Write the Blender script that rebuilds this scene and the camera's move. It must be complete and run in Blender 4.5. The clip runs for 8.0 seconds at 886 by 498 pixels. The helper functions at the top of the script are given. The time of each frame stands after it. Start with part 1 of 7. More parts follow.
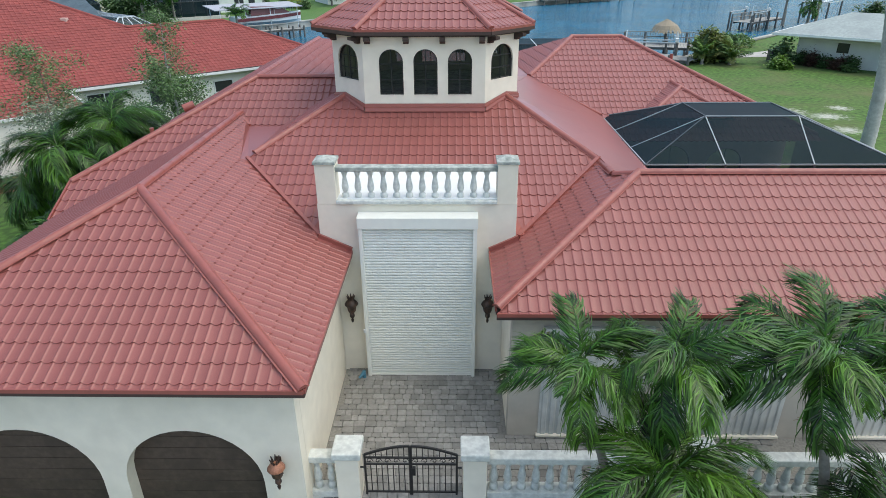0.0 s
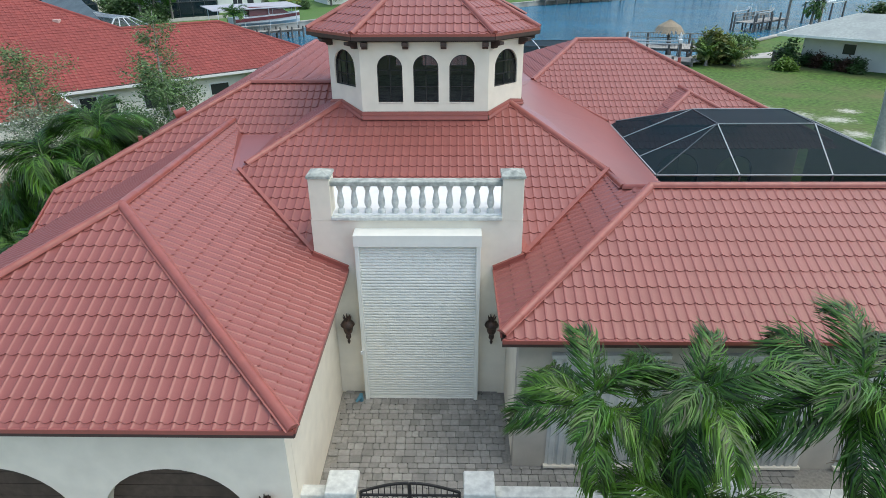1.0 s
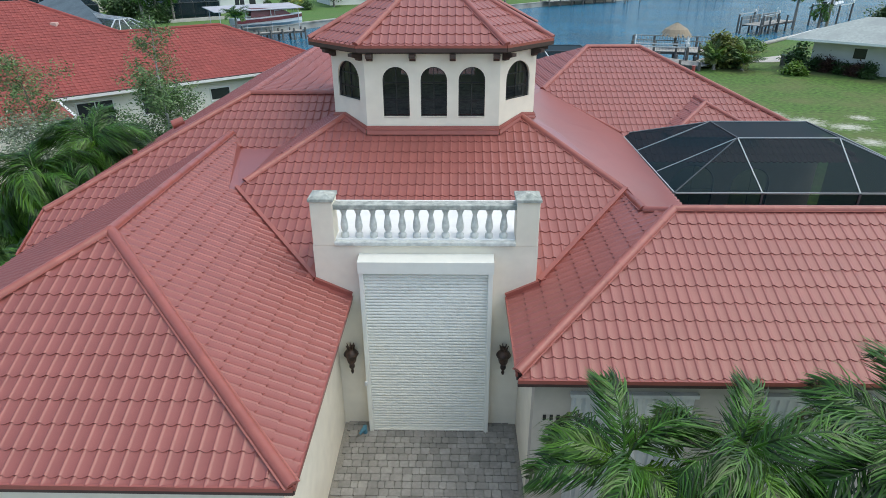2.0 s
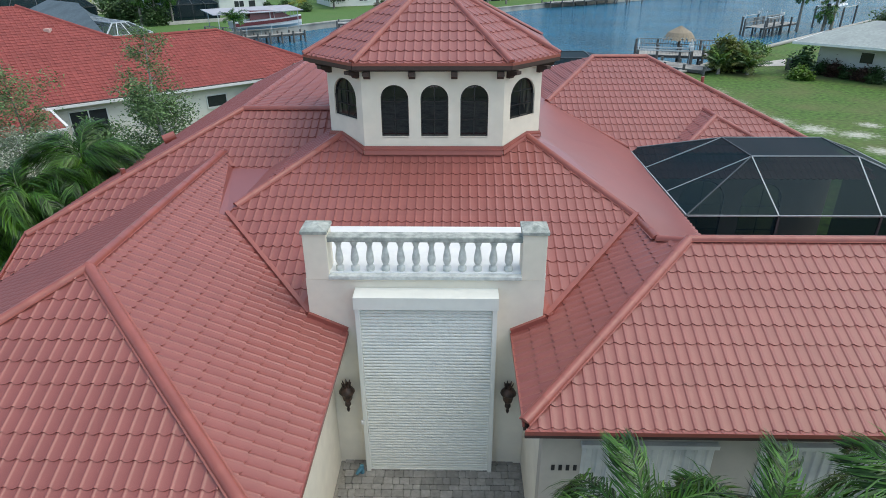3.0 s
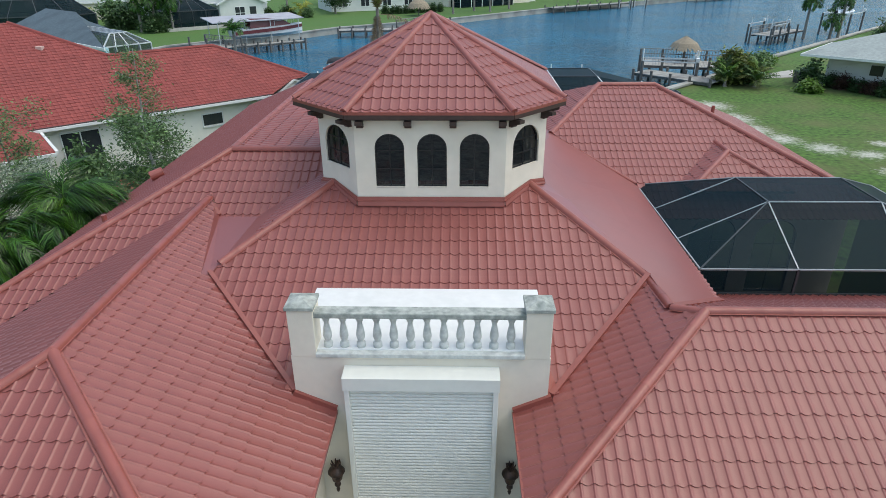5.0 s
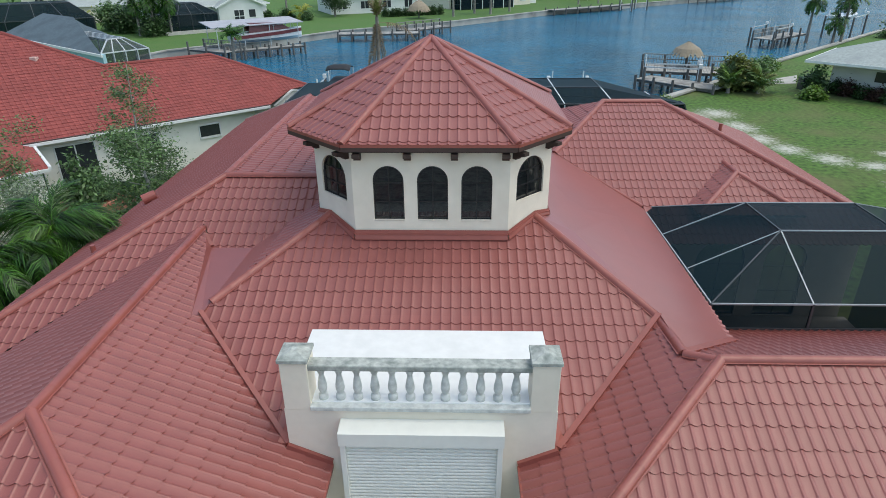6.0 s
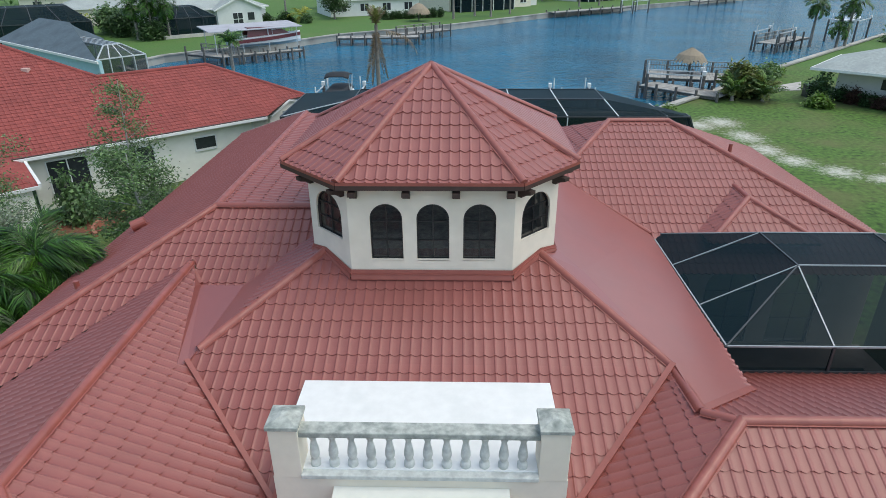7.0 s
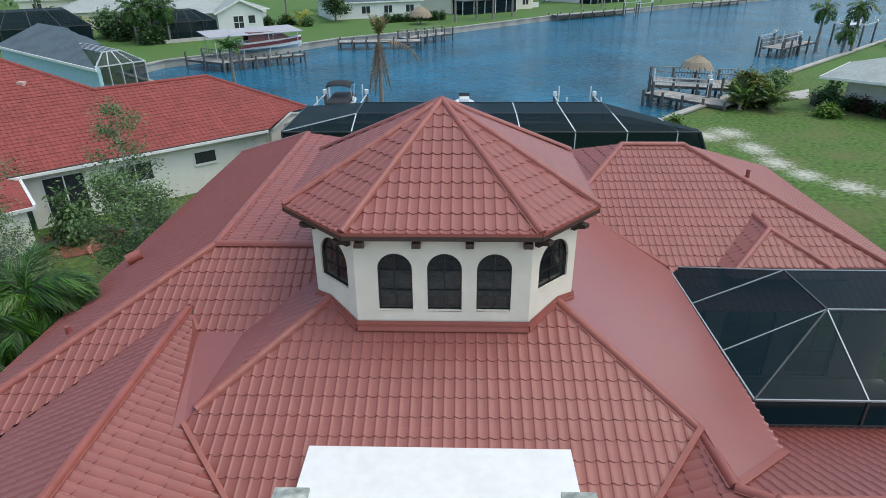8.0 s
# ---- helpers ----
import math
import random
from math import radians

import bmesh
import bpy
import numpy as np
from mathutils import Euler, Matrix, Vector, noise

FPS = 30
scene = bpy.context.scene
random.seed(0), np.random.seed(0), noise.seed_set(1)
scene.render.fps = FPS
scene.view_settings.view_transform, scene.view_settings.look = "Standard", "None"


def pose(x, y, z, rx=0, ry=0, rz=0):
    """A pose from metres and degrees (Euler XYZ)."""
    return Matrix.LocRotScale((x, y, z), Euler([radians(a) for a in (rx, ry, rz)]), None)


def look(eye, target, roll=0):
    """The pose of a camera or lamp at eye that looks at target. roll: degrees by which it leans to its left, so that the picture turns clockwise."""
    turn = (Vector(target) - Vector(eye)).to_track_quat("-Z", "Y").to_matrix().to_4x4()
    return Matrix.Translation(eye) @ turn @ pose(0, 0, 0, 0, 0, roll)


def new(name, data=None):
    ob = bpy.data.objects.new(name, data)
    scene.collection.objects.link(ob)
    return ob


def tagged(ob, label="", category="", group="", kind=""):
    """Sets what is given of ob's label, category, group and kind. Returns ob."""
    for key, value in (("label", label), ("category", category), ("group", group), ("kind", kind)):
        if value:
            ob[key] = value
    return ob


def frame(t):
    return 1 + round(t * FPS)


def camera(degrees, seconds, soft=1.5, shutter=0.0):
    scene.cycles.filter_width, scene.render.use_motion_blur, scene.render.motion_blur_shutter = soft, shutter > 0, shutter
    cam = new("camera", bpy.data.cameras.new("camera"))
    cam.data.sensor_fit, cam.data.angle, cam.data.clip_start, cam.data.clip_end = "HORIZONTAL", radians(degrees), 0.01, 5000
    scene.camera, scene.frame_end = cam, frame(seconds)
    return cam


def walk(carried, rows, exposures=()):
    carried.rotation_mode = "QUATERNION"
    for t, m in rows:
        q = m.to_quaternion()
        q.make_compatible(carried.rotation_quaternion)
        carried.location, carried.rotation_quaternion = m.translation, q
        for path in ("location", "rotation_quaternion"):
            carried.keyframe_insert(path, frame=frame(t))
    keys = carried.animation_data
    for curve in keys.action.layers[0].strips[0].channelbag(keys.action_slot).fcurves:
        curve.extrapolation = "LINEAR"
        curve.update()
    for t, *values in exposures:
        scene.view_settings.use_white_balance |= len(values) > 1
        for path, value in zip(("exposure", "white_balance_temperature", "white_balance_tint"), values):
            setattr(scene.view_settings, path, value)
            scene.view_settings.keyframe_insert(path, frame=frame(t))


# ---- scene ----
cam = camera(71.5, 8.0, soft=0.3)
PATH = [
    (0, (-0.001, -0.29, 9.089), (-0.037, 1.512, 8.221), -0.4),
    (0.5, (0.025, 0.142, 9.103), (-0.011, 1.943, 8.234), -0.4),
    (1, (-0.044, 0.537, 9.117), (-0.08, 2.338, 8.248), -0.4),
    (1.5, (-0.155, 0.953, 9.173), (-0.194, 2.754, 8.304), -0.3),
    (3, (-0.244, 2.296, 9.511), (-0.287, 4.096, 8.641), -0.3),
    (3.5, (-0.201, 2.641, 9.66), (-0.245, 4.442, 8.79), -0.3),
    (4, (-0.184, 2.939, 9.838), (-0.231, 4.74, 8.969), -0.3),
    (4.5, (-0.164, 3.254, 10.031), (-0.214, 5.055, 9.163), -0.3),
    (6, (-0.207, 4.37, 10.681), (-0.259, 6.17, 9.812), -0.4),
    (6.5, (-0.189, 4.849, 10.893), (-0.242, 6.649, 10.024), -0.4),
    (7, (-0.247, 5.324, 11.114), (-0.299, 7.124, 10.244), -0.4),
    (7.5, (-0.391, 5.839, 11.365), (-0.444, 7.639, 10.495), -0.4),
    (8, (-0.478, 6.344, 11.657), (-0.532, 8.143, 10.785), -0.4),
]
walk(cam, [(t, look(eye, target, roll)) for t, eye, target, roll in PATH], [(0, 0.52, 6500, 0.8), (4, 0.30, 6500, 0.8), (8, 0.26, 6500, 0.8)])

# ---- light ----
world = bpy.data.worlds.new("sky")
scene.world = world
world.use_nodes = True
wn = world.node_tree.nodes
sky = wn.new("ShaderNodeTexSky")
sky.sky_type, sky.sun_disc = "NISHITA", False
sky.sun_elevation, sky.sun_rotation = radians(65), radians(96)
sky.dust_density, sky.air_density, sky.ozone_density = 2.6, 0.85, 0.7
wn["Background"].inputs[1].default_value = 0.205
world.node_tree.links.new(sky.outputs[0], wn["Background"].inputs[0])
sun_data = bpy.data.lights.new("sun", "SUN")
sun_data.energy, sun_data.angle, sun_data.color = 0.72, radians(110), (1.0, 0.95, 0.88)
sun = new("sun", sun_data)
sun.matrix_world = look((13, -1.5, 28.5), (0, 0, 0))


# ---- materials ----
def material(name, base, rough=0.6, metal=0.0, spread=0.12, scale=6.0, bump=0.0, bump_scale=60.0, second=None, second_scale=1.2, second_low=0.45, second_high=0.7, spec=0.5, island=0.0):
    """Base colour with grain, larger stains in a second colour, and fine relief."""
    m = bpy.data.materials.new(name)
    m.use_nodes = True
    nt = m.node_tree
    n, link = nt.nodes, nt.links.new
    bsdf = n["Principled BSDF"]
    bsdf.inputs["Roughness"].default_value = rough
    bsdf.inputs["Metallic"].default_value = metal
    bsdf.inputs["Specular IOR Level"].default_value = spec
    geo = n.new("ShaderNodeNewGeometry")
    pos = geo.outputs["Position"]
    grain = n.new("ShaderNodeTexNoise")
    grain.inputs["Scale"].default_value, grain.inputs["Detail"].default_value = scale, 6
    link(pos, grain.inputs["Vector"])
    ramp = n.new("ShaderNodeMapRange")
    ramp.inputs["From Min"].default_value, ramp.inputs["From Max"].default_value = 0.3, 0.7
    ramp.inputs["To Min"].default_value, ramp.inputs["To Max"].default_value = 1 - spread, 1 + spread
    link(grain.outputs["Fac"], ramp.inputs["Value"])
    colour = n.new("ShaderNodeMix")
    colour.data_type, colour.blend_type = "RGBA", "MULTIPLY"
    colour.inputs["Factor"].default_value = 1
    colour.inputs[6].default_value = (*base, 1)
    link(ramp.outputs[0], colour.inputs[7])
    out = colour.outputs[2]
    if second:
        stain = n.new("ShaderNodeTexNoise")
        stain.inputs["Scale"].default_value, stain.inputs["Detail"].default_value = second_scale, 5
        link(pos, stain.inputs["Vector"])
        edge = n.new("ShaderNodeMapRange")
        edge.inputs["From Min"].default_value, edge.inputs["From Max"].default_value = second_low, second_high
        link(stain.outputs["Fac"], edge.inputs["Value"])
        mix = n.new("ShaderNodeMix")
        mix.data_type = "RGBA"
        mix.inputs[7].default_value = (*second, 1)
        link(edge.outputs[0], mix.inputs["Factor"])
        link(out, mix.inputs[6])
        out = mix.outputs[2]
    if island:
        info = n.new("ShaderNodeObjectInfo")
        both = n.new("ShaderNodeMath")
        both.operation = "ADD"
        link(info.outputs["Random"], both.inputs[0])
        link(geo.outputs["Random Per Island"], both.inputs[1])
        part_of = n.new("ShaderNodeMath")
        part_of.operation = "FRACT"
        link(both.outputs[0], part_of.inputs[0])
        vary = n.new("ShaderNodeMapRange")
        vary.inputs["To Min"].default_value, vary.inputs["To Max"].default_value = 1 - island, 1 + island
        link(part_of.outputs[0], vary.inputs["Value"])
        mul = n.new("ShaderNodeMix")
        mul.data_type, mul.blend_type = "RGBA", "MULTIPLY"
        mul.inputs["Factor"].default_value = 1
        link(out, mul.inputs[6])
        link(vary.outputs[0], mul.inputs[7])
        out = mul.outputs[2]
    link(out, bsdf.inputs["Base Color"])
    if bump:
        fine = n.new("ShaderNodeTexNoise")
        fine.inputs["Scale"].default_value, fine.inputs["Detail"].default_value = bump_scale, 4
        link(pos, fine.inputs["Vector"])
        relief = n.new("ShaderNodeBump")
        relief.inputs["Strength"].default_value, relief.inputs["Distance"].default_value = bump, 0.01
        link(fine.outputs["Fac"], relief.inputs["Height"])
        link(relief.outputs[0], bsdf.inputs["Normal"])
    return m


ROOF = material("red_roof_metal", (0.276, 0.089, 0.075), 0.34, 0, 0.05, 3.0, 0.12, 90, (0.252, 0.082, 0.069), 0.6, 0.5, 0.8, spec=0.50, island=0.035)
SHEET = material("red_roof_sheet", (0.285, 0.092, 0.080), 0.30, 0, 0.04, 1.5, 0.05, 40, (0.262, 0.096, 0.086), 0.8, 0.45, 0.8, spec=0.75)
TRIM = material("red_trim_metal", (0.300, 0.086, 0.066), 0.38, 0, 0.08, 4.0, 0.05, 60, (0.26, 0.074, 0.060), 1.5, 0.5, 0.8, spec=0.6, island=0.05)
FASCIA = material("dark_fascia", (0.06, 0.035, 0.03), 0.5, 0, 0.15, 8.0)
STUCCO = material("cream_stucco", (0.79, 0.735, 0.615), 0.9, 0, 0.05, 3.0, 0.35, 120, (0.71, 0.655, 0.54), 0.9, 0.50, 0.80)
# the same stucco in a darker tone, for the front wing wall
DARK_STUCCO = material("darker_stucco", (0.47, 0.43, 0.365), 0.9, 0, 0.07, 3.0, 0.35, 120, (0.38, 0.345, 0.29), 0.7, 0.50, 0.80)
WHITE = material("white_paint", (0.79, 0.80, 0.78), 0.6, 0, 0.04, 5.0, 0.1, 80, (0.70, 0.72, 0.70), 1.5, 0.5, 0.8)
STONE = material("weathered_stone", (0.43, 0.45, 0.41), 0.9, 0, 0.25, 12.0, 0.4, 70, (0.17, 0.20, 0.18), 4.5, 0.45, 0.72)
BALUSTER = material("weathered_white_cast_stone", (0.62, 0.64, 0.60), 0.85, 0, 0.12, 14.0, 0.3, 90, (0.42, 0.44, 0.42), 5.0, 0.48, 0.72)
SHUTTER = material("white_aluminium", (0.78, 0.785, 0.72), 0.42, 0, 0.03, 5.0)
GLASSY = material("dark_window_glass", (0.04, 0.045, 0.05), 0.08, 0, 0.1)
BLACK = material("black_iron", (0.015, 0.015, 0.016), 0.45, 0, 0.2, 20)
BRONZE = material("dark_bronze", (0.05, 0.035, 0.028), 0.5, 0.4, 0.4, 25, 0.2, 60, (0.12, 0.07, 0.05), 9.0)
COPPER = material("copper_shade", (0.38, 0.17, 0.10), 0.5, 0.3, 0.25, 25)
WOOD = material("dark_brown_door", (0.080, 0.056, 0.042), 0.6, 0, 0.25, 9.0, 0.2, 40, (0.06, 0.042, 0.032), 3.0)
CORBEL = material("dark_timber", (0.045, 0.028, 0.022), 0.6, 0, 0.25, 12.0)
PAVER = material("grey_paver", (0.265, 0.258, 0.240), 0.9, 0, 0.15, 14.0, 0.4, 60, (0.185, 0.18, 0.17), 2.0, 0.5, 0.8, island=0.20)
JOINT = material("paver_joint_sand", (0.25, 0.24, 0.215), 0.95, 0, 0.2, 20.0)
PANEL = material("galvanised_shutter_panel", (0.66, 0.66, 0.62), 0.4, 0.15, 0.08, 3.0, 0.1, 30, (0.45, 0.47, 0.46), 1.3)
NB_WALL = material("pale_cream_wall", (0.86, 0.84, 0.76), 0.85, 0, 0.04, 2.0, 0.2, 80, (0.78, 0.76, 0.68), 0.7, 0.5, 0.8)
NB_ROOF = material("red_clay_tile", (0.270, 0.066, 0.056), 0.7, 0, 0.12, 2.0, 0.2, 60, (0.225, 0.058, 0.050), 0.5, 0.5, 0.8, spec=0.3, island=0.06)
SHINGLE = material("grey_shingle", (0.090, 0.125, 0.148), 0.9, 0, 0.2, 5.0, 0.4, 20, (0.062, 0.088, 0.105), 0.6)
PALE_SHINGLE = material("pale_grey_shingle", (0.36, 0.40, 0.38), 0.9, 0, 0.15, 5.0, 0.4, 20, (0.30, 0.33, 0.32), 0.6)
BLUE_WALL = material("pale_blue_wall", (0.40, 0.60, 0.66), 0.85, 0, 0.05, 2.0)
ALU = material("white_aluminium_frame", (0.62, 0.65, 0.66), 0.4, 0.2, 0.05)
GREY_ALU = material("grey_aluminium_frame", (0.34, 0.37, 0.38), 0.45, 0.2, 0.08)
DARK_ALU = material("dark_bronze_frame", (0.06, 0.065, 0.07), 0.4, 0.2, 0.1)
DECK = material("grey_deck_planks", (0.36, 0.35, 0.32), 0.9, 0, 0.2, 4.0, 0.3, 30, (0.18, 0.17, 0.16), 1.0, island=0.12)
PILE = material("weathered_timber_pile", (0.13, 0.125, 0.115), 0.9, 0, 0.3, 8.0)
SEAWALL = material("concrete_seawall", (0.42, 0.41, 0.37), 0.9, 0, 0.15, 1.0, 0.2, 20, (0.25, 0.24, 0.21), 0.5)
THATCH = material("dry_thatch", (0.30, 0.25, 0.18), 0.95, 0, 0.3, 9.0, 0.8, 25)
TRUNK = material("grey_palm_trunk", (0.27, 0.25, 0.22), 0.9, 0, 0.2, 10.0, 0.4, 30, (0.17, 0.15, 0.13), 3.0)
PALE_TRUNK = material("pale_palm_trunk", (0.46, 0.46, 0.43), 0.9, 0, 0.15, 8.0, 0.3, 30, (0.33, 0.33, 0.30), 1.5)
BARK = material("grey_bark", (0.20, 0.18, 0.16), 0.95, 0, 0.3, 12.0, 0.6, 30)
MULCH = material("red_mulch", (0.22, 0.085, 0.045), 0.95, 0, 0.35, 9.0, 0.6, 40, (0.15, 0.07, 0.045), 2.0)
HULL = material("white_boat_hull", (0.75, 0.77, 0.78), 0.3, 0, 0.04)
CANVAS = material("black_canvas", (0.02, 0.022, 0.026), 0.8, 0, 0.2)
MAROON = material("maroon_hull", (0.13, 0.03, 0.035), 0.35, 0, 0.1)
POOL = material("pool_water", (0.05, 0.22, 0.28), 0.08, 0, 0.1, 0.5, 0.3, 3)
CONCRETE = material("pale_concrete", (0.48, 0.46, 0.42), 0.9, 0, 0.12, 2.0, 0.2, 30)


def foliage(name, base, spread, rough=0.5):
    """Leaf green that differs from leaf to leaf and lets some light through."""
    m = material(name, base, rough, 0, 0.25, 2.5, island=spread)
    nt = m.node_tree
    bsdf = nt.nodes["Principled BSDF"]
    thin = nt.nodes.new("ShaderNodeBsdfTranslucent")
    blend = nt.nodes.new("ShaderNodeMixShader")
    blend.inputs[0].default_value = 0.25
    nt.links.new(bsdf.inputs["Base Color"].links[0].from_socket, thin.inputs["Color"])
    nt.links.new(bsdf.outputs[0], blend.inputs[1])
    nt.links.new(thin.outputs[0], blend.inputs[2])
    nt.links.new(blend.outputs[0], nt.nodes["Material Output"].inputs["Surface"])
    return m


PALM = foliage("palm_green", (0.042, 0.115, 0.011), 0.85, 0.42)
PALM_LIGHT = foliage("palm_light_green", (0.13, 0.23, 0.035), 0.4)
DRY = foliage("dry_frond", (0.26, 0.20, 0.13), 0.3, 0.9)
LEAF = foliage("leaf_green", (0.118, 0.205, 0.072), 0.55)
LEAF_DARK = foliage("dark_leaf_green", (0.055, 0.11, 0.032), 0.5)
LEAF_GREY = foliage("grey_green_leaf", (0.20, 0.25, 0.16), 0.4)
LEAF_YELLOW = foliage("yellow_green_leaf", (0.30, 0.32, 0.04), 0.3)
LEAF_BRONZE = foliage("bronze_green_leaf", (0.16, 0.19, 0.05), 0.5)
PALM_TIP = foliage("fresh_palm_green", (0.080, 0.175, 0.018), 0.7, 0.36)
LEAF_RED = foliage("bronze_leaf", (0.09, 0.05, 0.035), 0.6)


def clear(name, tint, through_part, gloss=0.05):
    """Glass or mesh screen: part see-through, part surface, with a sheen that grows at grazing angles."""
    m = bpy.data.materials.new(name)
    m.use_nodes = True
    nt = m.node_tree
    n, link = nt.nodes, nt.links.new
    bsdf = n["Principled BSDF"]
    bsdf.inputs["Base Color"].default_value = (*tint, 1)
    bsdf.inputs["Roughness"].default_value = gloss
    open_part = n.new("ShaderNodeBsdfTransparent")
    blend = n.new("ShaderNodeMixShader")
    blend.inputs[0].default_value = through_part
    link(bsdf.outputs[0], blend.inputs[1])
    link(open_part.outputs[0], blend.inputs[2])
    link(blend.outputs[0], n["Material Output"].inputs["Surface"])
    return m


GLASS = clear("tinted_window_glass", (0.012, 0.014, 0.016), 0.35)
SCREEN = clear("dark_insect_screen", (0.006, 0.018, 0.024), 0.17, 0.5)
CLEAR_SCREEN = clear("light_insect_screen", (0.03, 0.045, 0.05), 0.42, 0.5)
SCREEN.node_tree.nodes["Principled BSDF"].inputs["Specular IOR Level"].default_value = 0.07


def lawn_material():
    """Mown grass with dry bands and a bare sandy strip on the open lot; brighter light across the canal is put into the
    green.
    """
    m = material("lawn", (0.070, 0.138, 0.020), 0.95, 0, 0.60, 3.2, 0.9, 24, (0.125, 0.135, 0.045), 0.22, 0.45, 0.70)
    nt = m.node_tree
    n, link = nt.nodes, nt.links.new
    bsdf = n["Principled BSDF"]
    grass = bsdf.inputs["Base Color"].links[0].from_socket
    geo = n.new("ShaderNodeNewGeometry")
    total = None
    for cx, cy, rx, ry in ((16.6, 48.6, 2.0, 2.6), (18.4, 49.4, 2.4, 2.8), (18.6, 45.6, 2.0, 3.0), (18.6, 42.6, 1.9, 2.6), (19.3, 40.4, 1.9, 2.2), (20.8, 38.4, 2.0, 2.0), (22.6, 37.2, 2.0, 1.5), (22.0, 34.0, 1.4, 1.4), (24.6, 39.4, 1.2, 1.2)):
        shift = n.new("ShaderNodeVectorMath")
        shift.operation = "SUBTRACT"
        shift.inputs[1].default_value = (cx, cy, 0)
        link(geo.outputs["Position"], shift.inputs[0])
        scale = n.new("ShaderNodeVectorMath")
        scale.operation = "MULTIPLY"
        scale.inputs[1].default_value = (1 / rx, 1 / ry, 0)
        link(shift.outputs[0], scale.inputs[0])
        ball = n.new("ShaderNodeTexGradient")
        ball.gradient_type = "SPHERICAL"
        link(scale.outputs[0], ball.inputs["Vector"])
        if total is None:
            total = ball.outputs["Fac"]
        else:
            best = n.new("ShaderNodeMath")
            best.operation = "MAXIMUM"
            link(total, best.inputs[0])
            link(ball.outputs["Fac"], best.inputs[1])
            total = best.outputs[0]
    patchy = n.new("ShaderNodeTexNoise")
    patchy.inputs["Scale"].default_value, patchy.inputs["Detail"].default_value, patchy.inputs["Roughness"].default_value = 3.4, 10, 0.80
    link(geo.outputs["Position"], patchy.inputs["Vector"])
    both = n.new("ShaderNodeMath")
    both.operation = "MULTIPLY_ADD"
    both.inputs[1].default_value = 0.36
    link(total, both.inputs[0])
    link(patchy.outputs["Fac"], both.inputs[2])
    edge = n.new("ShaderNodeMapRange")
    edge.inputs["From Min"].default_value, edge.inputs["From Max"].default_value = 0.63, 0.86
    link(both.outputs[0], edge.inputs["Value"])
    # Beyond the canal a brighter green stands in for stronger light.
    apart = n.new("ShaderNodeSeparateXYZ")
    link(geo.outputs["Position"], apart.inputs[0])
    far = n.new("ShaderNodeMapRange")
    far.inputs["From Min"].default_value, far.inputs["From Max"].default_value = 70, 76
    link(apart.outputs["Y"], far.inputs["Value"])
    far_lit = n.new("ShaderNodeMix")
    far_lit.data_type = "RGBA"
    far_lit.inputs[7].default_value = (0.075, 0.165, 0.028, 1)
    link(far.outputs[0], far_lit.inputs["Factor"])
    link(grass, far_lit.inputs[6])
    grass = far_lit.outputs[2]
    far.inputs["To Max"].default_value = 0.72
    mix = n.new("ShaderNodeMix")
    mix.data_type = "RGBA"
    mix.inputs[7].default_value = (0.52, 0.51, 0.44, 1)
    link(edge.outputs[0], mix.inputs["Factor"])
    link(grass, mix.inputs[6])
    link(mix.outputs[2], bsdf.inputs["Base Color"])
    return m


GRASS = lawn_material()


def water_material():
    m = material("canal_water", (0.008, 0.130, 0.230), 0.10, 0, 0.35, 0.09, 0, 1)
    nt = m.node_tree
    n, link = nt.nodes, nt.links.new
    geo = n.new("ShaderNodeNewGeometry")
    squash = n.new("ShaderNodeVectorMath")
    squash.operation = "MULTIPLY"
    squash.inputs[1].default_value = (0.55, 1.3, 1)
    link(geo.outputs["Position"], squash.inputs[0])
    ripple = n.new("ShaderNodeTexNoise")
    ripple.inputs["Scale"].default_value, ripple.inputs["Detail"].default_value = 1.5, 7
    link(squash.outputs[0], ripple.inputs["Vector"])
    relief = n.new("ShaderNodeBump")
    relief.inputs["Strength"].default_value, relief.inputs["Distance"].default_value = 1.0, 0.55
    link(ripple.outputs["Fac"], relief.inputs["Height"])
    link(relief.outputs[0], n["Principled BSDF"].inputs["Normal"])
    n["Principled BSDF"].inputs["Specular IOR Level"].default_value = 0.22
    return m


WATER = water_material()


# ---- mesh helpers ----
def finish(name, me, mat, parent=None, label=""):
    ob = new(name, me)
    if mat and not me.materials:
        me.materials.append(mat)
    if parent:
        ob.parent = parent
    if label:
        ob["label"] = label
    return ob


def part(name, bm, mat, parent=None, label="", smooth=False):
    me = bpy.data.meshes.new(name)
    bmesh.ops.recalc_face_normals(bm, faces=bm.faces)
    if smooth:
        for f in bm.faces:
            f.smooth = True
    bm.to_mesh(me)
    bm.free()
    return finish(name, me, mat, parent, label)


def thing(name, label, category, group="", kind="", at=(0, 0, 0)):
    ob = new(name)
    ob.location = at
    ob.empty_display_size = 0.2
    return tagged(ob, label, category, group, kind)


def add_box(bm, lo, hi, bevel=0.0):
    c = [(a + b) / 2 for a, b in zip(lo, hi)]
    s = [abs(b - a) for a, b in zip(lo, hi)]
    r = bmesh.ops.create_cube(bm, size=1, matrix=Matrix.Translation(c) @ Matrix.Diagonal((*s, 1)))
    if bevel:
        edges = list({e for v in r["verts"] for e in v.link_edges})
        bmesh.ops.bevel(bm, geom=edges, offset=bevel, segments=2, affect="EDGES", profile=0.5)
    return bm


def box(lo, hi, bevel=0.0):
    return add_box(bmesh.new(), lo, hi, bevel)


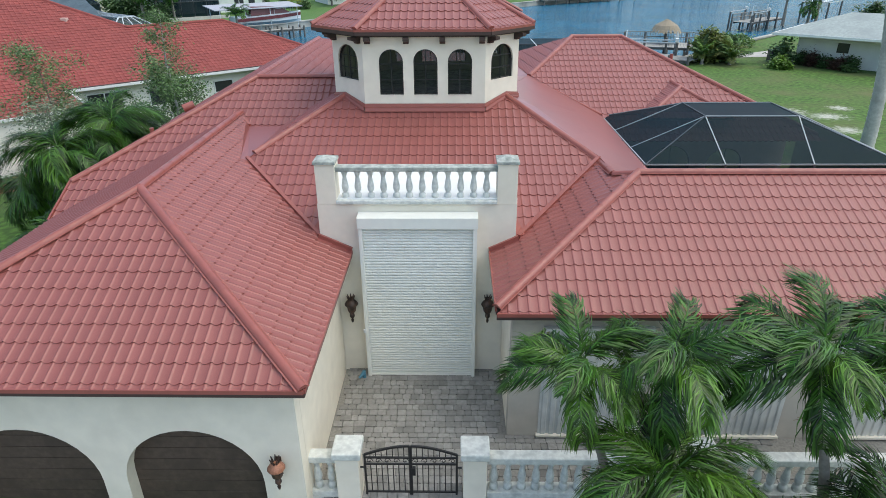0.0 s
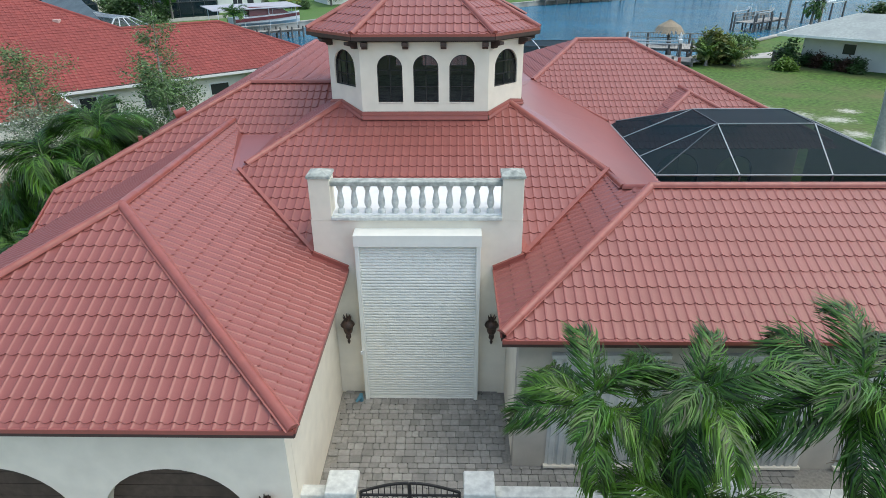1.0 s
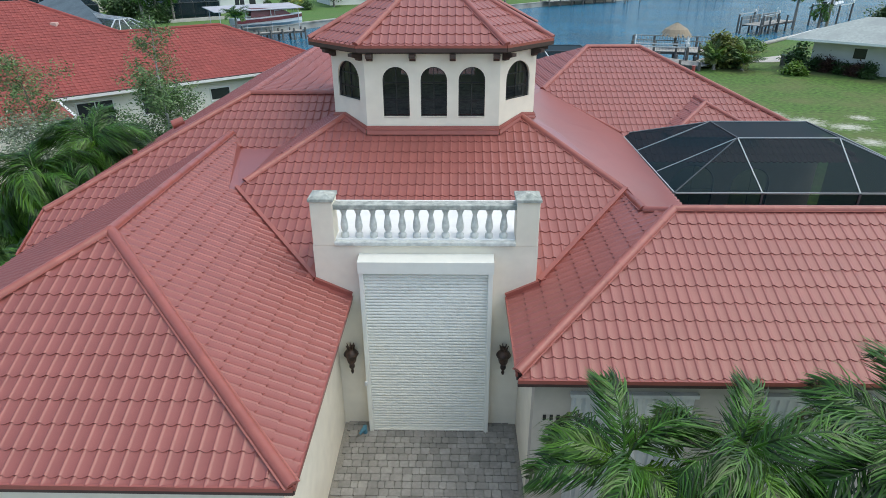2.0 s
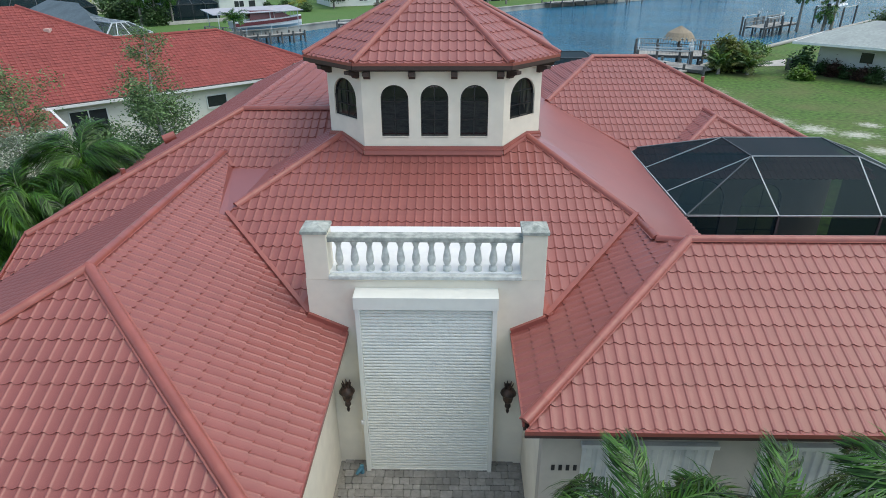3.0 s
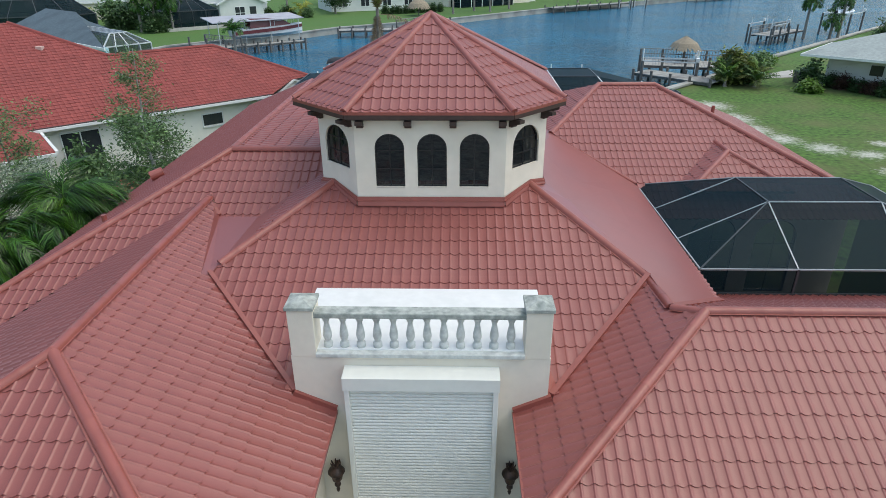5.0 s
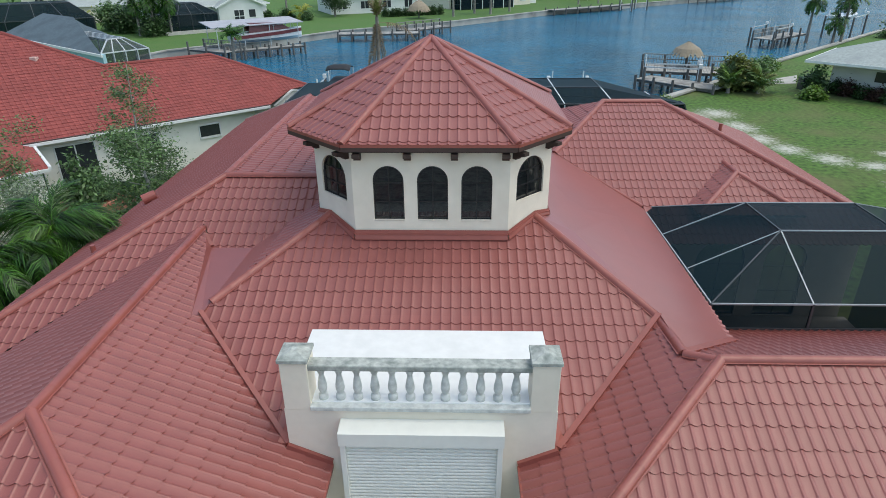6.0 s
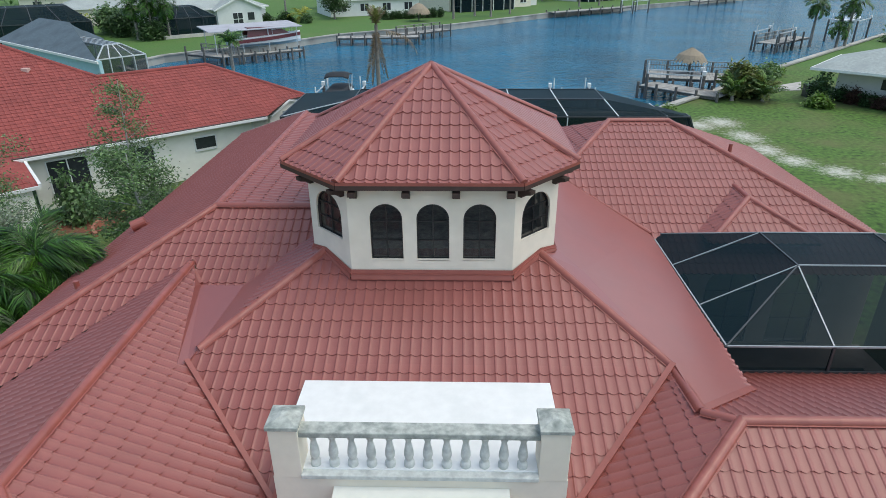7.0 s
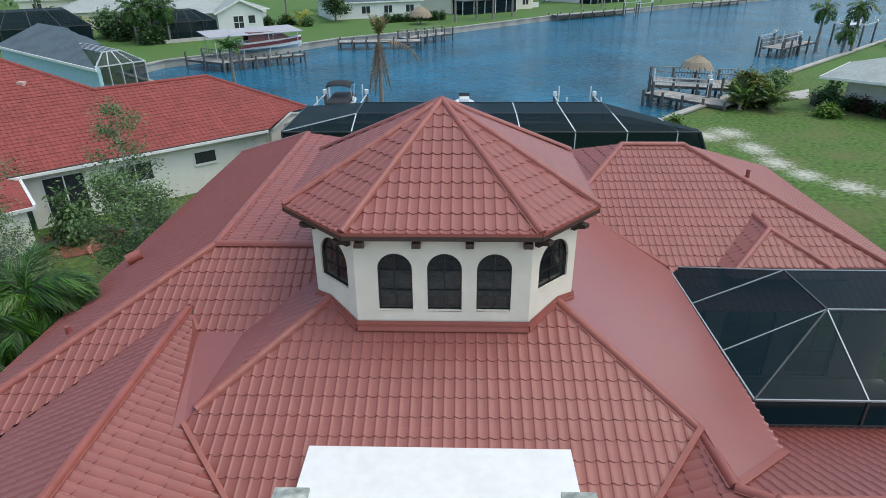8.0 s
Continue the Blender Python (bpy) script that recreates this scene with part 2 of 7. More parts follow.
def add_tube(bm, a, b, r0, r1=None, seg=8, caps=True):
    a, b = Vector(a), Vector(b)
    r1 = r0 if r1 is None else r1
    q = (b - a).to_track_quat("Z", "Y").to_matrix().to_4x4()
    bmesh.ops.create_cone(bm, cap_ends=caps, segments=seg, radius1=r0, radius2=r1, depth=(b - a).length,
                          matrix=Matrix.Translation((a + b) / 2) @ q)
    return bm


def add_bar(bm, a, b, w, h):
    """A square bar from a to b."""
    a, b = Vector(a), Vector(b)
    q = (b - a).to_track_quat("Z", "Y").to_matrix().to_4x4()
    bmesh.ops.create_cube(bm, size=1, matrix=Matrix.Translation((a + b) / 2) @ q @ Matrix.Diagonal((w, h, (b - a).length, 1)))
    return bm


def add_lathe(bm, profile, at, seg=12):
    """A turned form from (radius, height) pairs."""
    rings = []
    for r, z in profile:
        rings.append([bm.verts.new((at[0] + r * math.cos(2 * math.pi * i / seg), at[1] + r * math.sin(2 * math.pi * i / seg), at[2] + z)) for i in range(seg)])
    for lo, hi in zip(rings, rings[1:]):
        for i in range(seg):
            bm.faces.new((lo[i], lo[(i + 1) % seg], hi[(i + 1) % seg], hi[i]))
    bm.faces.new(rings[0][::-1])
    bm.faces.new(rings[-1])
    return bm


def add_poly(bm, pts, depth=0.0, along=(0, 0, -1)):
    """A flat polygon, given thickness along a direction."""
    top = [bm.verts.new(p) for p in pts]
    bm.faces.new(top)
    if depth:
        d = Vector(along) * depth
        low = [bm.verts.new(Vector(p) + d) for p in pts]
        bm.faces.new(low[::-1])
        for i in range(len(pts)):
            j = (i + 1) % len(pts)
            bm.faces.new((top[j], top[i], low[i], low[j]))
    return bm


# ---- roof tiles ----
COURSE, WAVE = 0.362, 0.190


RIB = 0.26                   # share of a tile's width taken by its raised rib


def wave_height(s, high):
    """Narrow steep rib beside a wide hollow pan."""
    s = s % 1.0
    return high * math.sin(math.pi * s / RIB) if 0 < s < RIB else -0.75 * high * math.sin(math.pi * max(0.0, s - RIB) / (1 - RIB)) if s else 0.0


STEPS = [0.0, 0.04, 0.085, 0.13, 0.175, 0.22, 0.26, 0.36, 0.48, 0.63, 0.78, 0.90, 1.0]


def tile_mesh(name, high, lift, course=COURSE, wave=WAVE, sag=0.030):
    """One tile, x across, y upslope, z off the roof."""
    def front(h):
        return 1.15 * h + lift + 0.35 * lift * max(0.0, h / high)

    def lip(h):
        return sag * min(0.0, h / high / 0.75) - 0.004

    verts, faces = [], []
    for s in STEPS:
        h = wave_height(s, high)
        verts += [(s * wave, lip(h) + 0.003, h - 0.006), (s * wave, lip(h), front(h)), (s * wave, course + 0.02, h)]
    for s in STEPS:
        verts.append((s * wave, lip(wave_height(s, high)), front(wave_height(s, high))))
    k = 3 * len(STEPS)
    for i in range(len(STEPS) - 1):
        a, b = 3 * i, 3 * i + 3
        faces.append((a, b, b + 1, a + 1))
        faces.append((k + i, k + i + 1, b + 2, a + 2))
    me = bpy.data.meshes.new(name)
    me.from_pydata(verts, [], faces)
    for f in me.polygons:
        f.use_smooth = f.index % 2 == 1
    return me


TILE_CACHE = {}


def tile_facet(parent, pts, mat=None, singles=0, near=(0, 0, 0), high=0.0085, lift=0.017, course=COURSE, wave=WAVE, shift=0.0, decks=None, anchor=None, name="tile_field", sag=0.027, start=0.0):
    """Covers a flat convex roof face with courses of tiles, the lowest of them cut short to start; the tiles nearest to a place are pieces of their own."""
    mat = mat or ROOF
    P = [Vector(p) for p in pts]
    n = Vector((0, 0, 0))
    for i in range(len(P)):
        n += (P[i] - P[0]).cross(P[(i + 1) % len(P)] - P[0])
    n.normalize()
    if n.z < 0:
        n = -n
        P.reverse()
    up = Vector((0, 0, 1)) - n * n.z
    up.normalize()
    across = up.cross(n).normalized()
    origin = Vector(anchor) if anchor else min(P, key=lambda p: p.z)
    flat = [((p - origin).dot(across), (p - origin).dot(up)) for p in P]
    u0, u1 = min(f[0] for f in flat), max(f[0] for f in flat)
    v0, v1 = min(f[1] for f in flat), max(f[1] for f in flat)
    edges = []
    for i in range(len(flat)):
        (ax, ay), (bx, by) = flat[i], flat[(i + 1) % len(flat)]
        L = math.hypot(bx - ax, by - ay)
        if L > 1e-6:
            edges.append((ax, ay, -(by - ay) / L, (bx - ax) / L))
    turn = Matrix((across, up, n)).transposed().to_4x4()
    frame_m = Matrix.Translation(origin) @ turn
    key = (high, lift, course, wave, sag)
    if key not in TILE_CACHE:
        TILE_CACHE[key] = tile_mesh("roof_tile", high, lift, course, wave, sag)
    tile = TILE_CACHE[key]
    if not tile.materials:
        tile.materials.append(mat)
    base_v = [v.co.copy() for v in tile.vertices]
    base_f = [tuple(f.vertices) for f in tile.polygons]
    inside, border = [], []
    short_v = [Vector((x, y if y < 0.1 else start + 0.02, z)) for x, y, z in base_v]
    u_start = math.floor(u0 / wave) * wave - shift
    for r in range(-1 if start else math.floor(v0 / course + 1e-4), int((v1 - start) / course) + 1):
        for c in range(int((u1 - u_start) / wave) + 2):
            u, v = u_start + c * wave, r * course + start
            if start and r == -1:
                v = 0.0
            top_v = start if start and r == -1 else v + course
            corners = [(u, v), (u + wave, v), (u + wave, top_v), (u, top_v)]
            worst = min(min((x - ax) * ex + (y - ay) * ey for x, y in corners) for ax, ay, ex, ey in edges)
            best = min(max((x - ax) * ex + (y - ay) * ey for x, y in corners) for ax, ay, ex, ey in edges)
            if worst > -0.001 and not (start and r == -1):
                inside.append((u, v))
            elif best > 0.001:
                border.append((u, v))
    if singles:
        spot = Vector(near)
        inside.sort(key=lambda q: (frame_m @ Vector((q[0], q[1], 0)) - spot).length)
        for u, v in inside[:singles]:
            ob = new("roof_tile", tile)
            ob.parent = parent
            ob.matrix_local = frame_m @ Matrix.Translation((u, v, 0))
        inside = inside[singles:]
    verts, faces = [], []
    for u, v in inside:
        k = len(verts)
        verts += [(x + u, y + v, z) for x, y, z in base_v]
        faces += [tuple(i + k for i in f) for f in base_f]
    bm = bmesh.new()
    for u, v in border:
        vs = [bm.verts.new((x + u, y + v, z)) for x, y, z in (short_v if start and v == 0.0 else base_v)]
        for i, f in enumerate(base_f):
            face = bm.faces.new([vs[j] for j in f])
            face.smooth = i % 2 == 1
    for ax, ay, ex, ey in edges:
        if ey > 0.9999 and abs(ay - v0) < 1e-4:
            continue
        bmesh.ops.bisect_plane(bm, geom=bm.verts[:] + bm.edges[:] + bm.faces[:], plane_co=(ax, ay, 0), plane_no=(-ex, -ey, 0), clear_outer=True)
    me2 = bpy.data.meshes.new(name)
    me2.from_pydata(verts, [], faces)
    for i, f in enumerate(me2.polygons):
        f.use_smooth = i % 2 == 1
    bm.from_mesh(me2)
    for v in bm.verts:
        v.co = frame_m @ v.co
    me = bpy.data.meshes.new(name)
    bm.to_mesh(me)
    bm.free()
    bpy.data.meshes.remove(me2)
    ob = finish(name, me, mat, parent)
    tagged(ob, kind="stuff")
    if decks is not None:
        add_poly(decks, [p - n * 0.014 for p in P], 0.10, -n)
    return ob


def roof(name, parent, label=""):
    """A roof part whose boarding is filled in later."""
    return finish(name, bpy.data.meshes.new(name), FASCIA, parent, label), bmesh.new()


def close_roof(ob, bm):
    bmesh.ops.recalc_face_normals(bm, faces=bm.faces)
    bm.to_mesh(ob.data)
    bm.free()


def cap_mesh(length=0.51, r=0.095, mat=None):
    bm = bmesh.new()
    seg = 8
    rows = []
    for y, k in ((0, 1.015), (0.03, 1.015), (0.034, 1.0), (length, 0.99)):
        rows.append([bm.verts.new((r * k * math.cos(math.pi * i / seg) * 1.1, y, r * k * math.sin(math.pi * i / seg))) for i in range(seg + 1)])
    for lo, hi in zip(rows, rows[1:]):
        for i in range(seg):
            f = bm.faces.new((lo[i], lo[i + 1], hi[i + 1], hi[i]))
            f.smooth = True
    bm.faces.new([bm.verts.new(v.co * 0.99 + Vector((0, 0.004, 0))) for v in rows[0]])
    for i in range(0, seg, seg):
        for k, s in ((0, 1), (seg, -1)):
            a, b = rows[0][k].co, rows[-1][k].co
            bm.faces.new([bm.verts.new(p) for p in (a, b, b + Vector((0.03 * s, 0, -0.004)), a + Vector((0.03 * s, 0, -0.004)))])
    bmesh.ops.recalc_face_normals(bm, faces=bm.faces)
    me = bpy.data.meshes.new("ridge_cap")
    bm.to_mesh(me)
    bm.free()
    me.materials.append(mat or TRIM)
    return me


CAP = cap_mesh()
NB_CAP = cap_mesh(mat=NB_ROOF)


def ridge(parent, a, b, sink=0.010, size=0.86, cap=None):
    """A row of round caps from the low end a to the high end b."""
    a, b = Vector(a), Vector(b)
    d = b - a
    n = max(1, round(d.length / 0.48))
    step = d.length / n
    fwd = d.normalized()
    side = fwd.cross(Vector((0, 0, 1))).normalized()
    up = side.cross(fwd)
    turn = Matrix((side, fwd, up)).transposed().to_4x4()
    for i in range(n):
        ob = new("ridge_cap", cap or CAP)
        ob.parent = parent
        ob.matrix_local = Matrix.Translation(a + fwd * step * i - Vector((0, 0, sink))) @ turn @ Matrix.Diagonal((size, step / 0.48, size, 1))



def arch_points(cx, w, spring, top, n=18):
    """Points of an elliptical arch from its left foot to its right foot."""
    return [(cx - w / 2 * math.cos(math.pi * i / n), spring + (top - spring) * math.sin(math.pi * i / n)) for i in range(n + 1)]


def along(a, b, z=0):
    """A frame with x from a to b along a wall's outer face, y into the wall, z up."""
    d = (Vector((*b, 0)) - Vector((*a, 0))).normalized()
    inward = Vector((-d.y, d.x, 0))
    m = Matrix((d, inward, Vector((0, 0, 1)))).transposed().to_4x4()
    return Matrix.Translation((*a, z)) @ m


def arch_wall(bm, m, length, z0, z1, openings, thick):
    """A wall with arched openings (centre, width, sill, spring, top) that go through it."""
    def quad(p):
        f = bm.faces.new([bm.verts.new(m @ Vector(q)) for q in p])
        return f
    x = 0.0
    for cx, w, sill, spring, top in sorted(openings) + [(length, 0, 0, 0, 0)]:
        l, r = cx - w / 2, cx + w / 2
        for y in (0, thick):
            quad([(x, y, z0), (l, y, z0), (l, y, z1), (x, y, z1)])
        if not w:
            break
        arc = arch_points(cx, w, spring, top)
        for y in (0, thick):
            if sill > z0:
                quad([(l, y, z0), (r, y, z0), (r, y, sill), (l, y, sill)])
            for (ax, az), (bx, bz) in zip(arc, arc[1:]):
                quad([(ax, y, az), (bx, y, bz), (bx, y, z1), (ax, y, z1)])
        ring = [(l, sill), *arc, (r, sill)]
        for (ax, az), (bx, bz) in zip(ring, ring[1:]):
            quad([(ax, 0, az), (bx, 0, bz), (bx, thick, bz), (ax, thick, az)])
        if sill > z0:
            quad([(l, 0, sill), (r, 0, sill), (r, thick, sill), (l, thick, sill)])
        x = r
    quad([(0, 0, z0), (0, thick, z0), (0, thick, z1), (0, 0, z1)])
    quad([(length, 0, z0), (length, thick, z0), (length, thick, z1), (length, 0, z1)])
    quad([(0, 0, z1), (length, 0, z1), (length, thick, z1), (0, thick, z1)])
    bmesh.ops.remove_doubles(bm, verts=bm.verts, dist=0.0005)


def arch_window(parent, m, cx, w, sill, spring, top, depth=0.09, frame_mat=None, bars=(1, 2)):
    """A glazed arched window with its frame and glazing bars, set back in its opening."""
    frame_mat = frame_mat or BLACK
    arc = arch_points(cx, w, spring, top)
    ring = [(cx - w / 2, sill), *arc, (cx + w / 2, sill)]
    bm = bmesh.new()
    bm.faces.new([bm.verts.new(m @ Vector((x, depth, z))) for x, z in ring])
    win = part("window", bm, GLASS, parent, "dark arched window with black glazing bars")
    bm = bmesh.new()
    closed = ring + [ring[0]]
    for (ax, az), (bx, bz) in zip(closed, closed[1:]):
        add_bar(bm, m @ Vector((ax, depth - 0.02, az)), m @ Vector((bx, depth - 0.02, bz)), 0.05, 0.05)
    part("window_frame", bm, frame_mat, win)
    for i in range(bars[0]):
        x = cx - w / 2 + w * (i + 1) / (bars[0] + 1)
        part("glazing_bar", add_bar(bmesh.new(), m @ Vector((x, depth - 0.015, sill)), m @ Vector((x, depth - 0.015, top)), 0.022, 0.022), frame_mat, win)
    for i in range(bars[1]):
        z = sill + (top - sill) * (i + 1) / (bars[1] + 1) * 1.02
        part("glazing_bar", add_bar(bmesh.new(), m @ Vector((cx - w / 2, depth - 0.015, z)), m @ Vector((cx + w / 2, depth - 0.015, z)), 0.022, 0.022), frame_mat, win)
    return win


def sheet(name, pts, mat, parent, label="", thick=0.04):
    """Smooth metal sheet over a nearly flat outline."""
    bm = bmesh.new()
    add_poly(bm, pts, thick)
    bmesh.ops.triangulate(bm, faces=[f for f in bm.faces if len(f.verts) > 4])
    return part(name, bm, mat, parent, label)


def bars(name, pairs, w, h, mat, parent, label=""):
    """Each bar is a piece of its own."""
    return [part(name, add_bar(bmesh.new(), a, b, w, h), mat, parent, label) for a, b in pairs]


def box_between(a, b, out, o0, o1, z0, z1):
    """A long box from a to b, offset outwards from o0 to o1 and upwards from z0 to z1."""
    bm = bmesh.new()
    up = Vector((0, 0, 1))
    ring = [(o0, z0), (o1, z0), (o1, z1), (o0, z1)]
    ends = [[bm.verts.new(p + out * o + up * z) for o, z in ring] for p in (a, b)]
    for k in range(4):
        bm.faces.new((ends[0][k], ends[0][(k + 1) % 4], ends[1][(k + 1) % 4], ends[1][k]))
    bm.faces.new(ends[0][::-1])
    bm.faces.new(ends[1])
    return bm


# ---- ground and water ----
NEAR = [(-37, 73), (-32, 68.5), (-22, 60), (-13, 51.5), (14, 51.5), (16, 54), (22, 60), (30, 69), (60, 99), (120, 150), (900, 800)]
FAR = [(-37, 76), (-35.8, 80.8), (-33.2, 83.8), (-26, 90), (-18.5, 101), (-2, 114), (18.4, 136), (63, 171), (120, 212), (900, 1000)]


def shore(line, x):
    for (x0, y0), (x1, y1) in zip(line, line[1:]):
        if x0 <= x <= x1:
            return y0 + (y1 - y0) * (x - x0) / (x1 - x0)
    return line[0][1]


cuts = sorted({*[p[0] for p in NEAR], *[p[0] for p in FAR]})
bm = bmesh.new()
add_poly(bm, [(-1500, -600, 0), (-37, -600, 0), (-37, 3000, 0), (-1500, 3000, 0)])
for a, b in zip(cuts, cuts[1:]):
    na, nb, fa, fb = shore(NEAR, a), shore(NEAR, b), shore(FAR, a), shore(FAR, b)
    add_poly(bm, [(a, -600, 0), (b, -600, 0), (b, nb, 0), (a, na, 0)])
    add_poly(bm, [(a, fa, 0), (b, fb, 0), (b, 3000, 0), (a, 3000, 0)])
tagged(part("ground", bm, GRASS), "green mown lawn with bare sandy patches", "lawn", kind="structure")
bm = bmesh.new()
add_poly(bm, [(-45, 40, -0.7), (1500, 40, -0.7), (1500, 3000, -0.7), (-45, 3000, -0.7)])
tagged(part("water", bm, WATER), "rippled blue canal water between seawalls", "water", kind="structure")


def seawall(name, line):
    bm = bmesh.new()
    for (ax, ay), (bx, by) in zip(line, line[1:]):
        if bx > 200:
            continue
        add_bar(bm, (ax, ay, -0.42), (bx, by, -0.42), 0.35, 1.1)
        d = Vector((bx - ax, by - ay, 0)).normalized()
        add_bar(bm, Vector((ax, ay, 0.17)) - d * 0.15, Vector((bx, by, 0.17)) + d * 0.15, 0.6, 0.14)
    tagged(part(name, bm, SEAWALL), "weathered concrete seawall with a cap along the canal", "seawall", kind="structure")


seawall("seawall_near", NEAR)
seawall("seawall_far", FAR)

# ---- main house: plan ----
house = thing("house", "cream stucco villa with red metal tile roof and lantern tower", "house")
EZ, PITCH = 3.20, 0.475      # eave height and slope of the front wings
LX, LY = -2.25, 7.03         # left wing eave corner
RX, RY = 0.78, 9.40          # right wing eave corner
LRX, PY = -6.10, 10.88       # left wing ridge
RZ = EZ + PITCH * (LX - LRX)
RRX, RRY = 4.03, 12.65       # right wing ridge start
RRZ = EZ + PITCH * (RRX - RX)
WEST, EAST = -10.0, 5.15
lw_x = 2 * LRX - LX


KNEE = 14.291                # the front slope steepens here


def front_z(y):
    return 3.51 + 0.40 * (y - 11.84) if y < KNEE else 4.490 + 0.47 * (y - KNEE)


def west_z(y):
    return 5.73 + 0.4875 * (y - 18.8)


# left wing roof
left_roof, left_deck = roof("left_wing_roof", house, "red metal tile hip roof over the garage")
peak_l, ridge_l = (LRX, PY, RZ), (LRX, 17.36, RZ)
c1 = (LX, LY, EZ)
c2 = (lw_x, LY, EZ)
v_top = (-5.08, 14.20, EZ + PITCH * (LX + 5.08))
v_end = (-5.20, 14.05, EZ + PITCH * (LX + 5.20))
v_low = (-2.93, 11.86, EZ + PITCH * (LX + 2.93))
p2 = (-5.76, 16.43, EZ + PITCH * (LX + 5.76))


def up_east(d):
    """A place on the left wing's east slope, d up from its eave corner."""
    k = d / math.hypot(1, PITCH)
    return (LX - k, LY, EZ + PITCH * k)


tile_facet(left_roof, [c1, peak_l, c2], start=0.115, course=0.352, decks=left_deck, singles=130, near=(-3.5, 7, 3.5))
tile_facet(left_roof, [c1, (LX, 11.86, EZ), v_low, peak_l], start=0.115, course=0.352, decks=left_deck, anchor=c1, singles=150, near=(-2.5, 9, 3.3))
tile_facet(left_roof, [peak_l, v_low, v_top], course=0.352, decks=left_deck, anchor=up_east(0.115))
tile_facet(left_roof, [peak_l, v_top, v_end], course=0.352, decks=left_deck, anchor=up_east(0.115))
tile_facet(left_roof, [peak_l, v_end, p2], course=0.352, decks=left_deck, anchor=up_east(0.115))
tile_facet(left_roof, [peak_l, p2, ridge_l], course=0.352, decks=left_deck, anchor=up_east(0.115))
tile_facet(left_roof, [c2, peak_l, ridge_l, (lw_x, 13.61, EZ)], decks=left_deck, high=0.022)
ridge(left_roof, (LX, LY, EZ + 0.05), peak_l)
ridge(left_roof, (lw_x, LY, EZ + 0.05), peak_l)
ridge(left_roof, peak_l, (LRX, 17.08, RZ))
bars("end_trim", [((-5.76, 16.73, west_z(16.73) + 0.03), (-6.09, 17.12, west_z(17.12) + 0.05))], 0.08, 0.07, TRIM, left_roof)
part("ridge_end", add_tube(bmesh.new(), (LRX, 16.98, RZ - 0.005), (LRX + 0.01, 17.22, RZ - 0.045), 0.084, 0.066, 14), TRIM, left_roof, smooth=True)

# main roof
main_roof, main_deck = roof("main_roof", house, "red metal tile roof round the lantern")
c_l, c_r = (-2.97, 16.69, front_z(16.69)), (1.32, 16.72, front_z(16.72))
hip_l, hip_r = (-5.0, 14.54, front_z(14.54)), (3.54, 14.31, front_z(14.31))
w_low = (1.66, 12.23, front_z(12.23))
f_anchor = (-3.26, 12.23, front_z(12.23))
knee_l, knee_r = (-5.08, KNEE, front_z(KNEE)), (3.52, KNEE, front_z(KNEE))
tile_facet(main_roof, [f_anchor, w_low, knee_r, knee_l], decks=main_deck, anchor=(-3.22, 12.23 + 0.242 * 0.9285, front_z(12.23 + 0.242 * 0.9285)), singles=140, near=(-0.8, 13.9, 4.3))
tile_facet(main_roof, [knee_l, knee_r, hip_r, c_r, c_l, hip_l], decks=main_deck, anchor=(-3.22, KNEE + 0.19 * 0.905, front_z(KNEE + 0.19 * 0.905)), singles=140, near=(-0.8, 14.5, 4.6))
ridge(main_roof, hip_l, c_l)
ridge(main_roof, hip_r, c_r)
side = (-6.0, 18.8, 5.73)
ws_a = (WEST, 13.61, west_z(13.61))
ws_b = (WEST, 14.8, west_z(14.8))
w_anchor = (WEST, 13.61 + 0.275 * 0.899, west_z(13.61 + 0.275 * 0.899))
v_w = (-3.45, 17.95, west_z(17.95))
tile_facet(main_roof, [ws_a, ridge_l, side, ws_b], decks=main_deck, anchor=w_anchor)
tile_facet(main_roof, [side, (LRX, 17.36, west_z(17.36)), (-5.80, 16.69, west_z(16.69)), (-4.85, 16.69, west_z(16.69)), v_w, (-3.2, 18.8, 5.73)], decks=main_deck, anchor=w_anchor)
tile_facet(main_roof, [ws_b, side, (-6.0, 28.2, 5.73), (WEST, 32.2, west_z(14.8))], decks=main_deck, high=0.022)
tile_facet(main_roof, [(-6.0, 28.2, 5.73), (WEST, 32.2, 3.78), (-2.0, 32.2, 3.78)], decks=main_deck)
tile_facet(main_roof, [side, (-3.0, 18.8, 5.30), (-3.0, 28.2, 5.30), (-6.0, 28.2, 5.73)], decks=main_deck)
ridge(main_roof, ws_b, side)
ridge(main_roof, (-6.0, 28.2, 5.73), side)
ridge(main_roof, (-3.2, 18.8, 5.73), side)
ridge(main_roof, (WEST, 32.2, 3.78), (-6.0, 28.2, 5.73))
# smooth valley sheets
def west_sheet(x):
    """Height of the smooth slope west of the main roof's left hip."""
    return 5.617 + 0.466 * (x + 2.97)


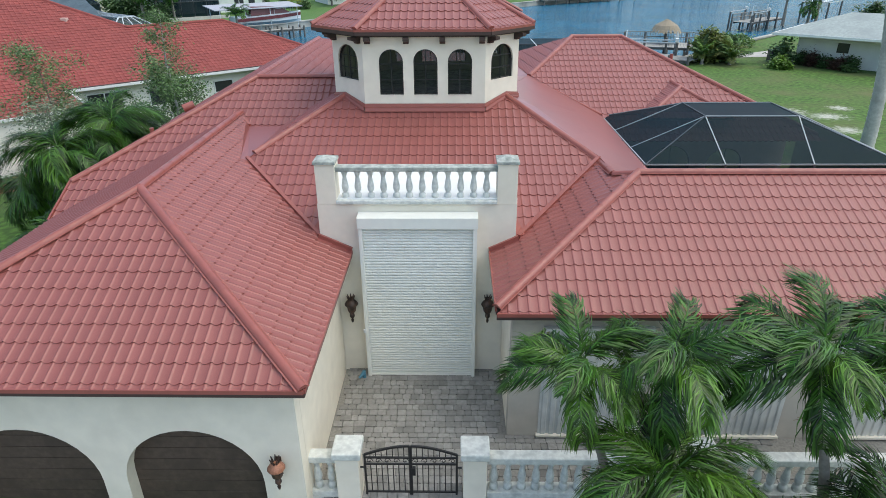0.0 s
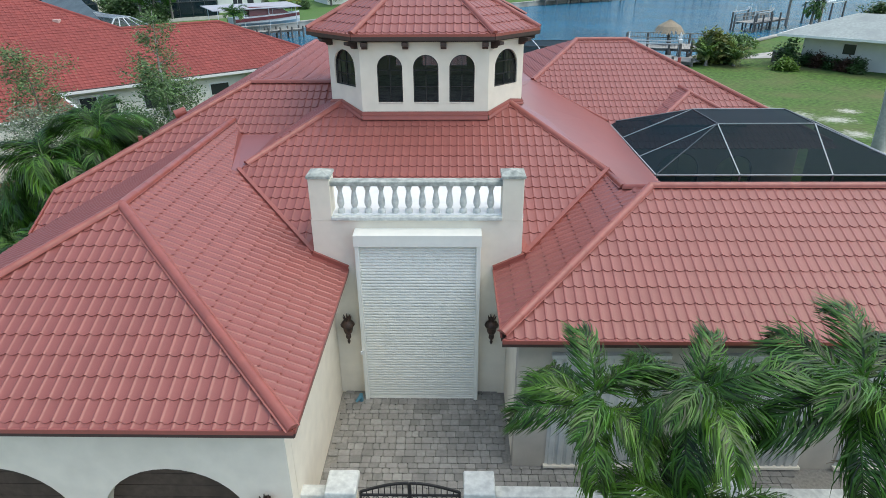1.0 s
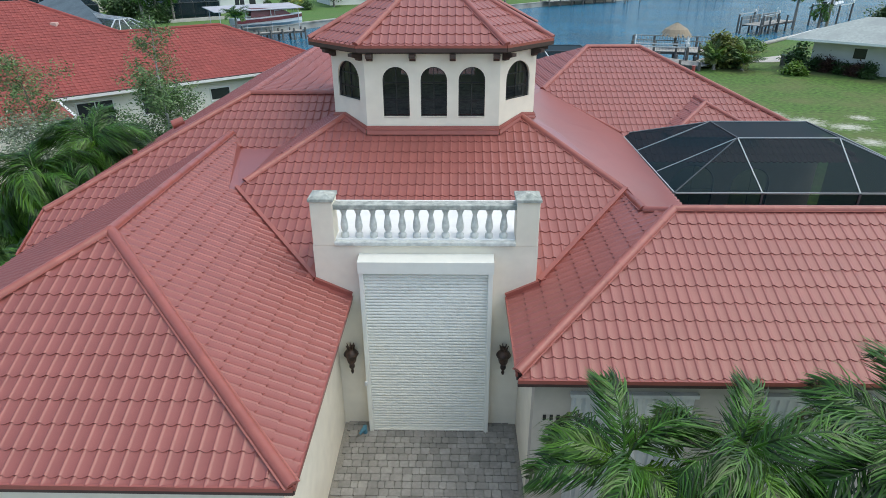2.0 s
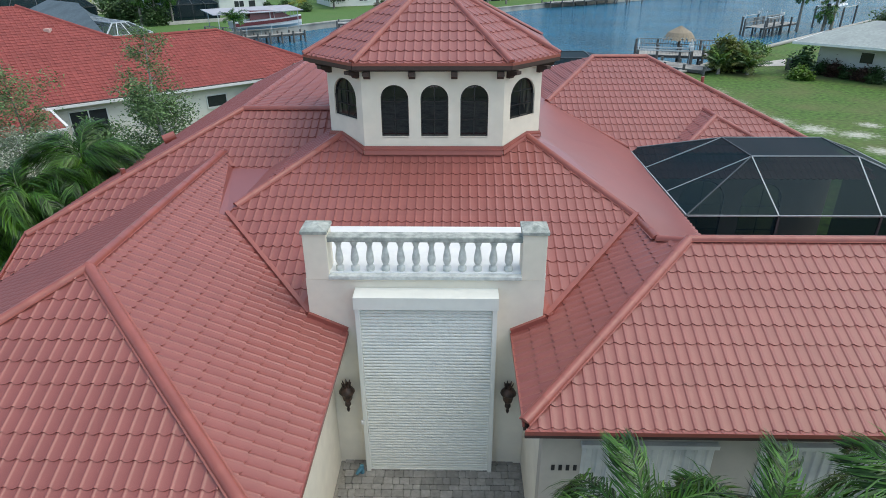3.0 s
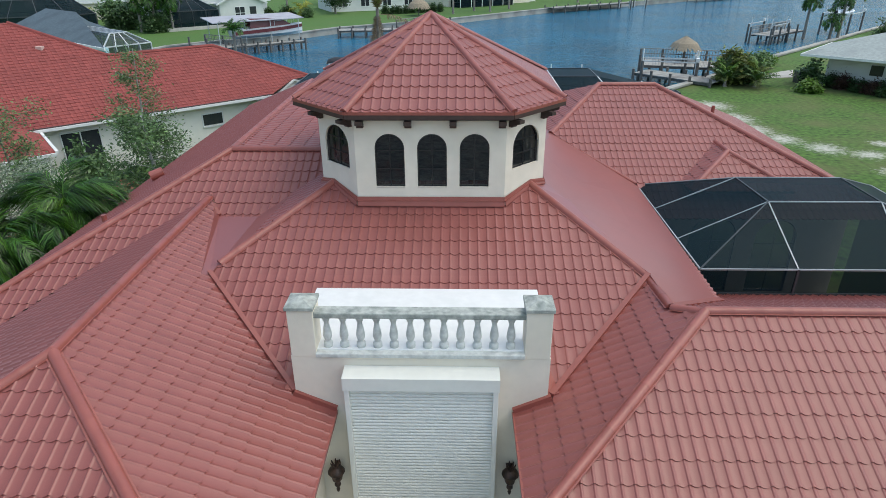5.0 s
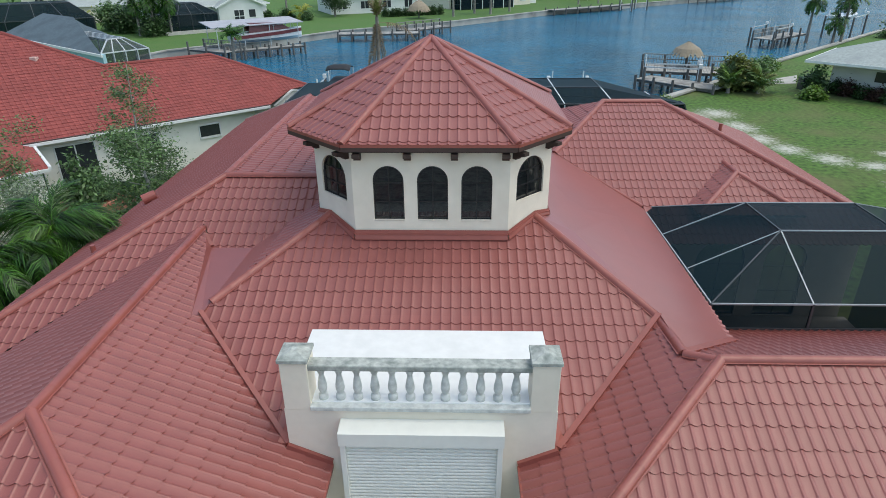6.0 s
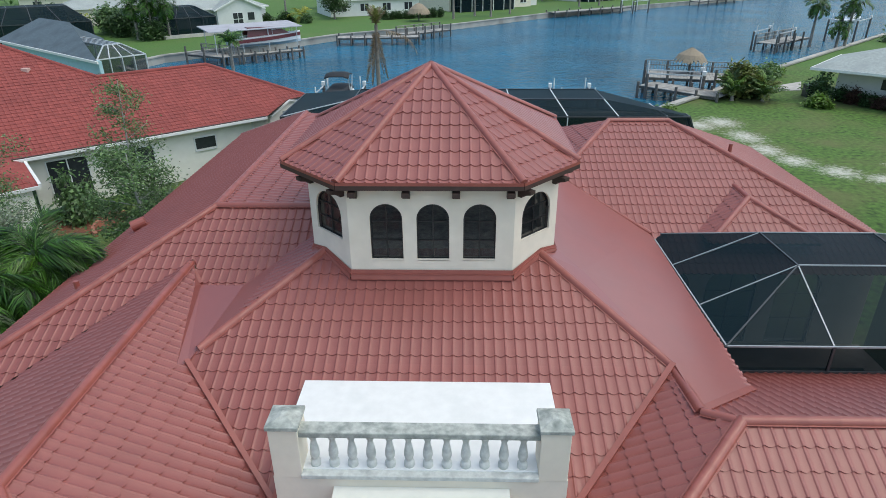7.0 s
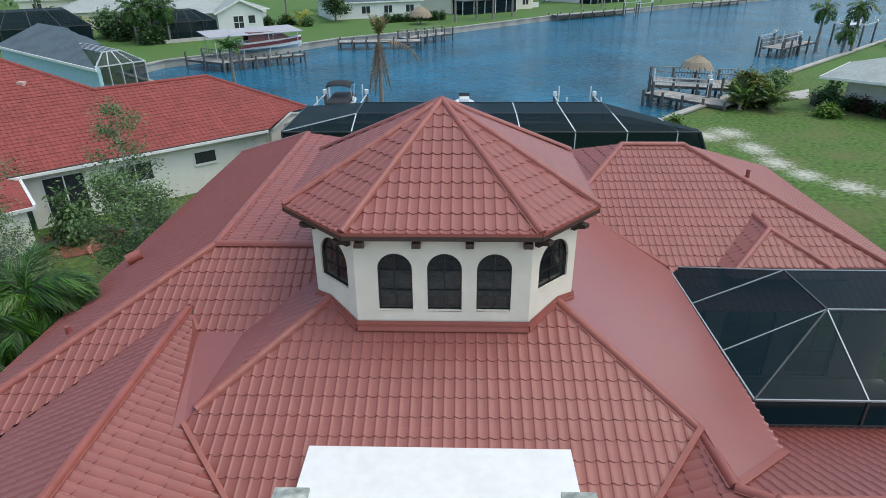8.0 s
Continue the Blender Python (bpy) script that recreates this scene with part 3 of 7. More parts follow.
up_w = (-3.28, 18.25, west_z(18.25))
dip = (-4.85, 16.71, west_z(16.71) + 0.01)
sheet("valley_sheet", [hip_l, c_l, (-3.28, 17.1, west_sheet(-3.28)), (-3.45, 17.95, west_sheet(-3.45)), dip], SHEET, main_roof, "smooth red metal valley sheet")
wv = [(x, y, west_sheet(x) + 0.03) for x, y in ((-4.45, 15.14), (-2.99, 16.72), (-3.45, 17.90), (-4.10, 17.32))]
tile_facet(main_roof, wv, high=0.014, lift=0.012)
turn_pt = (-5.76, 16.71, west_z(16.71) + 0.01)
for tri in ((v_top, hip_l, dip), (v_top, dip, turn_pt), (v_top, turn_pt, v_end), (v_end, turn_pt, p2), (p2, turn_pt, (-6.08, 17.20, west_z(17.20) + 0.02))):
    sheet("valley_sheet", tri, SHEET, main_roof, "smooth red metal valley sheet")
sheet("valley_sheet", [(-3.28, 17.1, west_sheet(-3.28)), (-3.45, 17.95, west_sheet(-3.45)), up_w], SHEET, main_roof, "smooth red metal valley sheet")
# east slope, smooth from above
curb = (3.60, 13.05, EZ + PITCH * (3.60 - RX) + 0.05)
b_low = (2.80, 23.35, 4.93)
e1, e2, e3 = (EAST, 14.50, 3.84), (EAST, 17.2, 3.86), (EAST, 21.35, 3.92)
hip_s = (hip_r[0], hip_r[1], hip_r[2] + 0.085)
wall_a, wall_b = (1.72, 17.2, 5.44), (1.75, 19.0, 5.40)
bm = bmesh.new()
for tri in ((curb, e1, hip_s), (hip_s, e1, e2), (hip_s, e2, c_r), (c_r, e2, e3), (c_r, e3, b_low), (c_r, b_low, wall_b), (c_r, wall_b, wall_a)):
    bm.faces.new([bm.verts.new(p) for p in tri])
bmesh.ops.remove_doubles(bm, verts=bm.verts, dist=0.001)
bmesh.ops.solidify(bm, geom=bm.faces[:], thickness=0.04)
part("east_slope", bm, SHEET, main_roof, "smooth red metal roof slope")
for i in range(36):
    y = 14.55 + i * WAVE
    part("eave_scallop", add_tube(bmesh.new(), (EAST - 0.14, y + 0.1, 3.845), (EAST + 0.004, y + 0.1, 3.80), 0.062, 0.062, 8), SHEET, main_roof)
sheet("back_slope", [(-3.0, 18.8, 5.30), (1.75, 19.0, 5.42), b_low, (2.2, 28.2, 4.95), (-3.0, 28.2, 5.28)], SHEET, main_roof, "smooth red metal roof slope")
# far right hip
fl, fr = (4.71, 25.76, 6.04), (6.65, 25.76, 6.04)
low = [(5.15, 21.26, 3.97), (11.14, 21.26, 3.97)]
tile_facet(main_roof, [fl, b_low, low[0], low[1], fr], decks=main_deck)
tile_facet(main_roof, [low[0], (5.15, 20.2, 3.485), (12.2, 20.2, 3.485), low[1]], decks=main_deck, anchor=low[0])
tile_facet(main_roof, [fl, b_low, (2.2, 28.2, 4.95)], decks=main_deck)
tile_facet(main_roof, [fr, (12.2, 20.2, 3.485), (12.2, 31.3, 3.485)], decks=main_deck)
tile_facet(main_roof, [fl, fr, (12.2, 31.3, 3.485), (2.2, 31.3, 3.485)], decks=main_deck)
ridge(main_roof, (12.2, 20.2, 3.5), fr)
ridge(main_roof, fl, fr)
ridge(main_roof, b_low, fl)
ridge(main_roof, (5.15, 21.26, 4.0), b_low, 0.07, 0.7)
# small hip over the lanai
dt, dm = (8.0, 22.98, 4.76), (8.0, 22.0, 4.76)
tile_facet(main_roof, [dt, dm, (6.5, 20.5, 4.01), (6.5, 21.33, 4.01)], decks=main_deck)
tile_facet(main_roof, [dm, (6.5, 20.5, 4.01), (9.5, 20.5, 4.01)], decks=main_deck)
tile_facet(main_roof, [dt, dm, (9.5, 20.5, 4.01), (9.5, 21.33, 4.01)], decks=main_deck)
ridge(main_roof, (6.5, 20.5, 4.03), dm, 0.02, 0.8)
ridge(main_roof, (9.5, 20.5, 4.03), dm, 0.02, 0.8)
ridge(main_roof, dm, dt, 0.02, 0.8)

# right wing roof
right_roof, right_deck = roof("right_wing_roof", house, "red metal tile hip roof over the front wing")
ridge_r = (RRX, RRY, RRZ)
c3 = (RX, RY, EZ)
c3_low, c4_low = (RX, RY - 0.10, EZ - 0.10 * PITCH), (16, RY - 0.10, EZ - 0.10 * PITCH)
tile_facet(right_roof, [c3_low, c4_low, (16, RRY, RRZ), ridge_r], start=0.06, decks=right_deck, singles=240, near=(2.5, 9.5, 3.3))
w_end = (1.40, 11.86, EZ + PITCH * (1.40 - RX))
curb_r = (3.58, 13.02, EZ + PITCH * (3.58 - RX))
tile_facet(right_roof, [c3, ridge_r, curb_r, w_end], decks=right_deck, anchor=c3, singles=50, near=(1.6, 10.5, 3.5))
tile_facet(right_roof, [c3, w_end, (RX, 11.86, EZ)], decks=right_deck, anchor=c3)
tile_facet(right_roof, [w_end, curb_r, (3.45, 14.25, EZ + PITCH * (3.45 - RX))], decks=right_deck, anchor=c3)
tile_facet(right_roof, [ridge_r, (16, RRY, RRZ), (16, 15.9, 3.19), (5.2, 15.9, 3.19), (3.6, 13.1, 4.52)], decks=right_deck, high=0.018)
ridge(right_roof, (RX, RY, EZ + 0.05), ridge_r)
ridge(right_roof, (16, RRY, RRZ), ridge_r)
ridge(right_roof, curb, ridge_r, 0.04, 0.8)
ridge(right_roof, curb, hip_r, 0.04, 0.9)
bars("edge_trim", [(curb, (EAST, 14.50, 3.88))], 0.14, 0.06, TRIM, right_roof)

# raised trim along the valleys and where the wings meet the door wall
def raise_z(p, d):
    return (p[0], p[1], p[2] + d)


bars("valley_trim", [(raise_z(v_low, 0.06), raise_z(v_top, 0.06))], 0.085, 0.06, TRIM, left_roof)
bars("valley_trim", [(raise_z(w_end, 0.06), raise_z(hip_r, 0.06))], 0.10, 0.07, TRIM, right_roof)
bars("end_trim", [((LX, 11.82, EZ + 0.02), (-2.95, 11.82, EZ + 0.02 + PITCH * 0.70))], 0.09, 0.15, TRIM, left_roof)
bars("end_trim", [((RX, 11.82, EZ + 0.02), (1.40, 11.82, EZ + 0.02 + PITCH * 0.62))], 0.09, 0.15, TRIM, right_roof)
sheet("corner_flashing", [(-2.925, 11.85, 3.56), (-2.925, 12.50, 3.86), (-3.04, 12.12, 3.72), (-3.10, 11.85, 3.62)], TRIM, left_roof, "folded red corner flashing")
part("gutter_end", box((RX - 0.03, 11.74, EZ - 0.10), (RX + 0.05, 11.80, EZ - 0.01), 0.008), WHITE, right_roof, "white gutter end")
sheet("corner_flashing", [(1.345, 11.85, 3.54), (1.52, 11.85, 3.60), (1.46, 12.12, 3.68), (1.345, 12.50, 3.84)], TRIM, right_roof, "folded red corner flashing")

# eave boards: red drip edge over dark board
for a, b, rf in ((c1, c2, left_roof), (c1, (LX, 11.8, EZ), left_roof), (c2, (lw_x, 13.5, EZ), left_roof), (c3_low, c4_low, right_roof), (c3, (RX, 11.8, EZ), right_roof),
                 ((WEST, 14.8, 3.78), (WEST, 32.2, 3.78), main_roof)):
    d = (Vector(b) - Vector(a)).normalized()
    out = Vector((d.y, -d.x, 0))
    if (Vector(a) + out - Vector((-4 if rf is left_roof else 8, 12, 3))).length < (Vector(a) - out - Vector((-4 if rf is left_roof else 8, 12, 3))).length:
        out = -out
    part("drip_edge", box_between(Vector(a), Vector(b), out, -0.005, 0.03, -0.05, 0.02), TRIM, rf)
    part("fascia_board", box_between(Vector(a), Vector(b), out, -0.03, 0.012, -0.12, -0.052), FASCIA, rf)
bars("rake_board", [((WEST - 0.02, 13.55, 3.16), (WEST - 0.02, 14.85, 3.76))], 0.05, 0.14, TRIM, main_roof)

# roof vents
part("pipe_vent", add_tube(bmesh.new(), (-8.75, 17.1, 4.2), (-8.75, 17.1, 4.58), 0.07, 0.06, 10), TRIM, main_roof, "small red pipe vent")
part("pipe_vent", add_tube(bmesh.new(), (8.55, 25.0, 5.0), (8.55, 25.0, 5.45), 0.06, 0.06, 10), TRIM, main_roof, "small red pipe vent")
bm = bmesh.new()
add_tube(bm, (-9.32, 20.72, 4.30), (-9.0, 20.90, 4.40), 0.15, 0.15, 16)
add_tube(bm, (-9.15, 20.82, 4.05), (-9.15, 20.82, 4.36), 0.10, 0.10, 12)
part("hood_vent", bm, TRIM, main_roof, "red metal hood vent", smooth=False)

close_roof(left_roof, left_deck)
close_roof(main_roof, main_deck)
close_roof(right_roof, right_deck)

# ---- lantern tower ----
CX, CY = -0.78, 18.84


def octagon(hx, hy, cut):
    return [(CX - hx + cut, CY - hy), (CX + hx - cut, CY - hy), (CX + hx, CY - hy + cut), (CX + hx, CY + hy - cut),
            (CX + hx - cut, CY + hy), (CX - hx + cut, CY + hy), (CX - hx, CY + hy - cut), (CX - hx, CY - hy + cut)]


wall8 = octagon(2.50, 2.84, 0.925)
eave8 = [(-2.49, 15.77), (0.91, 15.77), (2.12, 17.08), (2.12, 20.60), (0.91, 21.91), (-2.49, 21.91), (-3.82, 20.60), (-3.82, 17.08)]
EAVE = 7.373
tower = None
for i in range(8):
    a, b = wall8[i], wall8[(i + 1) % 8]
    L = (Vector(b) - Vector(a)).length
    m = along(a, b)
    if i in (0, 4):
        ops = [(L / 2 + 0.035 + k * 0.888, 0.62, 5.71, 6.57, 6.88) for k in (-1, 0, 1)]
    elif i % 2:
        ops = [(L / 2, 0.86, 6.05, 6.54, 6.95)]
    else:
        ops = [(L / 2 + k * 1.0, 0.60, 5.75, 6.58, 6.88) for k in (-1, 0, 1)]
    bm = bmesh.new()
    arch_wall(bm, m, L, 4.6, 7.22, ops, 0.18)
    wall = part("lantern_wall", bm, STUCCO, house)
    for o in ops:
        arch_window(house, m, *o)
        part("window_sill", add_bar(bmesh.new(), m @ Vector((o[0] - o[1] / 2, 0.08, o[2] + 0.006)), m @ Vector((o[0] + o[1] / 2, 0.08, o[2] + 0.006)), 0.16, 0.03), STUCCO, wall)
    # timber brackets under the eave
    spots = {0: (0.145, 1.13, 2.05, 3.05), 1: (0.12, L - 0.15), 7: (0.15, L - 0.12)}.get(i, (0.3, L / 2, L - 0.3))
    for s in spots:
        bm = bmesh.new()
        q = [(0.0, 7.02), (0.0, 7.19), (-0.30, 7.19), (-0.30, 7.12), (-0.12, 7.07), (-0.09, 7.02)]
        f = bm.faces.new([bm.verts.new(m @ Vector((s - 0.07, y, z))) for y, z in q])
        r = bmesh.ops.extrude_face_region(bm, geom=[f])
        shift = (m.to_3x3() @ Vector((0.14, 0, 0)))
        for v in [g for g in r["geom"] if isinstance(g, bmesh.types.BMVert)]:
            v.co += shift
        part("bracket", bm, CORBEL, house, "dark timber eave bracket")
part("lantern_floor", add_poly(bmesh.new(), [(x, y, 5.45) for x, y in octagon(2.45, 2.79, 0.9)], 0.1), STONE, house)
bm = bmesh.new()
add_poly(bm, [(CX + 0.97 * (x - CX), CY + 0.97 * (y - CY), 7.27) for x, y in eave8], 0.08)
part("soffit", bm, CORBEL, house)
lantern_roof, lantern_deck = roof("lantern_roof", house, "red metal tile roof of the lantern")
apex = (CX - 0.08, CY, 8.98)
for i in range(8):
    a, b = eave8[i], eave8[(i + 1) % 8]
    near_face = i in (0, 1, 7)
    hidden = 2 <= i <= 3
    tile_facet(lantern_roof, [(*a, EAVE), (*b, EAVE), apex], decks=lantern_deck, singles=70 if near_face else 0, near=(CX, 15.8, 7.4), high=0.004 if hidden else 0.0085, lift=0.006 if hidden else 0.017, shift=0.05, start=0.09)
    ridge(lantern_roof, (*a, EAVE + 0.04), apex, 0.02, 0.72)
    bar_a, bar_b = Vector((*a, EAVE - 0.06)), Vector((*b, EAVE - 0.06))
    part("drip_edge", add_bar(bmesh.new(), bar_a + Vector((0, 0, 0.04)), bar_b + Vector((0, 0, 0.04)), 0.05, 0.06), TRIM, lantern_roof)
    part("fascia_board", add_bar(bmesh.new(), bar_a - Vector((0, 0, 0.035)), bar_b - Vector((0, 0, 0.035)), 0.045, 0.085), FASCIA, lantern_roof)
close_roof(lantern_roof, lantern_deck)
# flashing band round the foot of the lantern
FY = wall8[0][1]
top_f, low_f = 5.51, 5.325
foot = [((-3.31, 17.55), 5.60, 5.45), ((-3.31, 16.94), 5.62, 5.50), ((-2.96, 16.60), 5.70, 5.57), ((wall8[0][0] - 0.01, FY - 0.025), top_f, low_f),
        ((wall8[1][0] + 0.01, FY - 0.025), top_f, low_f), ((1.40, 16.60), 5.70, 5.57), ((1.75, 16.94), 5.62, 5.50), ((1.75, 17.55), 5.60, 5.45)]
for (p, t0, l0), (q, t1, l1) in zip(foot, foot[1:]):
    a, b = Vector((*p, t0)), Vector((*q, t1))
    out = (b - a).cross(Vector((0, 0, 1))).normalized()
    mid_a, mid_b = Vector((*p, (t0 + l0) / 2)), Vector((*q, (t1 + l1) / 2))
    sheet("base_flashing", [a, b, mid_b + out * 0.015, mid_a + out * 0.015], TRIM, main_roof, thick=0.02)
    part("flashing_rib", add_bar(bmesh.new(), mid_a + out * 0.015, mid_b + out * 0.015, 0.035, 0.03), TRIM, main_roof)
    low_a, low_b = Vector((*p, l0)) + out * 0.045, Vector((*q, l1)) + out * 0.045
    sheet("apron_flashing", [mid_a + out * 0.02, mid_b + out * 0.02, low_b, low_a], TRIM, main_roof, thick=0.02)

# ---- walls ----
G = 7.60   # garage front
part("door_wall", box((-2.91, 11.84, 0), (1.33, 13.88, 4.30)), STUCCO, house, "cream stucco entrance wall")
part("balcony_deck", box((-2.915, 11.90, 4.30), (1.335, 13.92, 4.41), 0.01), WHITE, house, "white painted balcony deck")
part("side_wall", box((-2.62, 11.84, 0), (-2.95, 12.2, 3.2)), STUCCO, house)
part("side_wall", box((1.10, 11.84, 0), (1.40, 12.2, 3.2)), STUCCO, house)
bm = bmesh.new()
m = along((lw_x + 0.4, G), (-2.60, G))
gl = -2.60 - (lw_x + 0.4)
arches = [(-7.37 - (lw_x + 0.4), 2.42, -0.3, 0.75, 1.90), (-4.52 - (lw_x + 0.4), 2.42, -0.3, 0.75, 1.90)]
arch_wall(bm, m, gl, -0.3, 3.08, arches, 0.28)
part("garage_wall", bm, STUCCO, house, "cream stucco wall with garage arches")
for o in arches:
    x0 = lw_x + 0.4 + o[0]
    door = part("garage_door", box((x0 - 1.3, G + 0.31, -0.3), (x0 + 1.3, G + 0.34, 2.05)), WOOD, house, "dark brown planked garage door")
    for k in range(9):
        z = -0.3 + k * 0.26
        part("plank", box((x0 - 1.3, G + 0.285, z), (x0 + 1.3, G + 0.31, z + 0.25), 0.006), WOOD, door)
part("courtyard_wall", box((-2.88, G + 0.29, 0), (-2.60, 11.83, 3.08)), STUCCO, house)
part("west_wall", box((lw_x + 0.4, G + 0.29, 0), (lw_x + 0.68, 14.4, 3.08)), STUCCO, house)
part("front_wing_wall", box((1.10, 9.58, 0), (15.6, 9.86, 3.08)), DARK_STUCCO, house, "darker stucco front wall")
part("courtyard_wall", box((1.10, 9.87, 0), (1.38, 11.83, 3.08)), STUCCO, house)
part("back_wall", box((WEST + 0.35, 14.41, 0), (WEST + 0.65, 31.6, 3.40)), STUCCO, house)
part("north_wall", box((WEST + 0.66, 31.3, 0), (12.0, 31.6, 3.4)), STUCCO, house)
part("east_wing_wall", box((15.3, 9.87, 0), (15.6, 15.4, 3.08)), STUCCO, house)
part("wing_back_wall", box((4.8, 15.41, 0), (15.6, 15.7, 3.08)), STUCCO, house)
# lanai walls seen through the screen
m = Matrix.Translation((4.75, 15.72, 0)) @ Matrix(((0, -1, 0), (1, 0, 0), (0, 0, 1))).to_4x4()
bm = bmesh.new()
lanai = [(1.2, 1.1, 0.5, 1.9, 2.4), (3.0, 1.1, 0.05, 2.0, 2.5), (4.8, 1.1, 0.5, 1.9, 2.4)]
arch_wall(bm, m, 5.9, 0, 3.7, lanai, 0.25)
part("lanai_wall", bm, STUCCO, house)
for o in lanai:
    arch_window(house, m, *o, bars=(1, 2))
bm = bmesh.new()
m = along((5.01, 21.64), (12.0, 21.64))
lanai = [(1.0, 1.3, 0.05, 2.0, 2.6), (2.9, 1.5, 0.05, 2.0, 2.7), (4.9, 1.3, 0.05, 2.0, 2.6)]
arch_wall(bm, m, 6.99, 0, 3.4, lanai, 0.25)
part("lanai_wall", bm, STUCCO, house)
for o in lanai:
    arch_window(house, m, *o, bars=(1, 2))

# balcony piers, rail and turned balusters
for x0, x1 in ((-2.90, -2.48), (0.90, 1.32)):
    part("pier", box((x0, 11.836, 4.28), (x1, 12.26, 5.17), 0.012), STUCCO, house)
    cap = bmesh.new()
    add_box(cap, (x0 - 0.025, 11.80, 5.17), (x1 + 0.025, 12.29, 5.235), 0.012)
    top = [cap.verts.new(p) for p in ((x0 - 0.01, 11.815, 5.232), (x1 + 0.01, 11.815, 5.232), (x1 + 0.01, 12.275, 5.232), (x0 - 0.01, 12.275, 5.232))]
    tip = [cap.verts.new(p) for p in ((x0 + 0.17, 11.98, 5.30), (x1 - 0.17, 11.98, 5.30), (x1 - 0.17, 12.11, 5.30), (x0 + 0.17, 12.11, 5.30))]
    for k in range(4):
        cap.faces.new((top[k], top[(k + 1) % 4], tip[(k + 1) % 4], tip[k]))
    cap.faces.new(tip)
    part("pier_cap", cap, STONE, house, "grey weathered stone pier cap")
part("balcony_rail", box((-2.50, 11.87, 5.00), (0.92, 12.11, 5.10), 0.018), STONE, house, "grey weathered stone hand rail")
part("balcony_plinth", box((-2.49, 11.78, 4.31), (0.91, 12.14, 4.39), 0.015), BALUSTER, house)

TURNED = [(0.076, 0.0), (0.076, 0.10), (0.05, 0.115), (0.040, 0.14), (0.058, 0.17), (0.073, 0.23), (0.071, 0.29), (0.056, 0.39), (0.042, 0.47), (0.039, 0.52), (0.055, 0.535), (0.048, 0.555), (0.070, 0.58), (0.076, 0.64)]


def baluster_mesh(height, fat=1.0):
    bm = bmesh.new()
    add_lathe(bm, [(r * fat, z * height / 0.64) for r, z in TURNED], (0, 0, 0), 12)
    bmesh.ops.recalc_face_normals(bm, faces=bm.faces)
    for f in bm.faces:
        f.smooth = len(f.verts) == 4
    me = bpy.data.meshes.new("baluster")
    bm.to_mesh(me)
    bm.free()
    me.materials.append(BALUSTER)
    return me


upper = baluster_mesh(0.61)
for i in range(12):
    ob = new("baluster", upper)
    ob.parent = house
    ob.location = (-2.31 + i * 0.272, 11.99, 4.39)

# ---- roller shutter ----
shutter = thing("roller_shutter", "closed white aluminium roller shutter over the entrance", "shutter")
bm = bmesh.new()
sec = [(11.500, 3.87), (11.500, 4.11), (11.835, 4.13), (11.835, 3.87)]
for k, x in enumerate((-2.04, 0.50)):
    bm.faces.new([bm.verts.new((x, y, z)) for y, z in sec])
bm.verts.ensure_lookup_table()
for k in range(4):
    bm.faces.new((bm.verts[k], bm.verts[(k + 1) % 4], bm.verts[4 + (k + 1) % 4], bm.verts[4 + k]))
part("shutter_box", bm, SHUTTER, shutter)
for x in (-2.03, 0.40):
    part("guide_rail", box((x, 11.540, 0), (x + 0.085, 11.835, 3.868), 0.006), SHUTTER, shutter)
slat_bm = bmesh.new()
prof = [(0.012, 0.0), (0.0, 0.001), (-0.011, 0.009), (-0.016, 0.030), (-0.011, 0.050), (0.0, 0.059), (0.012, 0.060), (0.012, 0.068)]
rows = [[slat_bm.verts.new((x, y, z)) for y, z in prof] for x in (0, 2.345)]
for k in range(len(prof) - 1):
    f = slat_bm.faces.new((rows[0][k], rows[1][k], rows[1][k + 1], rows[0][k + 1]))
slat_me = bpy.data.meshes.new("slat")
bmesh.ops.recalc_face_normals(slat_bm, faces=slat_bm.faces)
slat_bm.to_mesh(slat_me)
slat_bm.free()
slat_me.materials.append(SHUTTER)
for i in range(56):
    ob = new("slat", slat_me)
    ob.parent = shutter
    ob.location = (-1.945, 11.620, 0.055 + i * 0.068)
part("bottom_bar", box((-1.945, 11.590, 0.0), (0.40, 11.660, 0.06), 0.005), SHUTTER, shutter)
part("curtain_back", box((-1.94, 11.645, 0.0), (0.395, 11.660, 3.868)), SHUTTER, shutter)
part("latch", box((-2.06, 11.500, 1.28), (-2.0, 11.540, 1.36), 0.006), WHITE, shutter)

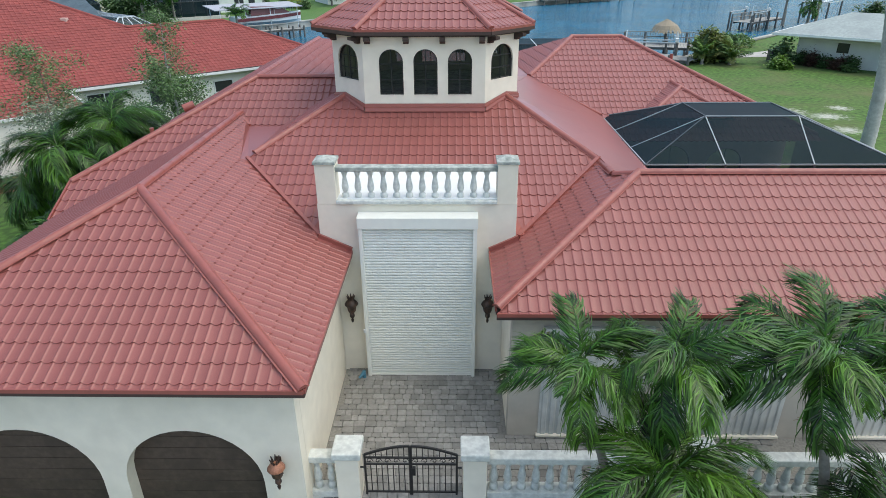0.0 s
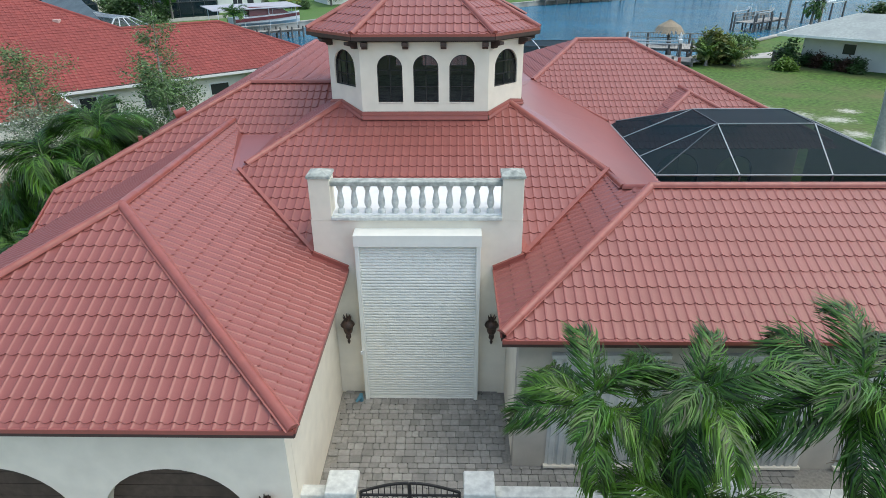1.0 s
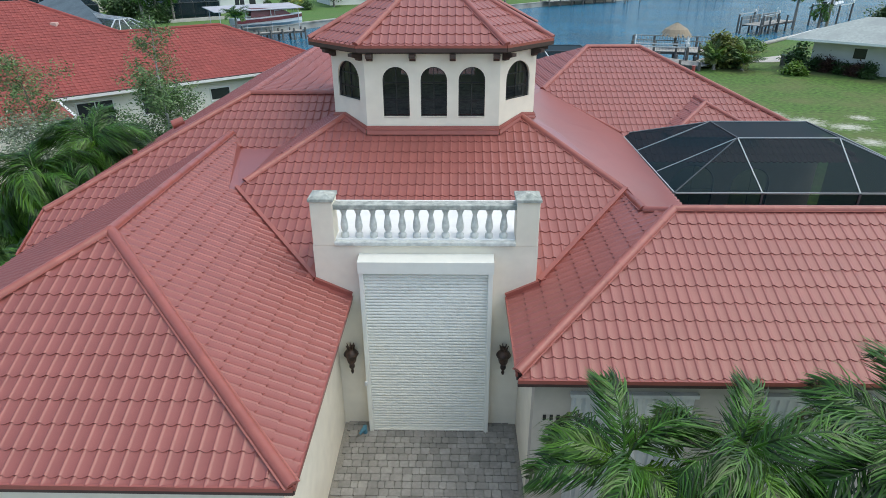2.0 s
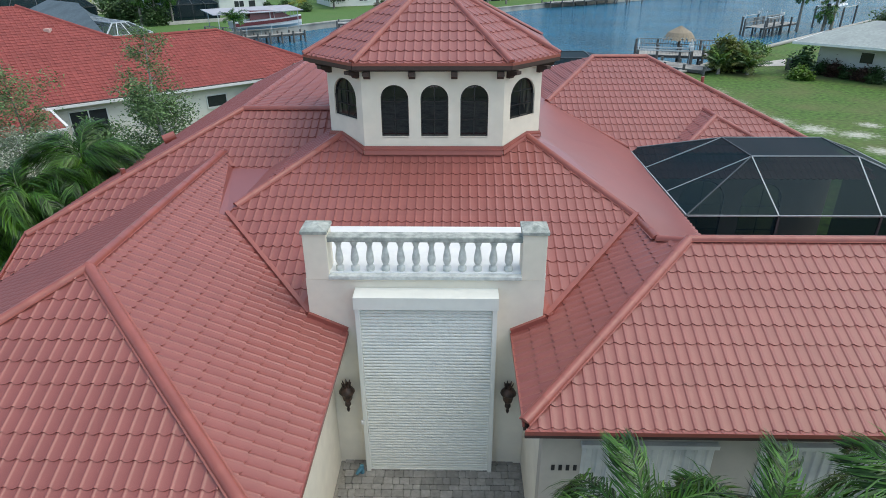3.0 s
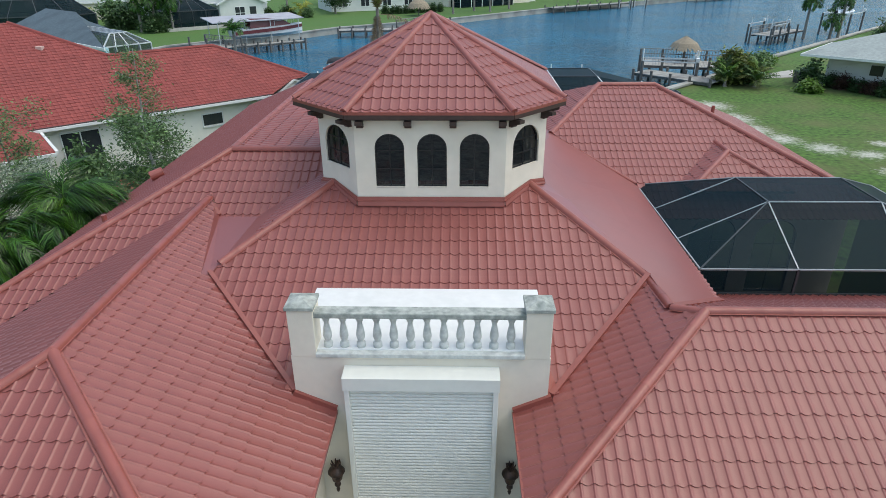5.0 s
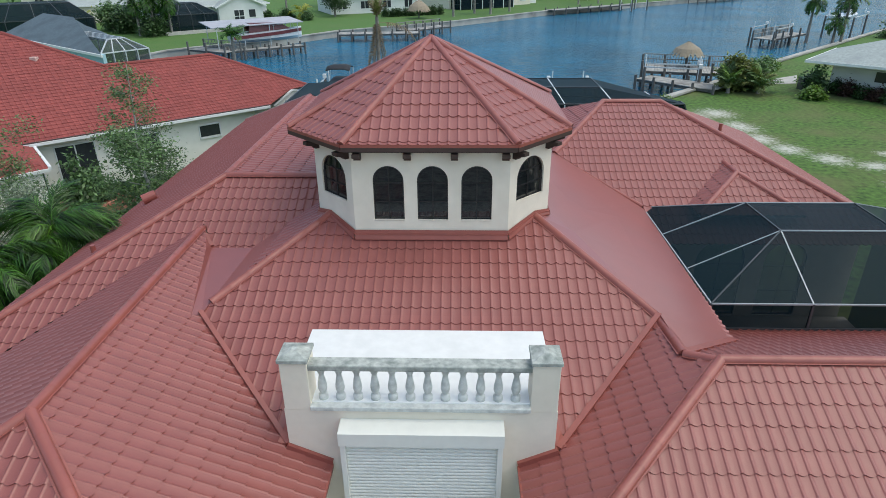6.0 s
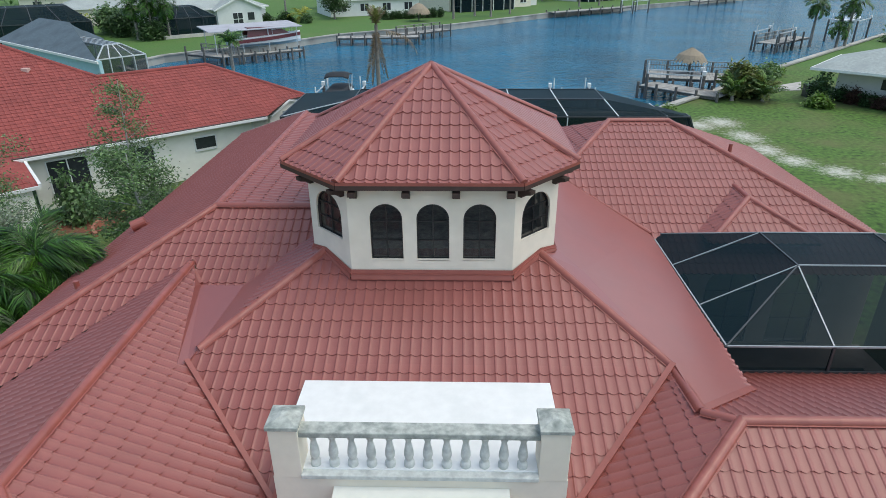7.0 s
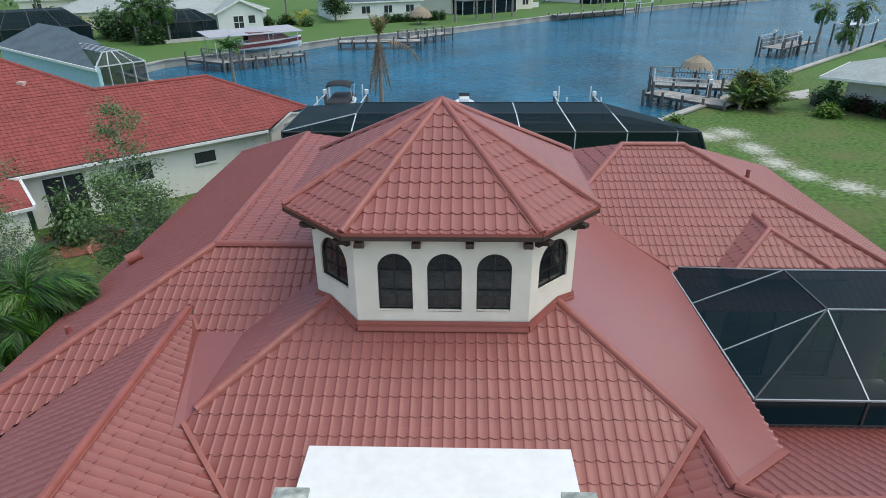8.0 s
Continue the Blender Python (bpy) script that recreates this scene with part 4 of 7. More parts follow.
# ---- wall lanterns ----
def wall_lantern(at, warm=False):
    lamp = thing("wall_lantern", "ornate dark bronze wall lantern on a stucco wall" if not warm else "ornate wall lantern with a copper shade on stucco", "lantern", "wall lanterns", at=at)
    bm = bmesh.new()
    add_lathe(bm, [(0.02, -0.36), (0.035, -0.30), (0.02, -0.26), (0.06, -0.20), (0.05, -0.12)], (0, -0.17, 0), 10)
    part("finial", bm, BRONZE, lamp, smooth=True)
    bm = bmesh.new()
    add_lathe(bm, [(0.05, -0.12), (0.09, -0.06), (0.115, 0.08), (0.11, 0.10)], (0, -0.17, 0), 8)
    part("glass_cage", bm, BRONZE, lamp)
    bm = bmesh.new()
    add_lathe(bm, [(0.145, 0.10), (0.155, 0.12), (0.12, 0.18), (0.07, 0.22), (0.05, 0.25)], (0, -0.17, 0), 12)
    part("shade", bm, COPPER if warm else BRONZE, lamp, "copper shade" if warm else "", smooth=True)
    bm = bmesh.new()
    for k in range(7):
        a = 2 * math.pi * k / 7
        add_tube(bm, (0.05 * math.cos(a), -0.17 + 0.05 * math.sin(a), 0.24), (0.09 * math.cos(a), -0.17 + 0.09 * math.sin(a), 0.34), 0.022, 0.008, 6)
    part("crown", bm, BRONZE, lamp)
    bm = bmesh.new()
    add_box(bm, (-0.05, -0.02, -0.18), (0.05, 0.0, 0.22), 0.01)
    add_tube(bm, (0, -0.01, 0.12), (0, -0.14, 0.20), 0.018, 0.018, 8)
    part("wall_bracket", bm, BRONZE, lamp)
    return lamp


wall_lantern((-2.32, 11.835, 1.83))
wall_lantern((0.76, 11.835, 1.83))
wall_lantern((-3.0, G - 0.005, 1.14), True)

# ---- storm panels and number on the front wing ----
def storm_panels(x0, x1, z0, z1):
    ob = thing("storm_panels", "corrugated metal storm panels fixed over a window", "storm panel", "storm panels")
    n = round((x1 - x0) / 0.32)
    w = (x1 - x0) / n
    for i in range(n):
        bm = bmesh.new()
        a = x0 + i * w
        pr = [(0, 0), (0.14, 0), (0.2, -0.028), (0.44, -0.028), (0.5, 0), (0.64, 0), (0.70, -0.028), (0.94, -0.028), (1.0, 0)]
        lo = [bm.verts.new((a + s * w, 9.565 + y, z0)) for s, y in pr]
        hi = [bm.verts.new((a + s * w, 9.565 + y, z1)) for s, y in pr]
        for k in range(len(pr) - 1):
            bm.faces.new((lo[k], lo[k + 1], hi[k + 1], hi[k]))
        part("panel", bm, PANEL, ob)
    part("top_track", box((x0 - 0.03, 9.48, z1), (x1 + 0.03, 9.578, z1 + 0.07)), PANEL, ob)
    part("bottom_track", box((x0 - 0.03, 9.49, z0 - 0.05), (x1 + 0.03, 9.578, z0)), STUCCO, ob)


for x0, x1 in ((1.72, 3.75), (4.45, 6.6), (7.3, 9.6), (10.3, 12.6)):
    storm_panels(x0, x1, 0.12, 2.66)
plate = thing("number_bars", "small dark marks on the cream front wall", "sign")
for k in range(4):
    part("bar", box((1.27 + 0.115 * k, 9.568, 2.12), (1.325 + 0.115 * k, 9.579, 2.23)), BLACK, plate)

# ---- courtyard ----
bm = bmesh.new()
add_poly(bm, [(-2.6, 7.0, 0.005), (14.0, 7.0, 0.005), (14.0, 9.58, 0.005), (1.1, 9.58, 0.005), (1.1, 11.84, 0.005), (-2.6, 11.84, 0.005)])
paving = tagged(part("pavement", bm, JOINT), "grey tumbled concrete pavers in the courtyard", "paving", kind="structure")

# Added out of view to keep the lawn's green bounce off the garage wall.
bm = bmesh.new()
add_poly(bm, [(-12.0, -14.0, 0.004), (6.0, -14.0, 0.004), (6.0, 5.4, 0.004), (1.6, 5.4, 0.004), (1.6, 6.99, 0.004), (-12.0, 6.99, 0.004)])
tagged(part("driveway", bm, PAVER), "plain grey driveway paving added out of view before the garage", "driveway", kind="structure")

# ---- gate, posts and front balustrade ----
gate = thing("gate", "closed black iron double gate with scrolls", "gate")
for s, x0, x1 in ((1, -1.60, -0.79), (-1, -0.765, 0.055)):
    leaf = bmesh.new()
    for x in (x0, x1):
        add_tube(leaf, (x, 8.0, 0.06), (x, 8.0, 1.02 if (x in (-1.60, 0.055)) else 1.22), 0.022, 0.022, 8)
    for z in (0.12, 0.80, 0.95):
        add_bar(leaf, (x0, 8.0, z), (x1, 8.0, z), 0.03, 0.03)
    pts = []
    for k in range(9):
        u = k / 8
        x = x0 + (x1 - x0) * u
        w = u if s > 0 else 1 - u
        pts.append((x, 8.0, 1.02 + 0.20 * math.sin(w * math.pi / 2)))
    for a, b in zip(pts, pts[1:]):
        add_bar(leaf, a, b, 0.035, 0.035)
    frame_part = part("leaf_frame", leaf, BLACK, gate)
    for k in range(1, 8):
        x = x0 + (x1 - x0) * k / 8
        part("bar", add_tube(bmesh.new(), (x, 8.0, 0.12), (x, 8.0, 0.80), 0.010, 0.010, 6), BLACK, frame_part)
        w = k / 8 if s > 0 else 1 - k / 8
        part("bar", add_tube(bmesh.new(), (x, 8.0, 0.95), (x, 8.0, 1.02 + 0.20 * math.sin(w * math.pi / 2)), 0.009, 0.009, 6), BLACK, frame_part)
    for k in range(5):
        bm = bmesh.new()
        c = x0 + (x1 - x0) * (k + 0.5) / 5
        for j in range(10):
            a0, a1 = j * 0.7, (j + 1) * 0.7
            r0, r1 = 0.062 - 0.005 * j, 0.062 - 0.005 * (j + 1)
            add_bar(bm, (c + s * r0 * math.cos(a0), 8.0, 0.875 + r0 * math.sin(a0)), (c + s * r1 * math.cos(a1), 8.0, 0.875 + r1 * math.sin(a1)), 0.012, 0.012)
        part("scroll", bm, BLACK, frame_part)
part("lock_box", box((-0.76, 7.965, 0.55), (-0.69, 8.035, 0.72), 0.006), BLACK, gate)
for x, d in ((-1.60, -1), (0.055, 1)):
    part("hinge", add_tube(bmesh.new(), (x, 8.0, 0.72), (x + d * 0.09, 8.0, 0.72), 0.018, 0.018, 8), BLACK, gate)


def gate_post(x):
    ob = thing("gate_post", "cream stucco gate post with a weathered white cap", "post", "gate posts", at=(x, 8.05, 0))
    part("shaft", box((-0.21, -0.21, 0), (0.21, 0.21, 1.06), 0.012), STUCCO, ob)
    part("cap", box((-0.26, -0.26, 1.06), (0.26, 0.26, 1.20), 0.025), BALUSTER, ob)


gate_post(-1.90)
gate_post(0.38)
lower = baluster_mesh(0.66, 1.08)


def balustrade(x0, x1, n):
    ob = thing("balustrade", "white cast stone balustrade with turned balusters", "balustrade", "front balustrades")
    part("rail", box((x0, 7.95, 0.84), (x1, 8.19, 0.98), 0.02), BALUSTER, ob)
    part("plinth", box((x0, 7.93, 0), (x1, 8.21, 0.18), 0.012), BALUSTER, ob)
    for i in range(n):
        b = new("baluster", lower)
        b.parent = ob
        b.location = (x0 + (x1 - x0) * (i + 0.5) / n, 8.07, 0.18)


balustrade(-2.62, -2.12, 2)
balustrade(0.60, 4.2, 14)
balustrade(4.6, 8.2, 14)
gate_post(4.4)
balustrade(8.2, 11.8, 14)
hose = thing("sprinkler_head", "blue painted hose bib beside the shutter", "tap", at=(-2.12, 11.5, 0))
bm = bmesh.new()
add_tube(bm, (0, 0, 0.0), (0, 0, 0.22), 0.05, 0.04, 10)
add_tube(bm, (0, 0, 0.18), (-0.10, -0.12, 0.10), 0.05, 0.03, 10)
part("body", bm, material("blue_cover", (0.08, 0.22, 0.30), 0.5), hose)

# ---- screened pool enclosure ----
cage = thing("pool_cage", "dark screened pool enclosure with pale metal frame", "pool enclosure")
P = {"a": (5.2, 15.87, 3.86), "b": (12.2, 15.87, 3.86), "c": (12.2, 21.4, 3.86), "d": (5.2, 21.4, 3.86), "e": (7.38, 17.83, 4.71), "f": (10.1, 17.83, 4.71), "g": (10.1, 19.62, 4.71), "h": (7.30, 19.62, 4.71)}
for q in ("abfe", "bcgf", "cdhg", "daeh", "efgh"):
    part("screen_panel", add_poly(bmesh.new(), [P[k] for k in q]), SCREEN, cage)
part("screen_panel", add_poly(bmesh.new(), [(5.2, 15.87, 3.2), (12.2, 15.87, 3.2), (12.2, 15.87, 3.83), (5.2, 15.87, 3.83)]), SCREEN, cage)
part("screen_panel", add_poly(bmesh.new(), [(12.2, 15.9, 0), (12.2, 21.4, 0), (12.2, 21.4, 3.83), (12.2, 15.9, 3.83)]), SCREEN, cage)
for q in ("ab", "bc", "cd", "da", "ae", "bf", "cg", "dh", "ef", "fg", "gh", "he"):
    a, b = P[q[0]], P[q[1]]
    part("frame_beam", add_bar(bmesh.new(), a, b, 0.034, 0.034), GREY_ALU if q not in ("ae", "fg", "he") else DARK_ALU, cage)
bars("frame_beam", [((7.36, 15.87, 3.86), P["e"]), ((9.75, 15.87, 3.86), P["f"]), (P["e"], (5.2, 17.48, 3.86)), (P["h"], (5.2, 19.45, 3.86)), (P["f"], (12.2, 17.6, 3.86))], 0.030, 0.030, GREY_ALU, cage)
bars("post", [((x, 15.87, 3.2), (x, 15.87, 3.86)) for x in (5.2, 7.36, 9.75, 12.2)], 0.05, 0.05, DARK_ALU, cage)
bars("frame_beam", [((5.2, 15.86, 3.25), (12.2, 15.86, 3.25))], 0.05, 0.05, DARK_ALU, cage)
bm = bmesh.new()
add_poly(bm, [(4.8, 15.7, 0.02), (12.2, 15.7, 0.02), (12.2, 21.6, 0.02), (4.8, 21.6, 0.02)])
tagged(part("pool_deck", bm, CONCRETE), "pale concrete pool deck inside the screen", "deck", kind="structure")
pool = thing("pool", "small swimming pool with a raised pale edge", "pool")
part("water", add_poly(bmesh.new(), [(7.2, 17.3, 0.22), (11.3, 17.3, 0.22), (11.3, 20.0, 0.22), (7.2, 20.0, 0.22)]), POOL, pool)
for a, b in (((7.1, 17.1), (11.4, 17.3)), ((7.1, 20.0), (11.4, 20.2)), ((7.0, 17.1), (7.2, 20.2)), ((11.3, 17.31), (11.5, 19.99))):
    part("edge", box((a[0], a[1], 0.03), (b[0], b[1], 0.32), 0.02), CONCRETE, pool)

# ---- plants ----


def frond_mesh(length, droop, leaf, pairs, curl, seed, width=0.032, mat=None, curtain=False):
    """A feather frond: y outwards, z up; the stem bends down and carries two rows of drooping leaflets."""
    r = random.Random(seed)
    verts, faces = [], []
    stem = []
    pos, ang = Vector((0, 0, 0)), 0.0
    steps = 14
    for i in range(steps + 1):
        stem.append((pos.copy(), ang))
        pos = pos + Vector((curl * i / steps * length / steps, math.cos(ang) * length / steps, math.sin(ang) * length / steps))
        ang -= radians(droop) / steps * (0.5 + 1.0 * i / steps)

    def at(t):
        k = min(int(t * steps), steps - 1)
        f = t * steps - k
        return stem[k][0].lerp(stem[k + 1][0], f), stem[k][1]

    for i in range(steps):
        a, b = stem[i][0], stem[i + 1][0]
        w0, w1 = 0.022 * (1 - i / steps) + 0.004, 0.022 * (1 - (i + 1) / steps) + 0.004
        k = len(verts)
        verts += [a + Vector((-w0, 0, 0)), a + Vector((w0, 0, 0)), b + Vector((w1, 0, 0)), b + Vector((-w1, 0, 0)),
                  a + Vector((0, 0, w0)), b + Vector((0, 0, w1))]
        faces += [(k, k + 4, k + 5, k + 3), (k + 4, k + 1, k + 2, k + 5), (k, k + 3, k + 2, k + 1)]
    for i in range(pairs):
        t = 0.14 + 0.85 * (i + r.uniform(-0.3, 0.3)) / pairs
        t = min(max(t, 0.12), 0.99)
        p, a = at(t)
        size = leaf * (0.35 + 0.75 * math.sin(math.pi * min(1, t * 0.9 + 0.12))) * r.uniform(0.8, 1.15)
        fwd = Vector((0, math.cos(a), math.sin(a)))
        up = Vector((0, -math.sin(a), math.cos(a)))
        for s in (-1, 1):
            lift = r.uniform(-1.1, 0.25) if curtain else r.uniform(-0.35, 0.6)
            d = (Vector((s, 0, 0)) + fwd * (0.55 + 0.6 * t) * (r.uniform(0.5, 2.0) if curtain else r.uniform(0.7, 1.3)) + up * lift).normalized()
            sag_by = r.uniform(1.0, 2.6) if curtain else r.uniform(0.5, 1.1)
            q = p + d * size * 0.42
            d2 = (d + Vector((0, 0, -0.8)) * sag_by).normalized()
            q2 = q + d2 * size * 0.34
            d3 = (d2 + Vector((0, 0, -1.1)) * sag_by).normalized()
            e = q2 + d3 * size * 0.34
            n = d.cross(up).normalized() * width * r.uniform(0.7, 1.1) * 0.5
            k = len(verts)
            verts += [p - n * 0.5, p + n * 0.5, q + n, q - n, q2 + n * 0.8, q2 - n * 0.8, e]
            faces += [(k, k + 1, k + 2, k + 3), (k + 3, k + 2, k + 4, k + 5), (k + 5, k + 4, k + 6)]
    me = bpy.data.meshes.new("frond")
    me.from_pydata([tuple(v) for v in verts], [], faces)
    me.materials.append(mat or PALM)
    return me


GREEN_FRONDS = [frond_mesh(size * 1.08, droop, 0.60, 130, curl, seed, 0.026, PALM_TIP if seed in (24, 14) else PALM, True)
                for size, droop, curl, seed in ((1.95, 160, 0.12, 1), (1.8, 180, -0.15, 2), (2.0, 145, 0.05, 3), (1.9, 170, 0.2, 4), (1.85, 185, -0.1, 14), (1.85, 175, 0.2, 24))]
FAR_FRONDS = [frond_mesh(2.2, 100, 0.7, 22, 0.1, 5, 0.09), frond_mesh(2.0, 125, 0.65, 22, -0.1, 6, 0.09)]
SHRUB_FRONDS = [frond_mesh(2.2, 60, 0.6, 26, 0.1, 61, 0.08, PALM_LIGHT), frond_mesh(2.0, 75, 0.55, 26, -0.1, 62, 0.08, LEAF_BRONZE), frond_mesh(2.4, 45, 0.55, 26, 0.05, 63, 0.08, LEAF)]


def palm(label, at, height, fronds, count, size=1.0, radius=0.075, seed=0, lean=(0, 0), shaft=True, tilt=(70, -45), name="palm_tree", group="palms", trunk_mat=None):
    r = random.Random(seed)
    ob = thing(name, label, "palm", group, at=at)
    bm = bmesh.new()
    rows = []
    n = max(8, int(height / 0.14))
    for i in range(n + 1):
        t = i / n
        rad = radius * (1.25 - 0.45 * t) * (1 + (0.07 if i % 2 else 0)) * (1.35 if i == 0 else 1)
        c = Vector((lean[0] * t * t, lean[1] * t * t, height * t))
        rows.append([bm.verts.new(c + Vector((rad * math.cos(k * math.pi / 5), rad * math.sin(k * math.pi / 5), 0))) for k in range(10)])
    for lo, hi in zip(rows, rows[1:]):
        for k in range(10):
            bm.faces.new((lo[k], lo[(k + 1) % 10], hi[(k + 1) % 10], hi[k]))
    part("trunk", bm, trunk_mat or TRUNK, ob, smooth=True)
    top = Vector((lean[0], lean[1], height))
    if shaft:
        bm = bmesh.new()
        add_lathe(bm, [(radius * 0.85, -0.05), (radius * 1.0, 0.05), (radius * 0.9, 0.35), (radius * 0.5, 0.6)], top, 10)
        part("crownshaft", bm, PALM_LIGHT, ob, smooth=True)
        top = top + Vector((0, 0, 0.45))
    for i in range(count):
        f = new("frond", fronds[i % len(fronds)] if r.random() < 0.8 else r.choice(fronds))
        f.parent = ob
        az = i * 137.5 + r.uniform(-18, 18)
        el = tilt[0] + (tilt[1] - tilt[0]) * (i + 0.5) / count + r.uniform(-8, 8)
        k = size * r.uniform(0.85, 1.12)
        f.matrix_local = Matrix.Translation(top) @ pose(0, 0, 0, 0, 0, az) @ pose(0, 0, 0, el, r.uniform(-25, 25), 0) @ Matrix.Diagonal((k, k, k, 1))
    return ob


def leaves(centres, radius, count, size, seed, flat=0.8, hang=0.0):
    """Many small pointed leaves scattered in clumps."""
    r = random.Random(seed)
    verts, faces = [], []
    for c in centres:
        c = Vector(c)
        for _ in range(count):
            d = Vector((r.gauss(0, 1), r.gauss(0, 1), r.gauss(0, flat))) * radius * 0.55
            p = c + d
            a, b = r.uniform(0, 6.283), r.uniform(-0.9, 0.5) - hang
            u = Vector((math.cos(a) * math.cos(b), math.sin(a) * math.cos(b), math.sin(b)))
            v = u.cross(Vector((r.uniform(-1, 1), r.uniform(-1, 1), 1))).normalized()
            s = size * r.uniform(0.6, 1.3)
            k = len(verts)
            verts += [tuple(p), tuple(p + u * s * 0.5 + v * s * 0.24), tuple(p + u * s), tuple(p + u * s * 0.5 - v * s * 0.24)]
            faces.append((k, k + 1, k + 2, k + 3))
    me = bpy.data.meshes.new("crown")
    me.from_pydata(verts, [], faces)
    return me


def tree(label, at, height, spread, seed, mat, leaf=0.11, clumps=70, per=70, clump=0.45, first=0.3, rad=0.09, narrow=1.0, name="tree", bark=None):
    r = random.Random(seed)
    ob = thing(name, label, "tree", at=at)
    bm = bmesh.new()
    spots = []
    pts = [Vector((0, 0, 0))]
    for i in range(1, 9):
        pts.append(pts[-1] + Vector((r.uniform(-0.06, 0.06) * height / 6, r.uniform(-0.06, 0.06) * height / 6, height * 0.92 / 8)))
    for i in range(8):
        add_tube(bm, pts[i], pts[i + 1], rad * (1 - i / 9), rad * (1 - (i + 1) / 9), 8, False)
    limbs = 16
    for i in range(limbs):
        t = first + (0.97 - first) * i / limbs
        k = min(int(t * 8), 7)
        base = pts[k].lerp(pts[k + 1], t * 8 - k)
        az = i * 2.4 + r.uniform(-0.5, 0.5)
        long = spread * (1 - 0.65 * (t - first) / (1 - first)) * r.uniform(0.6, 1.15)
        mid = base + Vector((math.cos(az), math.sin(az), 0.45 / narrow)) * long * 0.5
        end = mid + Vector((math.cos(az + r.uniform(-0.6, 0.6)), math.sin(az + r.uniform(-0.6, 0.6)), 0.55 / narrow)) * long * 0.5
        add_tube(bm, base, mid, rad * 0.35 * (1.1 - t), rad * 0.22 * (1.1 - t) + 0.004, 6, False)
        add_tube(bm, mid, end, rad * 0.22 * (1.1 - t) + 0.004, 0.005, 6, False)
        for j in range(max(1, clumps // limbs)):
            f = r.uniform(0.35, 1.1)
            spots.append(mid.lerp(end, max(0, 2 * f - 1)) if f > 0.5 else base.lerp(mid, 2 * f))
            spots[-1] = spots[-1] + Vector((r.gauss(0, 0.2), r.gauss(0, 0.2), r.gauss(0, 0.15))) * spread * 0.35
    part("trunk", bm, bark or BARK, ob, smooth=True)
    finish("crown", leaves(spots, clump, per, leaf, seed + 1), mat, ob)
    return ob


def bush(label, at, size, seed, mat, count=2500, leaf=0.16, name="bush", group="", hang=0.0):
    """A shrub of several stems and many leaves with a ragged outline."""
    r = random.Random(seed)
    ob = thing(name, label, "bush", group, at=at)
    bm = bmesh.new()
    spots = []
    for i in range(14):
        az, el = r.uniform(0, 6.28), r.uniform(0.12, 1.45)
        e = Vector((math.cos(az) * math.cos(el) * size[0], math.sin(az) * math.cos(el) * size[1], math.sin(el) * size[2])) * r.uniform(0.55, 1.0)
        add_tube(bm, (0, 0, 0), e, 0.03, 0.008, 5, False)
        spots += [e, e * 0.75 + Vector((r.gauss(0, 0.2), r.gauss(0, 0.2), 0.1)), e * 0.5 + Vector((0, 0, 0.1)), Vector((e.x * 0.8, e.y * 0.8, e.z * 0.3))]
    part("stem", bm, BARK, ob)
    finish("leaves", leaves(spots, min(size) * 0.42, count // len(spots), leaf, seed + 3, hang=hang), mat, ob)
    return ob


# front garden palms
LABEL = "green feather palm with arching fronds before the front wing"
palm(LABEL, (2.62, 6.95, 0), 3.20, GREEN_FRONDS, 10, 0.80, seed=1, lean=(-0.80, 0.05), tilt=(85, 4))
palm(LABEL, (3.55, 6.95, 0), 3.40, GREEN_FRONDS, 10, 0.78, seed=2, lean=(-0.5, 0.0), tilt=(85, 8))
palm(LABEL, (6.0, 6.95, 0), 3.40, GREEN_FRONDS, 10, 0.90, seed=3, lean=(-0.80, 0.05), tilt=(85, 8))
palm("low green feather palm growing in front of the balustrade", (2.92, 5.95, 0), 2.10, GREEN_FRONDS, 15, 0.9, seed=4, tilt=(80, 15))
palm("low green feather palm growing in front of the balustrade", (6.10, 5.8, 0), 0.95, GREEN_FRONDS, 14, 0.85, seed=5, tilt=(80, 15))
palm(LABEL, (6.9, 6.95, 0), 3.2, GREEN_FRONDS, 12, 0.88, seed=6, tilt=(85, 20))
bush("low dark green shrub at the foot of the balustrade", (5.0, 7.5, 0), (0.5, 0.3, 0.5), 31, LEAF_DARK, 1200, 0.10)
bush("low dark green shrub at the foot of the balustrade", (5.9, 7.5, 0), (0.5, 0.3, 0.55), 32, LEAF_DARK, 1200, 0.10)

for x, y, z, sd in ((5.25, 6.75, 3.05, 1), (2.0, 6.8, 2.75, 2)):
    rr = random.Random(sd)
    bm = bmesh.new()
    for k in range(46):
        a, e = rr.uniform(0, 6.283), rr.uniform(-0.6, 0.9)
        L = rr.uniform(0.15, 0.34)
        add_tube(bm, (0, 0, 0), (L * math.cos(a) * math.cos(e), L * math.sin(a) * math.cos(e), L * math.sin(e) - 0.05), 0.007, 0.004, 4, False)
    stalk = thing("palm_flower", "dry straw-coloured flower stalk on a palm", "flower stalk", "palm flowers", at=(x, y, z))
    part("stalk", bm, DRY, stalk)

